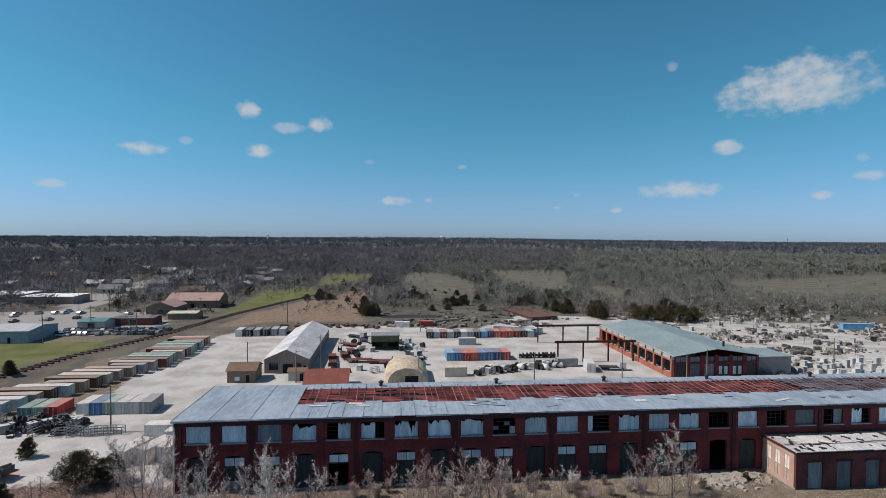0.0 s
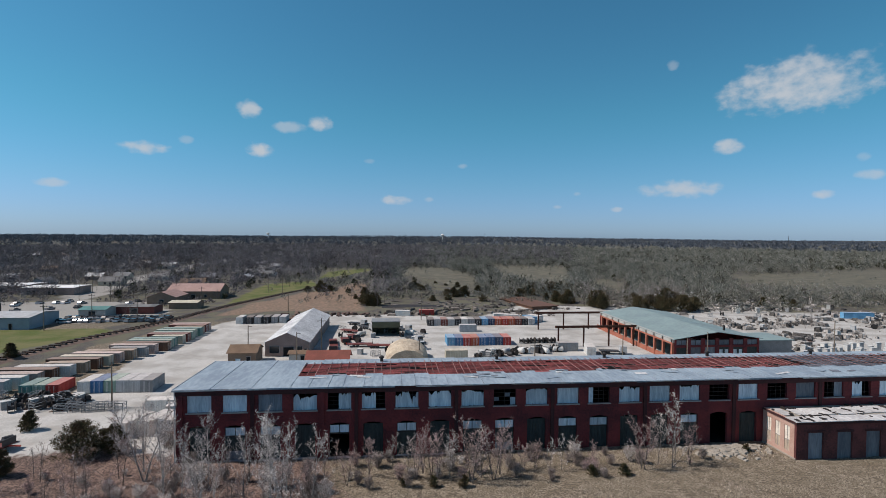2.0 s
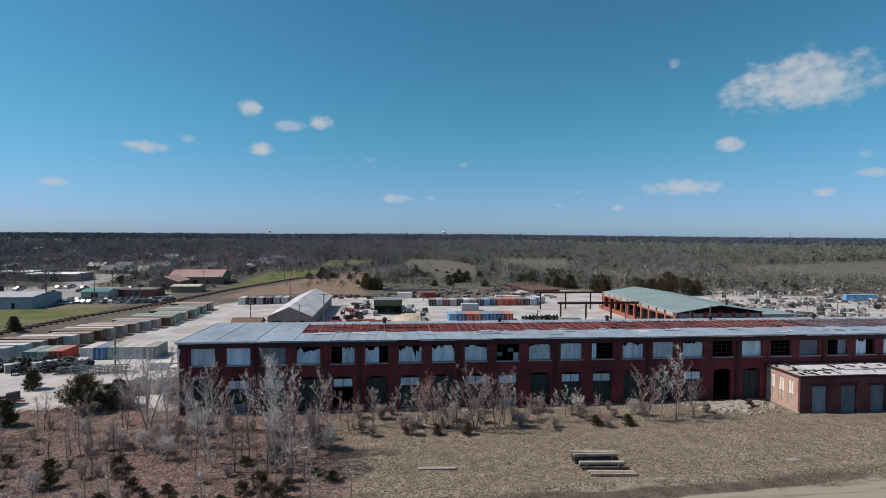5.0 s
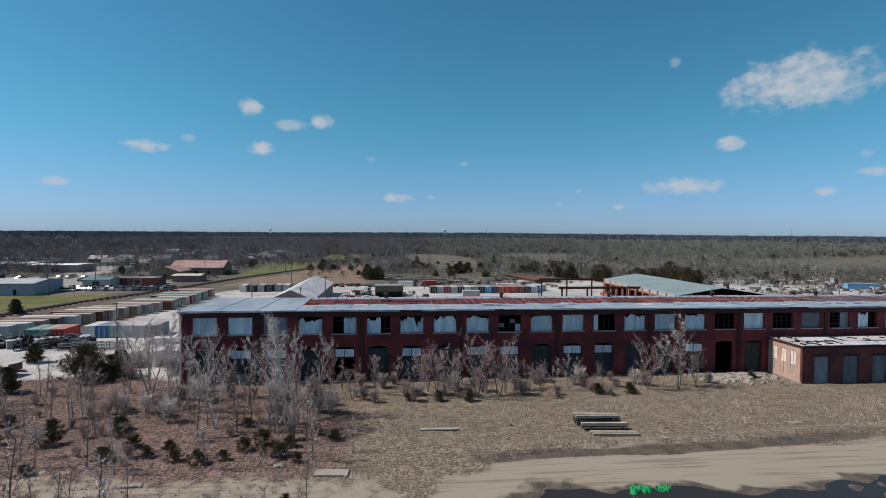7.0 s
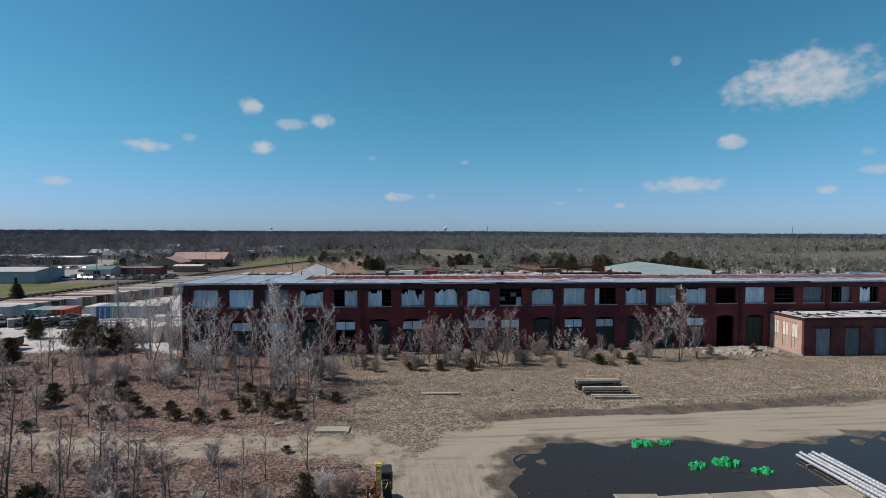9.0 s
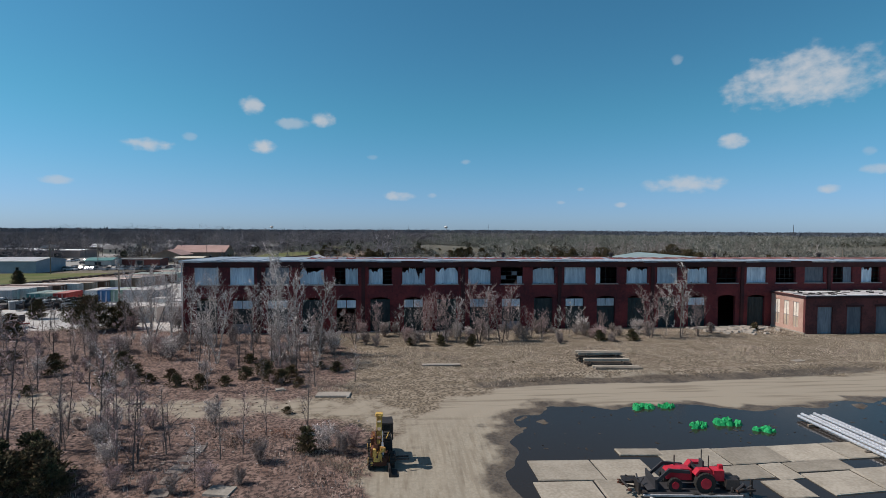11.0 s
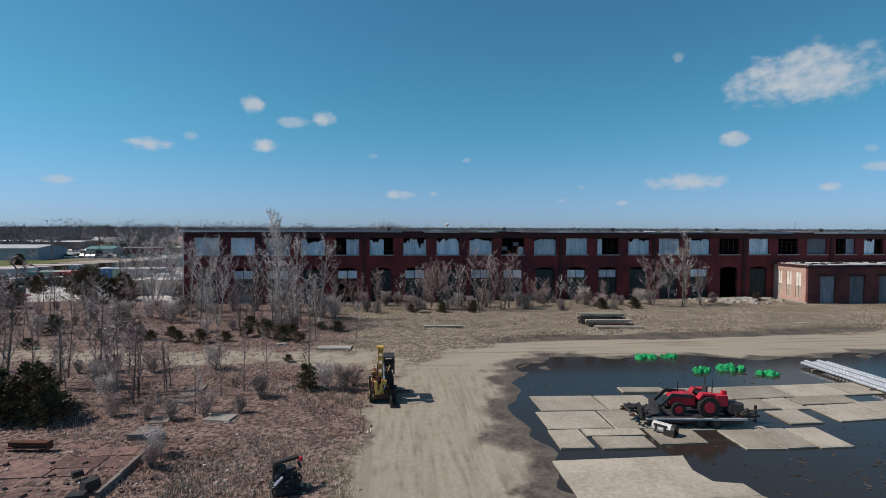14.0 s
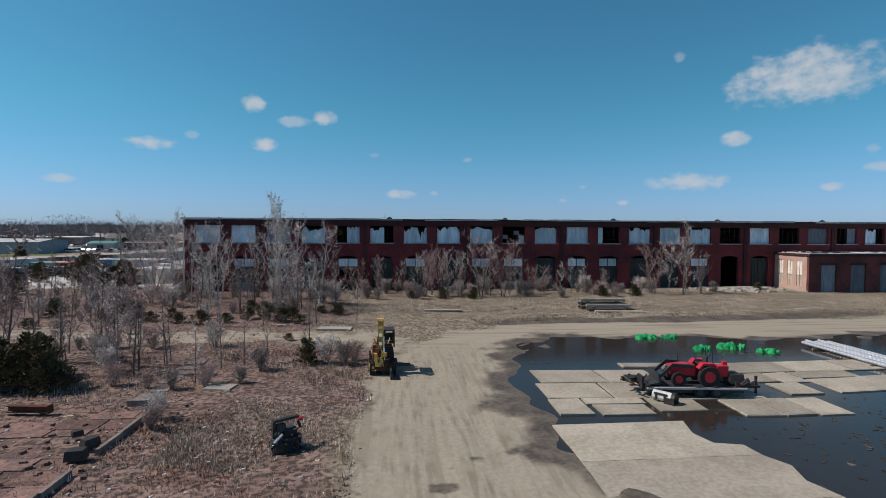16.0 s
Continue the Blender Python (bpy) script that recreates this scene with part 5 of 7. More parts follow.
def build_town():
    rng = random.Random(41)
    gable("metal_warehouse", "blue-grey metal warehouse with a low pale roof", "warehouse", -133, 188, 18, 16, 4.2, 5.2, WALL_BLUE, PAINTS["pale"], axis="x", openings=((-5, 3, 0, 3, WALL_PALE), (3, 1, 0, 2.1, DARK)))
    gable("store_building", "long low store with a bright white flat roof", "store", -182, 290, 26, 16, 4.0, 4.3, PINKISH, STORE_WHITE, axis="x", openings=((-8, 4, 0.3, 2.6, GLASS_DARK), (2, 4, 0.3, 2.6, GLASS_DARK)))
    gable("store_building", "low store with a white flat roof", "store", -212, 300, 24, 18, 4.2, 4.5, PINKISH, STORE_WHITE, axis="x", openings=((0, 6, 0.3, 2.6, GLASS_DARK),))
    gable("church_hall", "tan hall with a long faded pink metal roof", "hall", -101, 272, 26, 15, 4.0, 7.2, TAN_WALL, ROOF_PINK, axis="x", openings=((-6, 1.2, 0.8, 2.2, GLASS_DARK), (0, 2, 0, 2.3, DARK), (6, 1.2, 0.8, 2.2, GLASS_DARK)))
    gable("church_wing", "tan wing with a faded pink metal roof", "hall", -108, 252, 13, 14, 3.4, 5.8, TAN_WALL, ROOF_PINK, axis="y", openings=((0, 2, 0.8, 2.2, GLASS_DARK),))
    gable("shop_unit", "small shop with a teal metal roof", "shop", -118, 214, 10, 8, 3.0, 3.9, WALL_PALE, PAINTS["teal"], axis="x", openings=((0, 2.4, 0, 2.4, GLASS_DARK),))
    gable("shop_unit", "low maroon-walled shop with a grey roof", "shop", -106, 222, 16, 8, 3.0, 3.4, PAINTS["maroon"], ROOF_GREY, axis="x", openings=((0, 3, 0, 2.4, GLASS_DARK),))
    gable("fuel_canopy", "dark fuel station canopy building", "canopy", -166, 216, 14, 9, 4.4, 4.7, PAINTS["dark"], PAINTS["grey"], axis="x")
    gable("yellow_store", "low store with a pale yellow roof", "store", -92, 236, 12, 8, 2.8, 3.4, TAN_WALL, PAINTS["cream"], axis="x")
    walls, roofs = (WALL_PALE, TAN_WALL, PINKISH, PAINTS["pale"], PAINTS["cream"]), (ROOF_GREY, ROOF_BROWN, ROOF_WHITE, ROOF_GREY, ROOF_GREY)
    made = 0
    while made < 130:
        x, y = rng.uniform(-560, -60), rng.uniform(262, 760)
        if x > -70 - (y - 262) * 0.1 or math.hypot(x + 182, y - 290) < 40 or math.hypot(x + 103, y - 265) < 30 or (abs(x + 148) < 14 and y < 520):
            continue
        k = made % 5
        gable("house", ("pale sided", "tan brick", "pinkish brick", "grey sided", "cream sided")[k] + " single-storey house with a " + ("grey", "brown", "pale metal", "grey", "grey")[k] + " gable roof", "house", x, y, rng.uniform(9, 15), rng.uniform(7, 10), 2.9, rng.uniform(4.4, 5.6), walls[k], roofs[k], axis="x",
              openings=((-2.5, 1.2, 0.9, 2.2, GLASS_DARK), (0.6, 1.0, 0.0, 2.1, DARK), (3.0, 1.2, 0.9, 2.2, GLASS_DARK)), rz=rng.choice((0, 0, 90, 12, -15)), group="houses among the trees")
        made += 1
    # parked cars
    car = thing("car", "small parked car with dark windows", "car", "parked cars", pose(-120, 200, 0))
    bm = bmesh.new()
    prism(bm, [(-2.2, 0.3), (2.2, 0.3), (2.2, 0.75), (1.1, 0.9), (-2.15, 0.95)], -0.88, 0.88)
    part("body", bm, mat("car_paint", (0.40, 0.40, 0.42), None, 1.0, 3.0, 0.35, vary=0.9), car)
    bm = bmesh.new()
    prism(bm, [(-1.9, 0.95), (1.0, 0.9), (0.45, 1.42), (-1.4, 1.45)], -0.76, 0.76)
    part("cabin", bm, GLASS_DARK, car)
    for x in (-1.35, 1.35):
        for y in (-0.8, 0.8):
            bm = bmesh.new()
            tube(bm, (x, y - 0.1, 0.32), (x, y + 0.1, 0.32), 0.32, n=10)
            part("wheel", bm, PAINTS["dark"], car)
    for i in range(52):
        if i < 34:
            x, y = -124 + (i % 17) * 2.3 + rng.uniform(-0.4, 0.4), 203 + (i // 17) * 7 + rng.uniform(-1, 1)
        else:
            x, y = rng.uniform(-190, -110), rng.uniform(225, 262)
        copy_thing(car, pose(x, y, 0, 0, 0, 90 + rng.uniform(-12, 12)))
    # water towers and masts on the skyline
    for az, dist, h, label in ((TOWER_AZ[0], 2300, 34, "white bulb water tower on a slim stem"), (TOWER_AZ[1], 2900, 34, "small pale water tower")):
        w = thing("water_tower", label, "water tower", "", pose(dist * math.sin(radians(az)), dist * math.cos(radians(az)), 0))
        bm = bmesh.new()
        tube(bm, (0, 0, 0), (0, 0, h - 6), 2.0, 1.6, 10)
        part("stem", bm, PAINTS["white"], w)
        bm = bmesh.new()
        bmesh.ops.create_uvsphere(bm, u_segments=16, v_segments=10, radius=8.5, matrix=Matrix.Translation((0, 0, h)) @ Matrix.Diagonal((1, 1, 0.65, 1)))
        part("tank", bm, PAINTS["white"], w)
    for az, dist, h in ((TOWER_AZ[2], 2200, 46), (TOWER_AZ[0] - 4.2, 1900, 36), (40.0, 2000, 42)):
        mt = thing("radio_mast", "thin lattice radio mast on the skyline", "mast", "radio masts", pose(dist * math.sin(radians(az)), dist * math.cos(radians(az)), 0))
        bm = bmesh.new()
        tube(bm, (0, 0, 0), (0, 0, h), 0.9, 0.5, 4)
        part("lattice", bm, STEEL, mt)


TOWER_AZ = (5.75, -13.2, 10.5)
build_town()

# ---- the dirt lot in front ----
MAT_TAN = mat("tan_composite_mat", (0.38, 0.345, 0.285), (0.265, 0.237, 0.19), 0.5, 5.5, 0.85, bump=0.25, vary=0.24)
RED_PAINT = paint("tractor_red", (0.50, 0.03, 0.05), 0.4)
RUBBER = mat("black_rubber", (0.02, 0.02, 0.02), (0.035, 0.033, 0.03), 1.0, 6.0, 0.8)
GREEN_NET = mat("bright_green_netting", (0.02, 0.42, 0.13), (0.01, 0.20, 0.07), 3.0, 12.0, 0.6)


def ground_mat(corners, z=0.06, label="tan composite ground mat lying in shallow water"):
    cx, cy = sum(c[0] for c in corners) / len(corners), sum(c[1] for c in corners) / len(corners)
    t = thing("ground_mat", label, "ground mat", "ground mats", pose(cx, cy, 0))
    bm = bmesh.new()
    out = [(x - cx, y - cy) for x, y in corners]
    slab(bm, out, -0.12, z * 0.38)
    part("panel", bm, MAT_TAN, t)
    bm = bmesh.new()
    k = 0.93
    slab(bm, [(x * k, y * k) for x, y in out], z * 0.38, z * 0.38 + 0.012)
    part("raised_tread", bm, MAT_TAN, t)
    return t


def rect(x0, y0, x1, y1, skew=0.0, jit=0.0):
    r = random.Random(int(x0 * 100 + y0 * 7))
    j = lambda: r.uniform(-jit, jit)
    return [(x0 + j(), y0 + j()), (x1 + j(), y0 + skew + j()), (x1 + j(), y1 + skew + j()), (x0 + j(), y1 + j())]


for c_, z_ in ((rect(8.7, 30.1, 12.9, 32.9, -0.2, 0.05), 0.05), (rect(12.95, 29.9, 16.4, 32.7, -0.2, 0.1), 0.03), (rect(8.3, 27.3, 12.0, 30.0, -0.2, 0.05), 0.07), (rect(12.1, 27.1, 16.0, 29.8, -0.2, 0.1), 0.03),
               (rect(8.2, 24.75, 9.95, 27.1, -0.1, 0.06), 0.14), (rect(10.1, 26.15, 13.4, 27.1, -0.1, 0.06), 0.06), (rect(10.35, 24.5, 13.15, 26.0, -0.1, 0.05), 0.1), (rect(13.6, 24.9, 16.2, 27.0, -0.1, 0.1), 0.03),
               (rect(17.6, 23.85, 19.7, 26.3, -0.1, 0.05), 0.09), (rect(19.75, 23.75, 21.5, 26.3, 0.0, 0.05), 0.12), (rect(21.6, 23.7, 23.4, 26.3, 0.0, 0.06), 0.07), (rect(16.2, 26.5, 20.6, 29.0, -0.2, 0.06), 0.04), (rect(22.5, 26.8, 24.6, 28.9, 0, 0.05), 0.1),
               (rect(20.4, 29.2, 23.8, 31.0, 0.1, 0.05), 0.05), (rect(23.9, 29.0, 25.6, 31.1, 0.1, 0.05), 0.05), (rect(25.8, 27.0, 29.3, 29.6, 0.2, 0.05), 0.08), (rect(29.5, 27.2, 33.4, 29.9, 0.2, 0.05), 0.1), (rect(15.4, 33.2, 18.4, 34.2, -0.3, 0.05), 0.16),
               (rect(18.0, 31.1, 22.2, 33.6, 0.1, 0.06), 0.05), (rect(22.3, 31.2, 26.5, 33.7, 0.1, 0.06), 0.07), (rect(26.6, 31.3, 30.8, 33.8, 0.1, 0.06), 0.05), (rect(30.9, 31.4, 35.1, 33.9, 0.1, 0.06), 0.07), (rect(25.8, 29.8, 30.0, 31.2, 0.1, 0.05), 0.04), (rect(33.6, 28.2, 37.6, 30.8, 0.1, 0.06), 0.06)):
    ground_mat(c_, z_)

pad = thing("concrete_pad", "pale concrete pad beside the dirt track at the pond edge", "pad")
PAD_ROWS = ((10.5, 6.6, 16.0), (12.4, 6.8, 15.8), (14.2, 7.0, 15.2), (16.1, 7.2, 15.6), (17.3, 7.25, 15.2), (18.5, 7.3, 15.6), (19.5, 7.3, 15.1), (20.5, 7.35, 15.0), (20.8, 7.35, 13.8), (21.9, 7.3, 13.5), (23.4, 7.3, 13.9))
for i_, j_, split_ in ((0, 3, 0.55), (3, 6, 0.38), (6, 10, 0.62)):
    rows_ = PAD_ROWS[i_:j_ + 1]
    for k_ in range(2):
        f0_, f1_ = (0.0, split_) if k_ == 0 else (split_, 1.0)
        left_ = [(l + (r - l) * f0_ + 0.01 * k_, y) for y, l, r in rows_]
        right_ = [(l + (r - l) * f1_ - 0.01 * (1 - k_), y) for y, l, r in rows_]
        left_[-1], right_[-1] = (left_[-1][0], left_[-1][1] - 0.02), (right_[-1][0], right_[-1][1] - 0.02)
        bm = bmesh.new()
        slab(bm, left_[::-1] + right_, -0.3, 0.05 + 0.006 * k_)
        part("concrete_panel", bm, MAT_TAN, pad)


def wheel(parent, x, y, z, r, w, rim, n=18):
    bm = bmesh.new()
    tube(bm, (x, y - w / 2, z), (x, y + w / 2, z), r, n=n)
    for k in range(n):
        a = 2 * math.pi * k / n
        box(bm, (x + r * math.cos(a), y, z + r * math.sin(a)), (0.05, w, 0.05))
    t = part("tyre", bm, RUBBER, parent)
    bm = bmesh.new()
    tube(bm, (x, y - w / 2 - 0.02, z), (x, y + w / 2 + 0.02, z), r * 0.55, n=14)
    part("rim", bm, rim, t)


def build_tractor():
    m = pose(16.75, 27.7, 0.0, 0, 0, -6)
    tr = thing("equipment_trailer", "low black equipment trailer with a pale deck edge", "trailer", "", m)
    part("deck", boxes(((0, 0, 0.52), (5.6, 2.1, 0.12))), PAINTS["dark"], tr)
    part("deck_edge", boxes(((0, -1.08, 0.56), (5.6, 0.08, 0.1))), PAINTS["pale"], tr)
    part("frame_rail", boxes(((0, -0.9, 0.38), (5.4, 0.12, 0.18)), ((0, 0.9, 0.38), (5.4, 0.12, 0.18))), STEEL, tr)
    part("tongue", boxes(((3.3, 0.25, 0.42), (1.6, 0.12, 0.12), -12), ((3.3, -0.25, 0.42), (1.6, 0.12, 0.12), 12)), STEEL, tr)
    part("jack", boxes(((3.9, 0, 0.5), (0.12, 0.12, 1.0))), STEEL, tr)
    part("ramp", boxes(((-3.1, 0.4, 0.75), (0.8, 0.7, 0.12), 0, 0, 0), ((-2.95, -0.5, 0.8), (0.12, 0.7, 0.7))), STEEL, tr)
    for x in (0.2, 1.1):
        for y in (-1.0, 1.0):
            wheel(tr, x, y, 0.33, 0.33, 0.2, PAINTS["dark"], 14)
    rng = random.Random(19)
    for end, count in ((-3.0, 16), (2.7, 18)):
        for k in range(count):
            a = Vector((end + rng.uniform(-0.55, 0.55), rng.uniform(-0.8, 0.8), rng.uniform(0.5, 0.75)))
            bm = bmesh.new()
            tube(bm, a, a + Vector((rng.uniform(-0.6, 0.6), rng.uniform(-0.5, 0.5), rng.uniform(0.0, 0.35))), rng.uniform(0.03, 0.08), n=6)
            part("implement_bar", bm, (STEEL, PAINTS["dark"], RUST)[k % 3], tr)
    t = thing("tractor", "red compact tractor with a front loader standing on the trailer", "tractor", "", m @ pose(0.15, 0, 0.58))
    bm = bmesh.new()
    prism(bm, [(-1.35, 0.55), (0.1, 0.5), (0.1, 1.12), (-0.5, 1.18), (-1.25, 1.05), (-1.4, 0.85)], -0.32, 0.32)
    part("bonnet", bm, RED_PAINT, t)
    part("chassis", boxes(((-0.4, 0, 0.5), (2.1, 0.4, 0.28))), STEEL, t)
    part("grille", boxes(((-1.4, 0, 0.8), (0.05, 0.5, 0.35))), PAINTS["dark"], t)
    for y in (-0.52, 0.52):
        bm = bmesh.new()
        prism(bm, [(0.1, 1.0), (0.35, 1.3), (1.0, 1.28), (1.25, 0.9), (1.2, 0.85), (0.9, 1.15), (0.4, 1.18), (0.18, 0.9)], y - 0.2, y + 0.2)
        part("fender", bm, RED_PAINT, t)
        wheel(t, 0.68, y * 1.35, 0.56, 0.56, 0.32, RED_PAINT, 20)
        wheel(t, -1.0, y * 1.2, 0.38, 0.38, 0.22, RED_PAINT, 16)
        bm = bmesh.new()
        prism(bm, [(-0.1, 1.15), (-1.3, 1.25), (-2.05, 0.55), (-1.95, 0.42), (-1.25, 1.05), (-0.1, 0.98)], y * 0.95 - 0.05, y * 0.95 + 0.05)
        part("loader_arm", bm, PAINTS["dark"], t)
        bm = bmesh.new()
        tube(bm, (1.0, y * 0.8, 1.1), (1.0, y * 0.8, 2.0), 0.03, n=6)
        part("roll_bar_post", bm, STEEL, t)
    bm = bmesh.new()
    prism(bm, [(-2.1, 0.7), (-2.0, 0.12), (-2.6, 0.05), (-2.62, 0.12), (-2.15, 0.2), (-2.2, 0.72)], -0.75, 0.75)
    part("bucket", bm, PAINTS["dark"], t)
    part("seat", boxes(((0.55, 0, 1.15), (0.45, 0.45, 0.1)), ((0.8, 0, 1.38), (0.1, 0.45, 0.4))), PAINTS["dark"], t)
    bm = bmesh.new()
    tube(bm, (0.05, 0, 1.15), (0.25, 0, 1.42), 0.025, n=6)
    for k in range(12):
        a, b = 2 * math.pi * k / 12, 2 * math.pi * (k + 1) / 12
        tube(bm, (0.25 + 0.07 * math.cos(a), 0.18 * math.sin(a), 1.43 - 0.1 * math.cos(a)), (0.25 + 0.07 * math.cos(b), 0.18 * math.sin(b), 1.43 - 0.1 * math.cos(b)), 0.018, n=4)
    part("steering_wheel", bm, PAINTS["dark"], t)
    bm = bmesh.new()
    tube(bm, (-0.7, 0.2, 1.1), (-0.7, 0.2, 1.75), 0.035, n=6)
    part("exhaust", bm, STEEL, t)
    part("backhoe", boxes(((1.7, 0, 0.75), (0.6, 0.6, 0.6)), ((1.95, 0.1, 1.0), (0.3, 0.25, 0.5), 0, 0.2)), RED_PAINT, t)
    part("counterweight", boxes(((2.4, 0, 0.35), (0.9, 1.2, 0.5), 0, 0.2), ((2.9, 0.3, 0.3), (0.5, 0.3, 0.3))), STEEL, t)
    e = thing("engine_unit", "white and black engine unit lying on a mat", "engine", "", pose(14.45, 26.2, 0.04, 0, 0, -52) @ Matrix.Scale(0.8, 4))
    bm = bmesh.new()
    tube(bm, (-0.7, 0, 0.36), (0.6, 0, 0.36), 0.34, n=12)
    part("housing", bm, PAINTS["white"], e)
    bm = bmesh.new()
    tube(bm, (0.6, 0, 0.36), (0.85, 0, 0.36), 0.4, n=12)
    box(bm, (0.5, 0, 0.2), (0.7, 0.8, 0.4))
    part("flywheel_end", bm, STEEL, e)
    part("manifold", boxes(((-0.1, -0.3, 0.55), (0.9, 0.12, 0.12)), ((-0.4, -0.36, 0.35), (0.1, 0.1, 0.4)), ((0.2, -0.36, 0.35), (0.1, 0.1, 0.4))), STEEL, e)


build_tractor()


def build_green_piles():
    rng = random.Random(8)
    for x, y, w, d, h in ((21.7, 42.3, 2.4, 1.5, 0.6), (23.9, 42.4, 1.5, 1.1, 0.55), (24.0, 37.8, 1.5, 1.1, 0.62), (26.7, 38.2, 2.2, 1.4, 0.75), (28.6, 36.5, 1.5, 1.1, 0.58)):
        t = thing("green_netting_pile", "crumpled pile of bright green netting in the pond", "netting", "green netting piles", pose(x, y, -0.17))
        for k in range(11):
            bm = bmesh.new()
            n = 9
            cx, cy = rng.uniform(-0.34, 0.34) * w, rng.uniform(-0.34, 0.34) * d
            ru, rv = w * rng.uniform(0.16, 0.3), d * rng.uniform(0.2, 0.34)
            top = bm.verts.new((cx, cy, h * rng.uniform(0.35, 0.95)))
            mid = [bm.verts.new((cx + ru * 0.6 * math.cos(a) * rng.uniform(0.7, 1.3), cy + rv * 0.6 * math.sin(a) * rng.uniform(0.7, 1.3), h * rng.uniform(0.3, 0.75))) for a in (2 * math.pi * i / n for i in range(n))]
            low = [bm.verts.new((cx + ru * math.cos(a) * rng.uniform(0.7, 1.4), cy + rv * math.sin(a) * rng.uniform(0.7, 1.4), -0.1)) for a in (2 * math.pi * i / n for i in range(n))]
            for i in range(n):
                j = (i + 1) % n
                bm.faces.new((top, mid[i], mid[j]))
                bm.faces.new((mid[i], low[i], low[j], mid[j]))
            part("fold", bm, GREEN_NET, t)


build_green_piles()


def build_pipes():
    t = thing("pipe_bundle", "bundle of bright galvanised corrugated pipes beside the pond", "pipes", "", pose(34.3, 38.6, 0, 0, 0, 0))
    for k in range(5):
        x, z = -1.1 + 0.56 * k, 0.26 + 0.05 * (k % 2)
        bm = bmesh.new()
        n, L0 = 10, 13.5
        prev = None
        steps = 90
        for s in range(steps + 1):
            r = 0.15 if s % 2 else 0.11
            y = -L0 * s / steps + 0.3 * (k % 2)
            ring = [bm.verts.new((x + r * math.cos(2 * math.pi * i / n), y, z + r * math.sin(2 * math.pi * i / n))) for i in range(n)]
            if prev:
                for i in range(n):
                    j = (i + 1) % n
                    bm.faces.new((prev[i], prev[j], ring[j], ring[i]))
            prev = ring
        part("pipe", bm, GALV, t)
    for y in (-1.5, -6.5, -11.5):
        part("bearer", boxes(((0, y, -0.02), (3.0, 0.15, 0.3))), WOOD_GREY, t)


build_pipes()


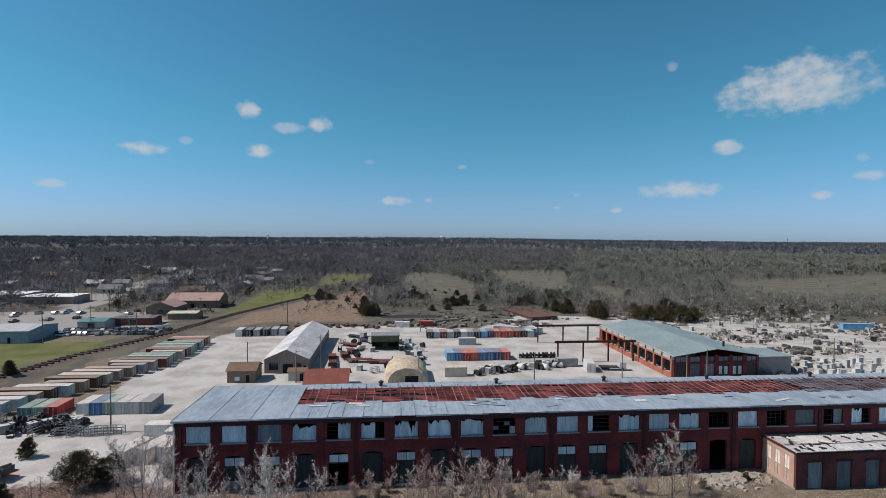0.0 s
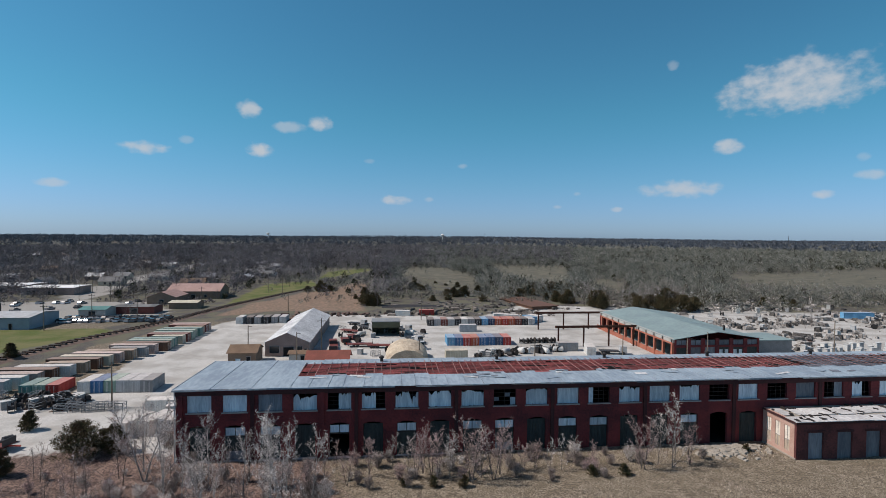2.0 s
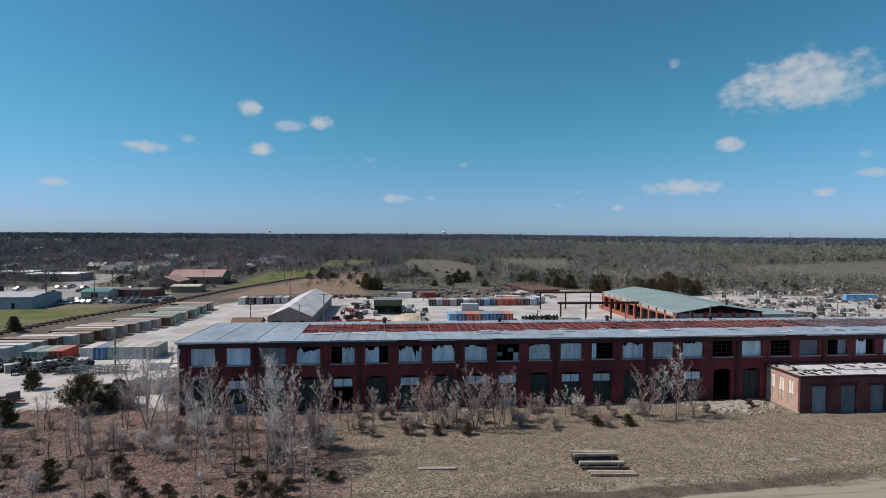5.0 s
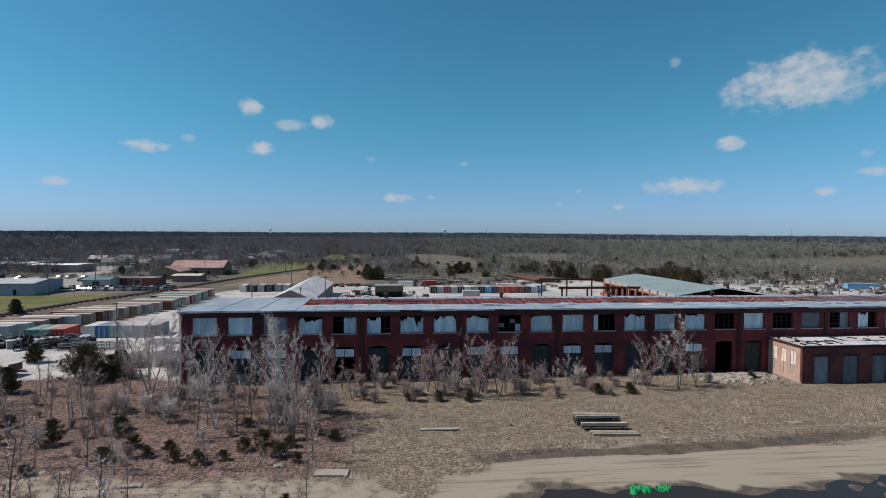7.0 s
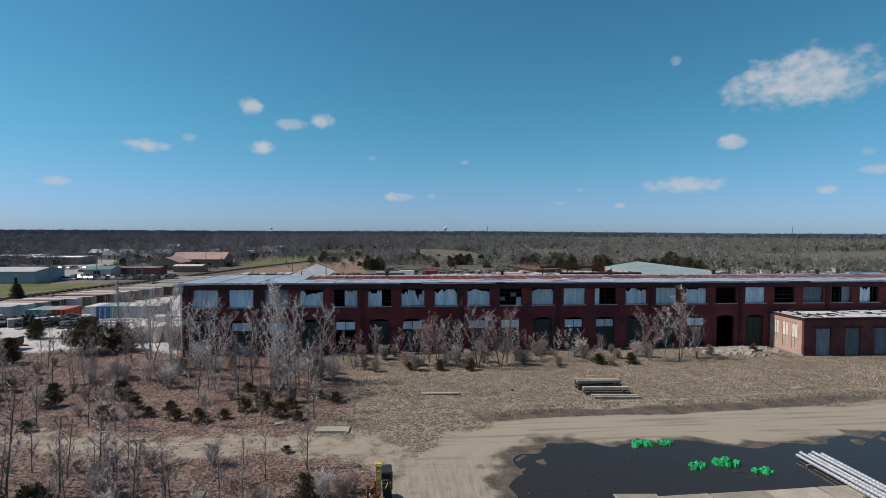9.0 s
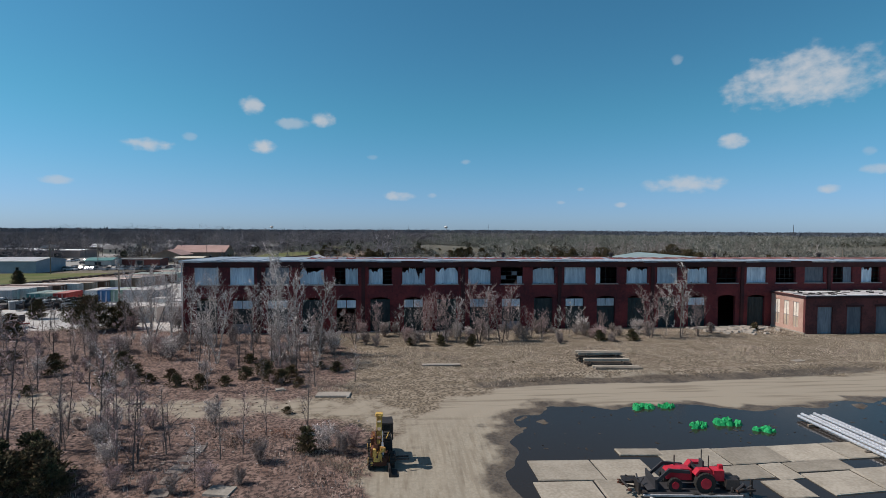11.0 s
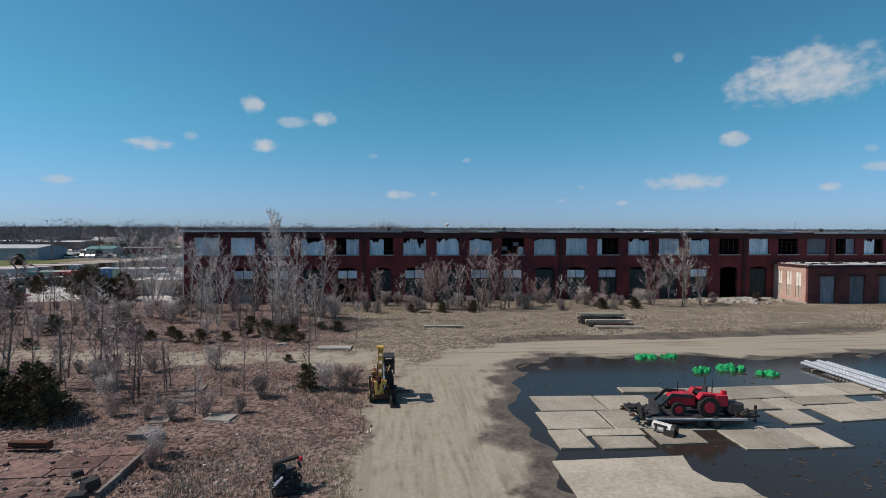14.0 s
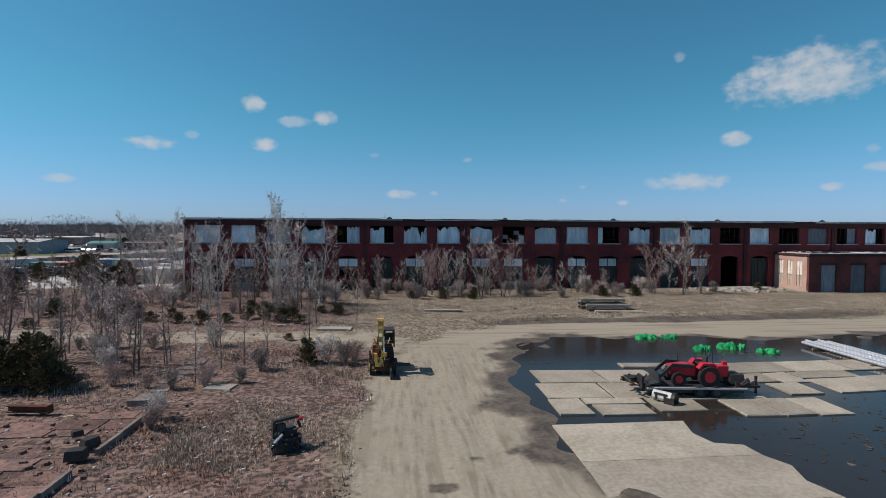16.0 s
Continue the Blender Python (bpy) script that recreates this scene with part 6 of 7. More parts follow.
def build_loader():
    t = thing("rusted_loader", "old yellow and rust-red loader with an upright boom", "loader", "", pose(-1.15, 33.4, 0, 0, 0, 4))
    old_yellow = mat("rust_stained_yellow", (0.74, 0.52, 0.14), (0.34, 0.16, 0.05), 1.6, 7.0, 0.7)
    rust_red = mat("rust_red_paint", (0.19, 0.075, 0.04), (0.08, 0.038, 0.028), 1.2, 7.0, 0.75)
    rng = random.Random(6)
    part("chassis", boxes(((0, 0.4, 0.72), (1.0, 3.0, 0.4)), ((0, -1.0, 0.62), (0.8, 0.5, 0.5), 0, 0.15)), RUST, t)
    for k, (y, z, d, h) in enumerate(((-0.75, 1.05, 0.7, 0.75), (0.05, 1.25, 0.8, 1.1), (0.9, 1.2, 0.8, 0.95))):
        part("body_panel", boxes(((-0.5 + 0.03 * k, y, z), (0.3, d - 0.05, h), rng.uniform(-4, 4), 0.1, rng.uniform(-3, 3))), rust_red, t, "rust-red side panel")
    bm = bmesh.new()
    prism(bm, [(0.08, 0.85), (0.72, 0.85), (0.76, 1.5), (0.62, 1.86), (0.2, 1.9), (0.08, 1.6)], -0.1, 1.5)
    part("engine_cover", bm, PAINTS["dark"], t)
    for k in range(6):
        part("cooling_fin", boxes(((0.44, -0.13, 1.0 + 0.13 * k), (0.5, 0.05, 0.04))), STEEL, t)
    bm = bmesh.new()
    tube(bm, (0.25, 1.0, 1.85), (0.25, 1.0, 2.5), 0.05, n=8)
    part("exhaust", bm, RUST, t)
    for y in (-0.75, 1.5):
        for x in (-0.66, 0.72):
            bm = bmesh.new()
            tube(bm, (x - 0.15, y, 0.5), (x + 0.15, y, 0.5), 0.5, n=18)
            for k in range(18):
                a = 2 * math.pi * k / 18
                box(bm, (x, y + 0.5 * math.cos(a), 0.5 + 0.5 * math.sin(a)), (0.3, 0.06, 0.06))
            w = part("tyre", bm, RUBBER, t)
            bm = bmesh.new()
            tube(bm, (x - 0.17, y, 0.5), (x + 0.17, y, 0.5), 0.25, n=12)
            part("rim", bm, old_yellow, w)
    # boom: two side plates with cross webs, a knuckle and a short head
    for s in (-0.15, 0.15):
        bm = bmesh.new()
        out = [(-1.05, 0.75), (-0.72, 0.7), (-0.5, 1.6), (-0.42, 2.6), (-0.55, 3.5), (-0.85, 3.55), (-0.78, 2.6), (-0.85, 1.7)]
        a = [bm.verts.new((-0.1 + s - 0.03, y, z)) for y, z in out]
        b = [bm.verts.new((-0.1 + s + 0.03, y, z)) for y, z in out]
        bm.faces.new(a)
        bm.faces.new(b[::-1])
        for i in range(len(out)):
            j = (i + 1) % len(out)
            bm.faces.new((a[i], a[j], b[j], b[i]))
        part("boom_plate", bm, old_yellow, t, "faded yellow boom plate")
    for z in (1.2, 1.75, 2.3, 2.85, 3.3):
        part("boom_web", boxes(((-0.1, -0.72, z), (0.32, 0.1, 0.3), 0, 0.1)), old_yellow, t)
    part("boom_head", boxes(((-0.1, -0.72, 3.56), (0.5, 0.42, 0.16), 0, 0.15), ((-0.1, -0.9, 3.44), (0.2, 0.2, 0.26))), old_yellow, t)
    part("boom_foot", boxes(((-0.2, -1.15, 0.95), (0.55, 0.35, 0.55), 0, 0.2), ((0.12, -1.2, 1.4), (0.28, 0.2, 0.26), 20), ((-0.42, -1.25, 1.25), (0.2, 0.2, 0.5), -10)), old_yellow, t)
    for s in (-0.3, 0.1):
        bm = bmesh.new()
        tube(bm, (s, -1.1, 0.9), (s, -0.9, 1.75), 0.07, n=8)
        tube(bm, (s, -0.9, 1.75), (s, -0.8, 2.5), 0.035, n=8)
        part("hydraulic_ram", bm, GALV if s > 0 else RUST, t)
    for k in range(34):
        a = Vector((rng.uniform(-0.75, 0.35), rng.uniform(-1.35, -0.2), rng.uniform(0.5, 2.1)))
        v = Vector((rng.uniform(-0.2, 0.2), rng.uniform(-0.2, 0.2), rng.uniform(-0.5, 0.5)))
        bm = bmesh.new()
        tube(bm, a, a + v * 0.5 + Vector((rng.uniform(-0.08, 0.08), -0.08, 0)), 0.03, n=5)
        tube(bm, a + v * 0.5 + Vector((0, -0.06, 0)), a + v, 0.03, n=5)
        part("hose", bm, (STEEL, RUST, old_yellow, RUBBER)[k % 4], t)
    for k in range(12):
        part("plate", boxes(((rng.uniform(-0.72, 0.1), rng.uniform(-1.35, -1.0), rng.uniform(0.5, 1.9)), (rng.uniform(0.1, 0.3), 0.05, rng.uniform(0.1, 0.32)), rng.uniform(-25, 25))), (RUST, old_yellow, rust_red)[k % 3], t)
    for x in (0.12, 0.78):
        for y in (-0.45, 0.6):
            part("cab_post", boxes(((x, y, 2.25), (0.09, 0.09, 1.1))), STEEL, t)
    part("cab_roof", boxes(((0.45, 0.08, 2.82), (0.78, 1.2, 0.08), 0, 0.05)), STEEL, t)
    part("cab_back", boxes(((0.45, 0.58, 2.1), (0.6, 0.05, 0.7))), PAINTS["dark"], t)
    part("seat", boxes(((0.45, 0.25, 1.95), (0.4, 0.4, 0.1)), ((0.45, 0.45, 2.2), (0.4, 0.1, 0.45))), RUBBER, t)
    part("fork", boxes(((1.35, -1.0, 0.62), (0.95, 0.14, 0.08)), ((1.35, -0.6, 0.62), (0.95, 0.14, 0.08)), ((0.9, -0.8, 0.75), (0.1, 0.6, 0.5))), STEEL, t)
    bm = bmesh.new()
    prism(bm, [(0.45, 0.05), (1.0, 0.02), (1.05, 0.1), (0.62, 0.2), (0.55, 0.62), (0.45, 0.62)], -2.2, -1.3)
    part("bucket", bm, STEEL, t)


build_loader()


# lower beams are coloured as shaded wood, exposed top beams as sunlit
DARK_BEAM = mat("shaded_timber_beam", (0.13, 0.105, 0.085), (0.07, 0.057, 0.048), 0.8, 6.0, 0.9, vary=0.2)
BEAM = mat("sunlit_timber_beam", (0.42, 0.37, 0.30), (0.26, 0.225, 0.18), 0.8, 6.0, 0.9, vary=0.2)


def build_lot_scrap():
    rng = random.Random(15)
    e = thing("scrap_engine", "black rusted engine block with bent pipes standing in the weeds", "scrap engine", "", pose(-4.85, 21.6, 0, 0, 0, 20) @ Matrix.Diagonal((1.0, 1.0, 0.95, 1)))
    part("block", boxes(((0, 0, 0.4), (1.0, 0.8, 0.6), 0, 0.12), ((0.12, 0.1, 0.85), (0.6, 0.5, 0.4), 20, 0.2), ((-0.25, -0.1, 1.15), (0.4, 0.34, 0.3), 40, 0.15)), PAINTS["dark"], e)
    for k in range(40):
        bm = bmesh.new()
        az, z = rng.uniform(0, 2 * math.pi), rng.uniform(0.1, 1.2)
        a = Vector((0.62 * math.cos(az), 0.52 * math.sin(az), z))
        b = Vector((0.62 * math.cos(az + rng.uniform(-0.9, 0.9)), 0.52 * math.sin(az + rng.uniform(-0.9, 0.9)), min(1.45, max(0.06, z + rng.uniform(-0.5, 0.4)))))
        tube(bm, a, b, rng.uniform(0.035, 0.07), n=6)
        part("bent_pipe", bm, STEEL if k % 7 else GALV, e)
    part("cross_bar", boxes(((0, 0, 1.45), (1.1, 0.2, 0.12), 15), ((-0.5, 0, 0.9), (0.12, 0.5, 1.1))), STEEL, e)
    bm = bmesh.new()
    bmesh.ops.create_icosphere(bm, subdivisions=1, radius=0.13, matrix=Matrix.Translation((0.65, 0.3, 1.25)))
    part("cap", bm, RED_PAINT, e, "bright red cap")
    b = thing("beam_stack", "stack of long timber beams in the grass, shaded and sunlit by colour", "beams", "", pose(24.0, 55.8, 0.1, 0, 0, -5))
    for k, (x, y, z) in enumerate(((-0.3, 1.9, 0.25), (-0.2, 1.2, 0.25), (-0.4, 1.8, 0.72), (-0.3, 1.1, 0.72), (-0.5, 1.7, 1.18), (-0.4, 1.05, 1.18), (0.1, 0.2, 0.28), (0.2, -0.4, 0.28), (0.0, -0.1, 0.74), (0.7, -1.3, 0.22), (0.8, -1.9, 0.22))):
        part("beam", boxes(((x, y, z), (5.2, 0.42, 0.26), rng.uniform(-1.5, 1.5))), BEAM if k in (4, 5, 8, 9, 10) else DARK_BEAM, b)
    for z in (0.48, 0.95):
        for x in (-2.0, 1.5):
            part("spacer", boxes(((x, 1.45, z), (0.16, 1.5, 0.2))), DARK_BEAM, b)
    for x in (-1.8, 1.9):
        part("spacer", boxes(((x, -0.1, 0.51), (0.16, 1.0, 0.2))), DARK_BEAM, b)
    for x in (-1.8, 1.8):
        part("bearer", boxes(((x, 0, 0.02), (0.2, 4.4, 0.16))), WOOD_GREY, b)
    p = thing("timber_plank", "pale weathered timber plank lying in dry grass", "plank", "", pose(5.1, 57.3, 0.1, 0, 0, -3))
    part("board", boxes(((0, 0, 0.08), (4.3, 0.55, 0.12))), CONCRETE, p)
    part("bearer", boxes(((-1.3, 0, 0.0), (0.15, 0.6, 0.12)), ((1.3, 0, 0.0), (0.15, 0.6, 0.12))), WOOD_GREY, p)
    for x, y, w, d, rz in ((-5.9, 47.6, 3.2, 1.2, -4), (-10.4, 30.2, 1.6, 1.1, -12), (-11.2, 49.5, 0.8, 0.6, 20), (-23, 46.5, 1.4, 0.3, 8), (48, 56, 1.5, 0.8, 10)):
        t = thing("concrete_slab", "broken pale concrete slab lying on the ground", "slab", "broken slabs", pose(x, y, 0.05, 0, 0, rz))
        part("slab", boxes(((0, 0, 0.08), (w, d, 0.16), 0, 0.03)), CONCRETE, t)
        part("chip", boxes(((w * 0.45, -d * 0.5, 0.05), (0.3, 0.25, 0.12), 30)), CONCRETE, t)
    # the old foundation
    KERB = mat("dirty_concrete_kerb", (0.24, 0.205, 0.18), (0.13, 0.11, 0.10), 0.8, 5.0, 0.95, bump=0.3)
    f = tagged(new("foundation_floor"), "old cracked reddish floor slab with rubble and a raised kerb", "foundation", kind="structure")
    red = mat("cracked_reddish_floor", (0.235, 0.14, 0.118), (0.10, 0.07, 0.064), 1.1, 6.0, 0.95, bump=0.5, vary=0.35)
    y = 11.0
    while y < 27.0:
        x = -34.0
        d = rng.uniform(0.8, 1.5)
        while x < -12.8:
            w = rng.uniform(0.9, 2.4)
            if rng.random() > 0.3:
                bm = bmesh.new()
                box(bm, (min(x + w / 2, -12.7 - w / 2), y + d / 2, -0.02 + rng.uniform(-0.04, 0.03)), (w - 0.05, d - 0.05, 0.2), rng.uniform(-1.5, 1.5), 0.01, rng.uniform(-0.6, 0.6))
                part("floor_panel", bm, red, f)
            x += w
        y += d
    for k in range(9):
        if k != 5:
            part("kerb", boxes(((-12.45 + rng.uniform(-0.06, 0.06), 12 + k * 1.75, 0.12), (0.16, 1.72, 0.36), rng.uniform(-1.5, 1.5))), KERB, f)
    part("headwall", boxes(((-13.3, 27.6, 0.18), (1.8, 0.25, 0.4))), KERB, f)
    for k in range(6):
        part("path_slab", boxes(((-13.9 + rng.uniform(-0.2, 0.2), 28.9 + k * 1.5, 0.05), (rng.uniform(0.9, 1.4), rng.uniform(0.8, 1.3), 0.1), rng.uniform(-9, 9), 0.02, rng.uniform(-2, 2))), KERB, f)
    ib = thing("steel_beam", "short rusted steel beam lying on the old floor", "steel beam", "", pose(-18.4, 26.6, 0.2, 0, 0, -6))
    part("beam", boxes(((0, 0, 0.04), (2.1, 0.28, 0.04)), ((0, 0, 0.18), (2.1, 0.04, 0.26)), ((0, 0, 0.33), (2.1, 0.28, 0.04))), RUST, ib)
    part("end_plate", boxes(((1.06, 0, 0.2), (0.05, 0.34, 0.42))), RUST, ib)
    for x, y, s in ((-12.95, 21.1, 0.5), (-13.1, 22.3, 0.45), (-14.2, 23.3, 0.3)):
        tagged(new("broken_block", mesh_of("broken_block", boxes(((x, y, 0.36), (s * 1.5, s, s * 0.8), rng.uniform(0, 90), 0.15)), STEEL)), "dark broken masonry block on the old floor", "block", "broken blocks")
    for k in range(210):
        x, y = rng.uniform(-30, -11), rng.uniform(13, 28)
        s = rng.uniform(0.06, 0.15)
        tagged(new("rubble_brick", mesh_of("rubble_brick", boxes(((x, y, 0.08 + s / 3), (s * 1.8, s, s * 0.7), rng.uniform(0, 180), 0.1)), red)), "loose broken brick on the old floor", "brick", "loose bricks")
    bm = bmesh.new()
    for k in range(260):
        u = rng.gauss(0, 1)
        s = rng.uniform(0.12, 0.7)
        box(bm, (53.0 + u * 3.0, 76.2 - abs(rng.gauss(0, 1.6)), 0.22 + s * 0.2), (s * 1.7, s, s * 0.6), rng.uniform(0, 180), 0.2, rng.uniform(-10, 10))
    tagged(new("rubble_heap", mesh_of("rubble_heap", bm, CONCRETE)), "pale broken concrete rubble before the open doorway", "rubble", kind="stuff")

    for label, count, material, lo, hi in (("pale broken stones and concrete crumbs in the weeds", 1500, mat("pale_crumbs", (0.46, 0.42, 0.38), (0.30, 0.26, 0.23), 1.0, 6.0, 0.9, island=0.4), 0.04, 0.14), ("dark clods and bark scraps in the weeds", 2200, mat("dark_clods", (0.10, 0.075, 0.06), (0.05, 0.04, 0.033), 1.0, 6.0, 0.95, island=0.5), 0.03, 0.12)):
        bm = bmesh.new()
        for k in range(count):
            y = 13 + 40 * rng.random() ** 1.5
            x = rng.uniform(-34, -1.6)
            if y > 41 and x > -8:
                continue
            s = rng.uniform(lo, hi)
            box(bm, (x, y, 0.03 + s * 0.2), (s * 1.6, s, s * 0.6), rng.uniform(0, 180), 0.3, rng.uniform(-20, 20))
        tagged(new("ground_litter", mesh_of("ground_litter", bm, material)), label, "litter", kind="stuff")
    bm = bmesh.new()
    for k in range(700):
        x, y = rng.uniform(9, 44), rng.uniform(15, 42)
        if rng.random() < 0.5:
            x, y = rng.gauss(28, 6), rng.gauss(20, 2.5)
        s = rng.uniform(0.03, 0.16)
        box(bm, (x, y, -0.025), (s * 2.2, s * 0.8, 0.03), rng.uniform(0, 180))
    tagged(new("pond_debris", mesh_of("pond_debris", bm, mat("dark_scum", (0.07, 0.06, 0.05), (0.03, 0.027, 0.024), 1.0, 6.0, 0.8, island=0.5))), "dark sticks and scum floating on the pond", "debris", kind="stuff")


build_lot_scrap()

# ---- trees, brush and grass ----
BARK = mat("grey_bark", (0.19, 0.165, 0.15), (0.10, 0.085, 0.078), 1.5, 9.0, 0.9, vary=0.3)
PALE_BARK = mat("pale_bark", (0.46, 0.42, 0.39), (0.22, 0.195, 0.18), 1.5, 9.0, 0.9, vary=0.2)
TWIG = mat("pale_bare_twigs", (0.66, 0.61, 0.58), (0.36, 0.32, 0.30), 0.6, 3.0, 0.9, island=0.6)
TWIG_RED = mat("reddish_bare_twigs", (0.50, 0.38, 0.36), (0.26, 0.185, 0.175), 0.6, 3.0, 0.9, island=0.6)
TWIG_DARK = mat("dark_bare_twigs", (0.34, 0.285, 0.26), (0.16, 0.132, 0.122), 0.4, 2.0, 0.9, island=0.6)
NEEDLES = mat("dark_cedar_needles", (0.060, 0.068, 0.030), (0.115, 0.074, 0.042), 0.8, 3.0, 0.8, island=0.6)


def bare_tree(name, label, seed, h, lean=0.0, twig=TWIG, stems=1, fork=0.35, twigs=1.0, low=0.25, width=0.3, rise=0.7, bark=None, thick=0.013):
    """A leafless tree: trunk and limbs as one part, fine branches and twigs as another."""
    rng = random.Random(seed)
    t = thing(name, label, "tree", "bare trees", pose(0, -60, -80))
    trunk = bmesh.new()
    tri = []

    def spike(a, b, w):
        d = b - a
        s = d.cross(Vector((rng.uniform(-1, 1), rng.uniform(-1, 1), rng.uniform(-1, 1))))
        s = s.normalized() * w if s.length > 1e-6 else Vector((w, 0, 0))
        tri.append((a - s, a + s, b))

    def limb(a, d, ln, r, level):
        n = 5 if level == 0 else 2
        p = a
        for k in range(n):
            k0 = 0.035 if level == 0 else 0.12
            d = (d + Vector((rng.gauss(0, k0), rng.gauss(0, k0), rng.gauss(0.04, 0.05)))).normalized()
            q = p + d * ln / n
            r2 = r * (0.80 if level == 0 else 0.62)
            if level <= 1:
                tube(trunk, p, q, r, r2, 5 if level == 0 else 4, caps=False)
            else:
                spike(p, q, r * 1.1)
                spike(p, q, r * 1.1)
            kids = (1.9 if level == 0 else 1.7) if level < 2 else 0
            if level == 0 and k == 0 and low > 0.5:
                kids = 0
            for c in range(int(kids * (1 + (k > 0)) * 0.75 + rng.random())):
                u = rng.uniform(0.1, 1.0)
                az = rng.uniform(0, 2 * math.pi)
                up = rng.uniform(0.5, 1.5) * rise
                nd = (Vector((math.cos(az), math.sin(az), up)) * 0.8 + d * 0.5).normalized()
                limb(p + (q - p) * u, nd, ln * rng.uniform(0.30, 0.46) * (1.15 - 0.16 * k if level == 0 else 1.0) * (width / 0.3) ** 0.5 * (1.0 if level == 0 else 1.25), r2 * 0.5, level + 1)
            if level >= 1:
                for c in range(int(7 * twigs + rng.random())):
                    a2 = p + (q - p) * rng.random()
                    v = Vector((rng.gauss(0, 1), rng.gauss(0, 1), rng.gauss(0.5, 0.8))).normalized()
                    big_bud = rng.random() < 0.4
                    spike(a2, a2 + v * (rng.uniform(0.14, 0.3) if big_bud else rng.uniform(0.25, 0.7)) * (h / 9) ** 0.5, thick * (rng.uniform(1.4, 2.6) if big_bud else 0.75))
            p, r = q, r2
        for c in range(6 if level == 0 else 0):
            v = Vector((rng.gauss(0, 0.5), rng.gauss(0, 0.5), 1)).normalized()
            spike(p, p + v * h * rng.uniform(0.05, 0.12), 0.016)
        if level >= 1:
            spike(p, p + d * ln * 0.25, r)

    for s in range(stems):
        az = 2 * math.pi * s / max(1, stems) + rng.uniform(0, 1)
        tilt = 0.0 if stems == 1 else 0.22
        d = Vector((math.cos(az) * tilt + lean, math.sin(az) * tilt, 1)).normalized()
        limb(Vector((math.cos(az) * tilt * 0.3, math.sin(az) * tilt * 0.3, -0.2)), d, h * rng.uniform(0.85, 1.0), h * 0.0085 + 0.012, 0)
    part("trunk", trunk, bark or BARK, t)
    ob = new("crown", fast_tris("crown", np.array([[tuple(v) for v in x] for x in tri]), twig))
    ob.parent = t
    return t


def cedar(seed, h, w, name="cedar_tree", label="dense dark green cedar with brownish tips"):
    rng = random.Random(seed)
    t = thing(name, label, "cedar", "cedars", pose(0, -60, -80))
    bm = bmesh.new()
    tube(bm, (0, 0, -0.2), (0, 0, h * 0.85), 0.05 * h ** 0.6, 0.01, 6)
    part("trunk", bm, BARK, t)
    tri = []
    lean = (rng.uniform(-0.12, 0.12), rng.uniform(-0.12, 0.12))
    for i in range(int(26 + 16 * h)):
        u = rng.random() ** 1.15
        z0 = h * (0.03 + 0.85 * u)
        a = rng.uniform(0, 2 * math.pi)
        reach = w / 2 * (1.0 - u) ** 0.55 * rng.uniform(0.55, 1.25) + 0.06 * h
        up = rng.uniform(0.25, 0.9) * (0.6 + u)
        d = Vector((math.cos(a), math.sin(a), up)).normalized()
        start = Vector((lean[0] * z0, lean[1] * z0, z0))
        for k in range(int(24 + 14 * h)):
            f = rng.random() ** 0.6
            p = start + d * reach * f + Vector((rng.gauss(0, 1), rng.gauss(0, 1), rng.gauss(0, 0.8))) * 0.055 * w * (1.15 - 0.6 * f)
            p.z = max(0.02, p.z)
            v = (d + Vector((rng.gauss(0, 0.6), rng.gauss(0, 0.6), rng.gauss(0.3, 0.5)))).normalized() * rng.uniform(0.09, 0.20) * (0.7 + 0.14 * h)
            s = v.cross(Vector((rng.gauss(0, 1), rng.gauss(0, 1), rng.gauss(0, 1)))).normalized() * v.length * 0.27
            tri.append((p - s, p + s, p + v))
    ob = new("foliage", fast_tris("foliage", np.array([[tuple(v) for v in x] for x in tri]), NEEDLES))
    ob.parent = t
    return t


def plant(src, x, y, s=1.0, rz=0.0, z=0.0):
    m = pose(x, y, z, 0, 0, rz) @ Matrix.Scale(s, 4)
    if "placed" not in src:
        src["placed"] = 1
        src.matrix_basis = m
        return src
    c = copy_thing(src, m)
    c.scale = (s, s, s)
    return c


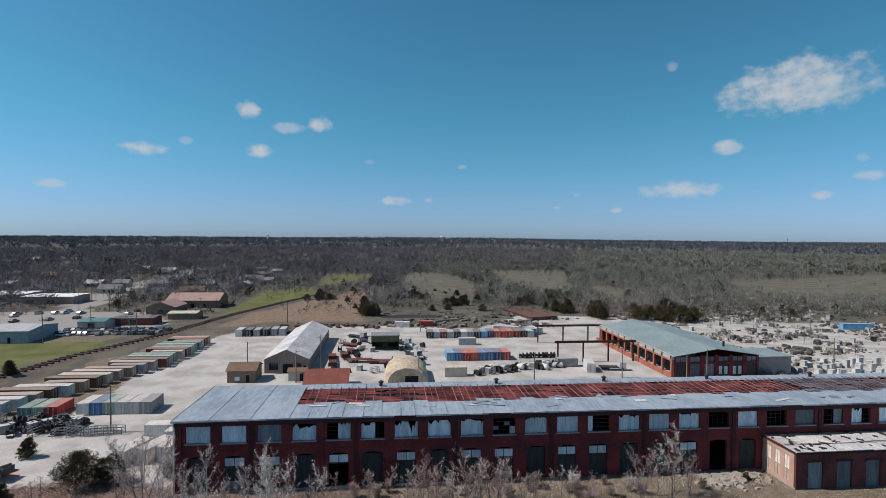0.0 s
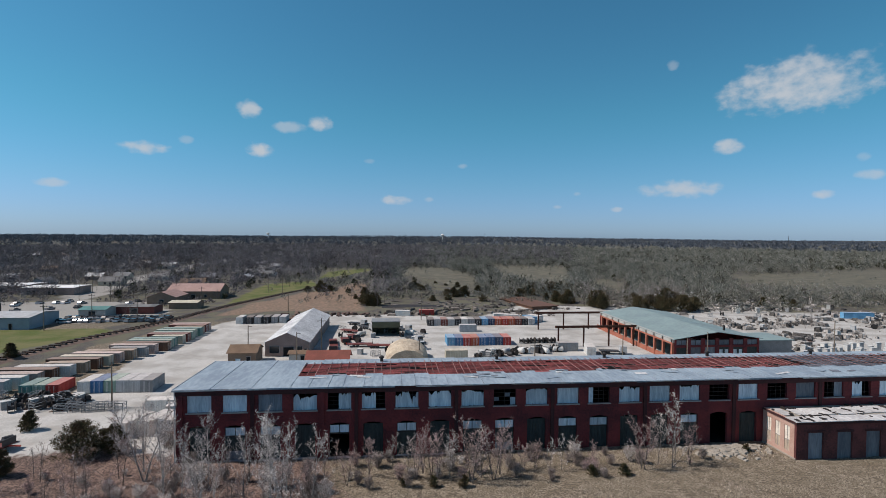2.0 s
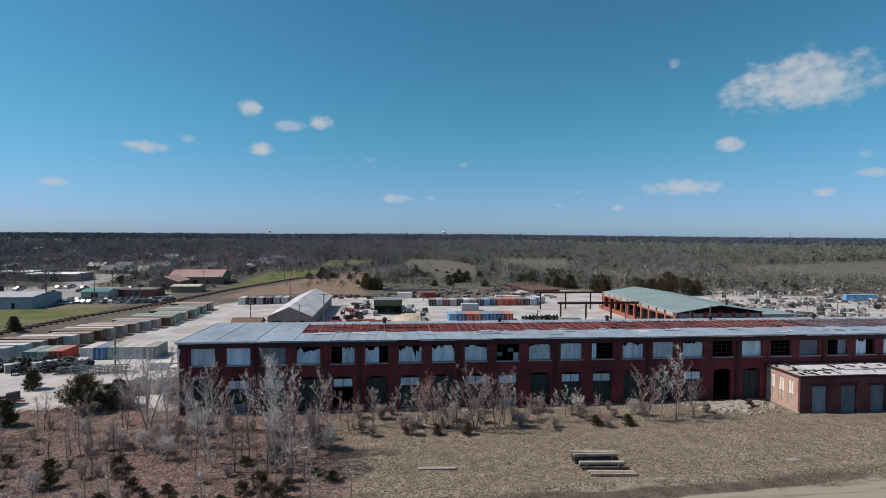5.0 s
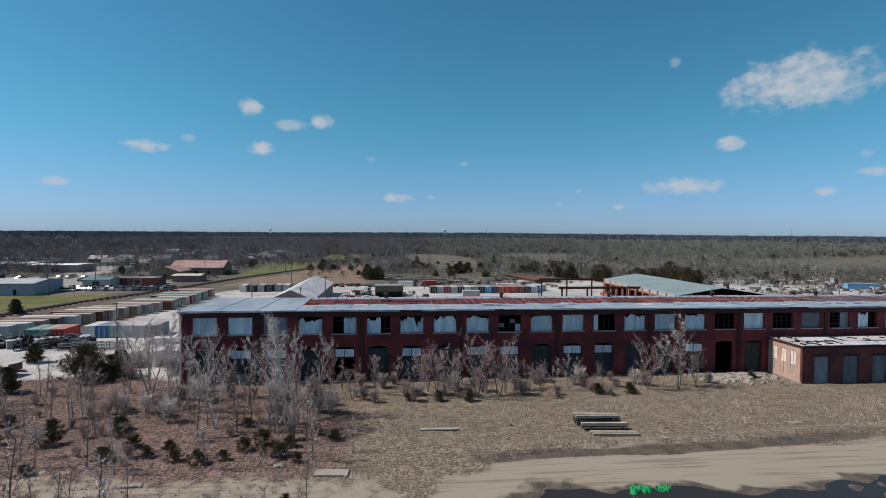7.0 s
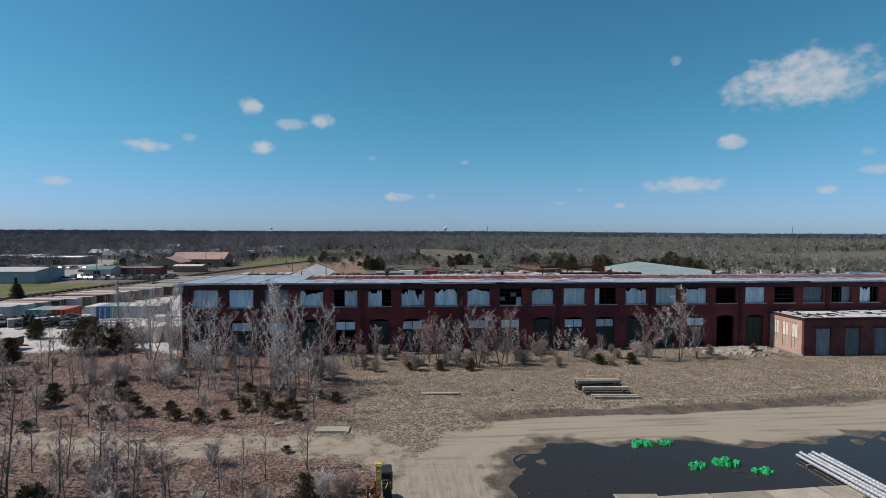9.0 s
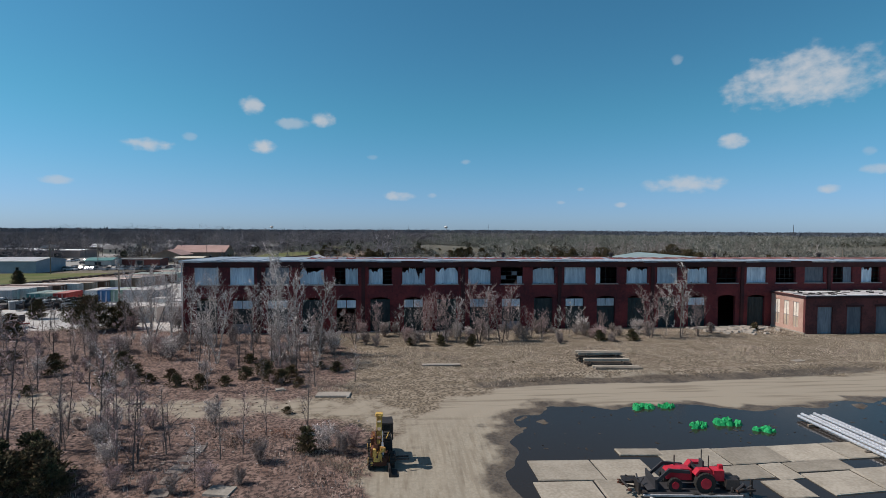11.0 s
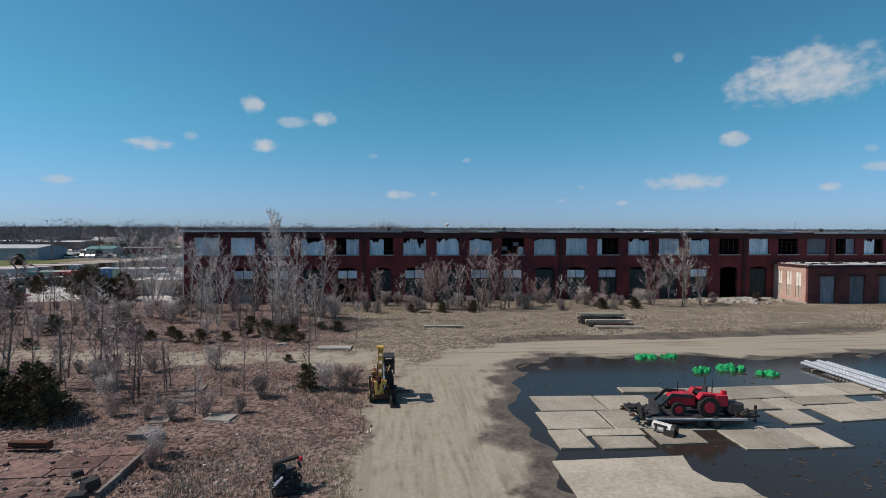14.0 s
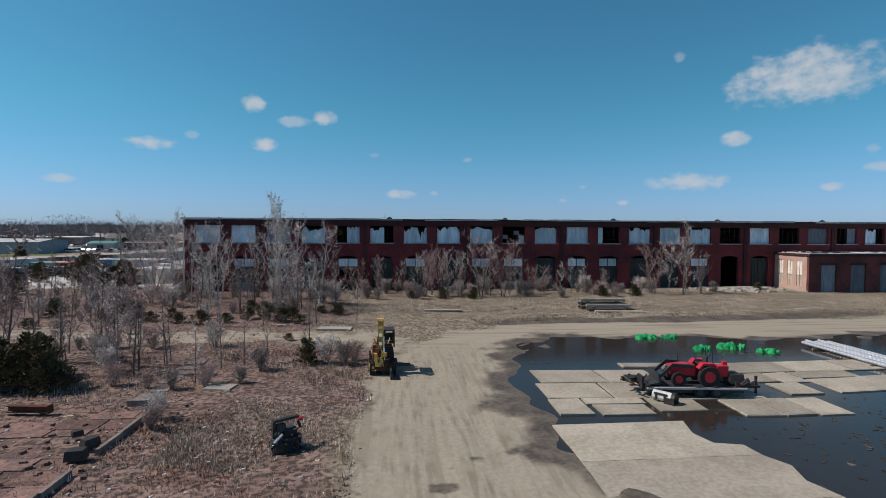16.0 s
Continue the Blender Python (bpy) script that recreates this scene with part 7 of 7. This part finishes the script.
def build_vegetation():
    rng = random.Random(77)
    tall = [bare_tree("bare_tree", "tall slender bare tree with pale twigs", 100 + k, 12.0, twig=TWIG, stems=2 if k % 2 else 1, low=0.3, width=0.30, twigs=1.25, rise=1.05, bark=PALE_BARK, thick=0.021) for k in range(5)]
    mid = [bare_tree("bare_tree", "young bare tree with reddish twigs", 120 + k, 8.0, twig=TWIG_RED if k % 2 else TWIG, width=0.30, twigs=0.8, rise=0.95, thick=0.019, stems=1 + k % 2) for k in range(6)]
    thin = [bare_tree("sapling", "thin bare sapling in dry weeds", 140 + k, 5.0, twig=(TWIG_DARK, TWIG_RED, TWIG)[k % 3], twigs=0.35, width=0.22, rise=0.9, thick=0.017) for k in range(5)]
    bush = [bare_tree("bare_shrub", "leafless many-stemmed shrub among dry weeds", 160 + k, 2.2, twig=(TWIG_DARK, TWIG_RED, TWIG)[k % 3], stems=6, twigs=0.5, width=0.5, rise=0.7, thick=0.016) for k in range(4)]
    big = [bare_tree("bare_tree", "large spreading bare grey tree", 180 + k, 11.0, twig=(TWIG_DARK, TWIG)[k % 2], low=0.3, width=0.5, twigs=0.9) for k in range(3)]
    ced = [cedar(1, 6.5, 5.0), cedar(2, 2.6, 2.2), cedar(4, 5.0, 6.5), cedar(3, 1.3, 2.0, label="small bushy cedar with dark brown-green foliage")]
    # along the shop front
    for x, y, h in ((-13.2, 58.6, 13.2), (-12.0, 60.0, 11.5), (-9.3, 62.0, 10.5), (-14.6, 63.0, 10.0), (-20.5, 60.0, 9.5), (-22.5, 63.0, 9.0), (-25.5, 65.0, 9.5), (-28.0, 66.0, 10.5), (-33.0, 72.0, 12.0), (-34.5, 75, 10), (-18.4, 66, 9.0), (-16.0, 69.0, 9.5), (-24.0, 70, 9.0)):
        plant(rng.choice(tall), x, y, h / 12.0, rng.uniform(0, 360))
    for x, y, h in ((-2.8, 71, 5.5), (2.6, 70.0, 6.2), (4.8, 71, 6.8), (7.0, 69.0, 7.0), (9.0, 70.5, 6.0), (11.2, 67.6, 8.6), (14.4, 68.2, 8.2), (17.0, 70.5, 5.0), (36.6, 69.5, 8.2), (41.0, 69.4, 10.6), (42.6, 71.5, 8.0), (24.6, 70.0, 5.2), (27.0, 72.0, 4.2), (0.5, 73.5, 5.0), (6.0, 70.2, 6.5), (12.8, 69.0, 7.5), (15.6, 69.6, 6.0), (19.2, 70.4, 4.6), (21.0, 71.2, 4.4), (22.8, 69.8, 4.8), (3.8, 69.2, 5.8), (8.2, 68.6, 6.0), (29.5, 71, 4.0), (39.4, 70.5, 7.5), (44.2, 70.2, 6.0), (-5.6, 68.5, 5.0)):
        plant(rng.choice(mid), x, y, h / 8.0, rng.uniform(0, 360))
    for k in range(46):
        x = rng.choice((rng.uniform(-6, 30), rng.uniform(-8, 48)))
        plant(rng.choice(bush), x, rng.uniform(67, 75.5), rng.uniform(0.45, 1.15), rng.uniform(0, 360))
    for k in range(12):
        plant(rng.choice(bush), rng.uniform(-31, -6), rng.uniform(62, 75), rng.uniform(0.7, 1.5), rng.uniform(0, 360))
    for x, y, s in ((33.2, 68.0, 0.75), (28.6, 68.3, 0.7), (10.0, 66.5, 0.7), (6.0, 67.0, 0.65), (56.0, 74.2, 0.6), (2.0, 67.5, 0.5)):
        plant(ced[1], x, y, s, rng.uniform(0, 360))
    # thicket on the weedy side
    for k in range(90):
        x, y = rng.uniform(-54, -7), rng.uniform(48.5, 74)
        plant(rng.choice(thin), x, y, rng.uniform(0.55, 1.35), rng.uniform(0, 360))
    for k in range(58):
        plant(rng.choice(bush), rng.uniform(-54, -7), rng.uniform(49, 74), rng.uniform(0.35, 0.95), rng.uniform(0, 360))
    for k in range(26):
        plant(rng.choice(thin), rng.uniform(-34, -15), rng.uniform(33, 42), rng.uniform(0.6, 1.25), rng.uniform(0, 360))
    for k in range(26):
        plant(rng.choice(bush), rng.uniform(-38, -13), rng.uniform(29, 42), rng.uniform(0.4, 0.85), rng.uniform(0, 360))
    for x, y, h in ((-26.8, 37.0, 9.5), (-21.0, 37.5, 7.0), (-17.8, 33.5, 6.2), (-17.0, 34.5, 5.6), (-19.0, 35.5, 5.0), (-11.8, 34.6, 4.6), (-12.3, 31.5, 3.6), (-10.6, 35.5, 4.4), (-9.8, 38.5, 4.0), (-7.0, 40.0, 5.4), (-4.2, 52.0, 3.8)):
        plant(rng.choice(thin), x, y, h / 5.0, rng.uniform(0, 360))
    for x, y, s in ((-5.0, 35.2, 0.85), (-3.8, 34.6, 0.8), (-3.2, 35.8, 0.7), (-9.0, 33.8, 0.75), (-11.5, 30.8, 0.7), (-12.0, 25.6, 0.6), (-11.6, 24.4, 0.5), (-9.5, 31, 0.5)):
        plant(rng.choice(bush), x, y, s, rng.uniform(0, 360))
    for x, y, s in ((-41.5, 82.0, 0.7), (-53.5, 75.0, 0.6), (-58.5, 78.5, 0.7), (-61, 92, 0.55), (-100, 145, 0.7)):
        plant(ced[0], x, y, s, rng.uniform(0, 360))
    for x, y, s in ((-46.5, 80.5, 1.1), (-43.5, 82.5, 0.7)):
        plant(ced[2], x, y, s, rng.uniform(0, 360))
    for x, y, s in ((-20.8, 31.2, 1.25), (-22.4, 30.4, 1.1), (-19.6, 30.2, 1.0), (-24.0, 31.6, 1.2), (-6.2, 35.2, 0.75), (-22, 32.8, 1.2), (-25.5, 30.5, 1.2)):
        plant(ced[1], x, y, s, rng.uniform(0, 360))
    for x, y, s in ((-35.9, 56.6, 1.2), (-28.6, 52.0, 1.1), (-24.5, 52.6, 0.8), (-19.1, 50.6, 1.1), (-21.6, 51.4, 0.9), (-11.6, 51.6, 1.15), (-13.0, 52.6, 0.9), (-6.4, 55.4, 0.9), (-9.6, 50.4, 0.8), (-17, 51.4, 0.8), (-30, 58, 0.9), (-34, 49.5, 0.8), (-44, 62, 1.1), (-40, 53, 0.7), (13.6, 57.6, 0.25), (-9.2, 43.0, 0.5)):
        plant(ced[3], x, y, s, rng.uniform(0, 360))
    for k in range(16):
        plant(rng.choice(bush + thin), rng.uniform(-44, -33), rng.uniform(78, 90), rng.uniform(0.9, 1.3), rng.uniform(0, 360))
    for x, y, s_ in ((-27, 55, 1.1), (-23, 54, 0.9), (-15.5, 53.5, 1.1), (-14, 55, 1.3), (-11, 54, 1.0), (-31, 60, 1.3), (-38, 60, 1.2), (-8.5, 57, 0.7), (-17, 60, 0.9), (-42, 57, 1.0), (-47, 60, 1.2)):
        plant(ced[3], x, y, s_ * 0.95, rng.uniform(0, 360))
    # trees round the yard and in town
    for x, y, h in ((-101, 205, 10), (-98, 203, 8), (-6, 236, 15), (-3, 246, 14), (2, 250, 12), (-8, 252, 13), (160, 178, 11), (152, 172, 7), (-70, 300, 12), (-64, 330, 14), (-150, 262, 11), (-128, 296, 12)):
        plant(rng.choice(big), x, y, h / 11.0, rng.uniform(0, 360))
    for k in range(80):
        x = rng.uniform(-20, 260)
        y = 262 + rng.uniform(-6, 60) - (0 if x < 120 else 25)
        if any(inside(np.array([x * q]), np.array([y * q]), BARE_HILL)[0] > -3 for q in (1, 1.1, 1.2)):
            continue
        plant(rng.choice(big), x, y, rng.uniform(0.5, 1.0), rng.uniform(0, 360))
    for k in range(40):
        x = rng.uniform(-20, 200)
        plant(rng.choice((ced[0], ced[2])), x, 262 + rng.uniform(-12, 60) - (0 if x < 120 else 22), rng.uniform(0.5, 1.1), rng.uniform(0, 360))
    for k in range(46):
        u = rng.random()
        plant(rng.choice(big), 92 + 46 * u + rng.uniform(-3, 3), 226 - 6 * u + rng.uniform(0, 22), rng.uniform(0.7, 1.1), rng.uniform(0, 360))
        if k % 2:
            plant(rng.choice((ced[2], ced[2], ced[0])), 96 + 44 * u, 222 - 6 * u + rng.uniform(0, 18), rng.uniform(1.0, 1.7), rng.uniform(0, 360))
    for cx, cy, n, w in ((11, 293, 22, 13), (84, 290, 16, 10), (108, 294, 16, 14), (88, 247, 9, 5), (-40, 300, 14, 9), (-9, 240, 5, 4), (36, 268, 6, 8)):
        for k in range(n):
            plant(rng.choice((ced[0], ced[2])), cx + rng.uniform(-w, w), cy + rng.uniform(-4, 5), rng.uniform(0.55, 1.15), rng.uniform(0, 360))
    for k in range(90):
        x, y = rng.uniform(-330, -100), rng.uniform(300, 480)
        plant(rng.choice(big), x, y, rng.uniform(0.7, 1.2), rng.uniform(0, 360))


build_vegetation()


def build_far_woods():
    """Leafless woods out to the skyline, thinning round the houses and fields."""
    rs = np.random.RandomState(9)

    def belt(name, label, n, r0, r1, per, size, width, h0, h1, material, a0=-48.0, a1=60.0, evergreen=False):
        az = np.radians(rs.uniform(a0, a1, n))
        r = np.sqrt(rs.uniform(r0 * r0, r1 * r1, n))
        x, y = r * np.sin(az), r * np.cos(az)
        keep = y > (246 if h1 < 5 else 268) + 6 * np.sin(x / 14) - 34 * np.clip((x - 85) / 30, 0, 1)
        reach = 1 + min(h1, 14) * 0.026
        for poly, margin in ((LAWN_FAR, 3), (LAWN_HILL, 3), (BARE_HILL, 2), (FIELD_RIGHT, 5), *((c, 2) for c in CLEARINGS)):
            for k in np.linspace(1, reach, 4):
                keep &= (inside(x * k, y * k, poly) < -margin) | (rs.rand(n) < (0.42 if h1 < 5 else 0.07))
        keep &= (inside(x, y, RED_DIRT) < -2) | (rs.rand(n) < (0.30 if h1 < 5 else 0.05))
        keep &= along(x, y, ROAD_TOWN) > 12
        town = (x < -60) & (y < 480)
        keep &= ~town | (rs.rand(n) < 0.7)
        clump = wave(x, y, 55, 3) + 0.5 * wave(x, y, 160, 1)
        keep &= (clump > -0.75) | (rs.rand(n) < 0.4)
        x, y = x[keep], y[keep]
        n = len(x)
        h = rs.uniform(h0, h1, n) * (1 + 0.25 * wave(x, y, 90, 7) + 0.3 * wave(x, y, 23, 2))
        hx = np.exp(-(((x - 22) / 60) ** 2 + ((y - 380) / 110) ** 2))
        far = np.clip((np.hypot(x, y) - 1500) / 3000, 0, 1)
        z = 4.5 * hx + np.clip((y - 260) / 800, 0, 1) * 3 * wave(x, y, 220, 2) + far * (6 + 10 * wave(x, y, 700, 1))
        # twigs and limbs: slim triangles fanning upward and out from the crown's heart
        u = rs.normal(size=(n, per, 3))
        u /= np.linalg.norm(u, axis=-1, keepdims=True)
        rad = rs.uniform(0.15, 1.0, (n, per, 1)) ** 0.6
        crown = np.stack([h * 0.42, h * 0.42, h * 0.40], -1)[:, None, :]
        if evergreen:
            crown = np.stack([h * 0.28, h * 0.28, h * 0.46], -1)[:, None, :]
        c = u * rad * crown
        c[..., 2] += (h * 0.52)[:, None]
        d = u + np.array([0, 0, 0.6]) + rs.normal(size=(n, per, 3)) * 0.4
        d /= np.linalg.norm(d, axis=-1, keepdims=True)
        d *= (size * rs.uniform(0.6, 1.3, (n, per, 1)))
        s = np.cross(d, rs.normal(size=(n, per, 3)))
        s /= np.linalg.norm(s, axis=-1, keepdims=True) + 1e-6
        s *= width * rs.uniform(0.6, 1.4, (n, per, 1))
        base = np.stack([x, y, z], -1)[:, None, :]
        tri = np.stack([base + c - s, base + c + s, base + c + d], 2).reshape(-1, 3, 3)
        b0 = np.stack([x, y, z - 0.5], -1)
        tw = np.stack([h * 0.008 + 0.05, 0 * h, 0 * h], -1)
        trunk = np.stack([b0 - tw, b0 + tw, b0 + np.stack([0 * h, 0 * h, h * 0.85], -1)], 1)
        me = fast_tris(name, np.concatenate([tri, trunk]), material)
        tagged(new(name, me), label, "woods", kind="stuff")

    brown = mat("far_brown_twigs", (0.235, 0.215, 0.225), (0.075, 0.070, 0.076), 0.03, 0.12, 0.95, island=0.55)
    greyish = mat("far_grey_twigs", (0.27, 0.268, 0.235), (0.085, 0.088, 0.072), 0.03, 0.12, 0.95, island=0.55)
    # blue-grey here carries the distance haze in the twig colour
    far_mix = mat("hazed_skyline_twigs", (0.120, 0.137, 0.165), (0.058, 0.069, 0.086), 0.004, 0.05, 0.95, island=0.4)
    dark = mat("far_cedar_green", (0.040, 0.048, 0.026), (0.060, 0.055, 0.034), 0.05, 0.3, 0.95, island=0.4)
    belt("woods", "bare brown trees between the houses of the town", 3000, 262, 640, 90, 1.5, 0.11, 6, 13, brown, -48, 6)
    belt("woods", "bare grey trees beyond the yard", 4800, 236, 640, 90, 1.4, 0.13, 5, 11, greyish, 0, 60)
    belt("brush", "grey leafless brush beyond the yard", 8500, 226, 620, 40, 0.9, 0.12, 2, 4.5, greyish, -12, 60)
    belt("brush", "dark brown brush between the houses", 3500, 262, 620, 40, 0.9, 0.12, 2, 4, brown, -48, 0)
    belt("woods", "scattered dark cedars in the bare woods", 1500, 240, 900, 70, 1.3, 0.35, 3, 7, dark, -30, 60, True)
    belt("woods", "bare brown woods in the middle distance", 7500, 600, 1500, 34, 2.4, 0.34, 6, 13, brown, -48, 20)
    belt("woods", "bare grey woods in the middle distance", 7000, 600, 1500, 34, 2.2, 0.34, 5, 12, greyish, 4, 60)
    belt("woods", "dark cedars in the middle distance", 1500, 600, 1500, 24, 2.0, 0.6, 5, 9, dark, -48, 60, True)
    belt("woods", "tall old bare trees over the town", 480, 330, 900, 150, 1.7, 0.13, 13, 18, brown, -48, 4)
    belt("woods", "tall bare trees over the scrub", 90, 330, 900, 150, 1.7, 0.13, 11, 15, greyish, 4, 60)
    belt("woods", "dark woods out to the skyline, haze in their colour", 15000, 1450, 4700, 14, 5.5, 1.3, 9, 16, far_mix, -48, 60)


build_far_woods()


def build_grass():
    rs = np.random.RandomState(4)

    def tufts(name, label, n, x0, x1, y0, y1, h, material, keep_fn, lean=0.9, blades=3, wide=0.016):
        x, y = rs.uniform(x0, x1, n), rs.uniform(y0, y1, n)
        ok = keep_fn(x, y)
        ok &= inside(x, y, POND) + 0.9 * wave(x, y, 1.9, 1) < -0.9
        ok &= np.maximum(4.4 - along(x, y, TRACK), 3.0 - along(x, y, TRACK_LEFT)) + 0.7 * wave(x, y, 2.2, 2) < -0.2
        ok &= ~((x < -12.2) & (x > -34) & (y < 27.5)) | (rs.rand(n) < 0.26)
        x, y = x[ok], y[ok]
        n = len(x)
        hh = h * rs.uniform(0.4, 1.2, (n, blades)) * (0.75 + 0.45 * np.clip(wave(x, y, 2.4, 5), -0.8, 1))[:, None]
        a = rs.uniform(0, 2 * np.pi, (n, blades))
        bank = 0.55 * np.exp(-(((y - bank_line(x) - 1.9) / 1.3) ** 2)) * np.clip((x - 6) / 8, 0, 1) * np.clip((62 - x) / 10, 0, 1) + 0.15 * np.clip((y - 50) / 10, 0, 1) * np.clip((x - 5) / 8, 0, 1)
        base = np.stack([x, y, bank - 0.04], -1)[:, None, :] + np.stack([0.09 * np.cos(a), 0.09 * np.sin(a), 0 * a], -1)
        w = wide + 0.02 * rs.rand(n, blades)
        sx = np.stack([-np.sin(a) * w, np.cos(a) * w, 0 * a], -1)
        tip = base + np.stack([np.cos(a) * hh * lean, np.sin(a) * hh * lean, hh], -1) * 1.0
        tri = np.stack([base - sx, base + sx, tip], 2).reshape(-1, 3, 3)
        tagged(new(name, fast_tris(name, tri, material)), label, "grass", kind="stuff")

    straw = mat("dry_straw_grass", (0.47, 0.41, 0.325), (0.29, 0.245, 0.185), 0.3, 2.0, 0.9, island=0.65)
    russet = mat("russet_dead_weeds", (0.40, 0.265, 0.215), (0.20, 0.135, 0.11), 0.3, 2.0, 0.9, island=0.7)
    pale = mat("pale_dead_stalks", (0.50, 0.42, 0.36), (0.34, 0.28, 0.24), 0.3, 2.0, 0.9, island=0.7)
    tufts("dry_grass", "dry straw-coloured grass on the lot", 56000, -10, 66, 48.5, 76.5, 0.30, straw, lambda x, y: (rs.rand(len(x)) < 0.35 + 0.65 * (wave(x, y, 4, 2) > -0.3)))
    tufts("dead_weeds", "russet dead weeds and leaf litter", 80000, -56, -2, 13, 76, 0.17, russet, lambda x, y: (rs.rand(len(x)) < 0.4 + 0.6 * (wave(x, y, 3, 6) > -0.2)))
    tufts("dead_stalks", "pale dead stalks standing in the weeds", 7000, -52, -3, 14, 74, 0.42, pale, lambda x, y: wave(x, y, 5, 9) > -0.1, 0.2)
    tufts("grass_clump", "tall straw grass by the old loader", 12000, -10, 0.5, 19, 36, 0.32, straw, lambda x, y: wave(x, y, 2.5, 4) > -0.35, 0.3)

    rust = mat("rust_brown_weeds", (0.33, 0.16, 0.10), (0.18, 0.095, 0.065), 0.3, 2.0, 0.9, island=0.7)
    tufts("dead_weeds", "rust-brown weed patches along the old path", 20000, -20, -3, 14, 40, 0.3, rust, lambda x, y: wave(x, y, 2.1, 11) > 0.25, 0.7)
    dark = mat("dark_leaf_litter", (0.085, 0.06, 0.05), (0.05, 0.038, 0.032), 0.3, 2.0, 0.95, island=0.7)
    tufts("leaf_litter", "dark wet leaf litter between the weeds", 48000, -52, -1, 13, 70, 0.11, dark, lambda x, y: wave(x, y, 1.6, 7) > 0.0, 2.2, 3, 0.06)
    tufts("leaf_litter", "dark dead stems in the dry grass", 15000, -8, 64, 48.5, 76, 0.16, dark, lambda x, y: (wave(x, y, 2.2, 1) > 0.0) & (rs.rand(len(x)) < 0.6), 1.2, 3, 0.02)
    tufts("dead_stalks", "pale stalks in the dry grass", 16000, -10, 64, 49.5, 76, 0.34, pale, lambda x, y: wave(x, y, 3.0, 8) > -0.1, 0.8)
    tufts("dead_weeds", "low russet weeds over the bare ground by the scrap", 42000, -27, 0, 13, 43, 0.2, russet, lambda x, y: (rs.rand(len(x)) < 0.3 + 0.7 * (wave(x, y, 1.7, 3) > 0.0)), 0.9)
    tufts("leaf_litter", "dark clumps of rotten leaves and stems", 26000, -27, 0, 13, 43, 0.16, dark, lambda x, y: wave(x, y, 1.2, 5) > 0.12, 1.5, 3, 0.05)
    tufts("dead_stalks", "pale standing stalks over the low weeds", 5000, -27, -1, 13, 43, 0.4, pale, lambda x, y: wave(x, y, 2.0, 2) > 0.0, 0.25)


build_grass()
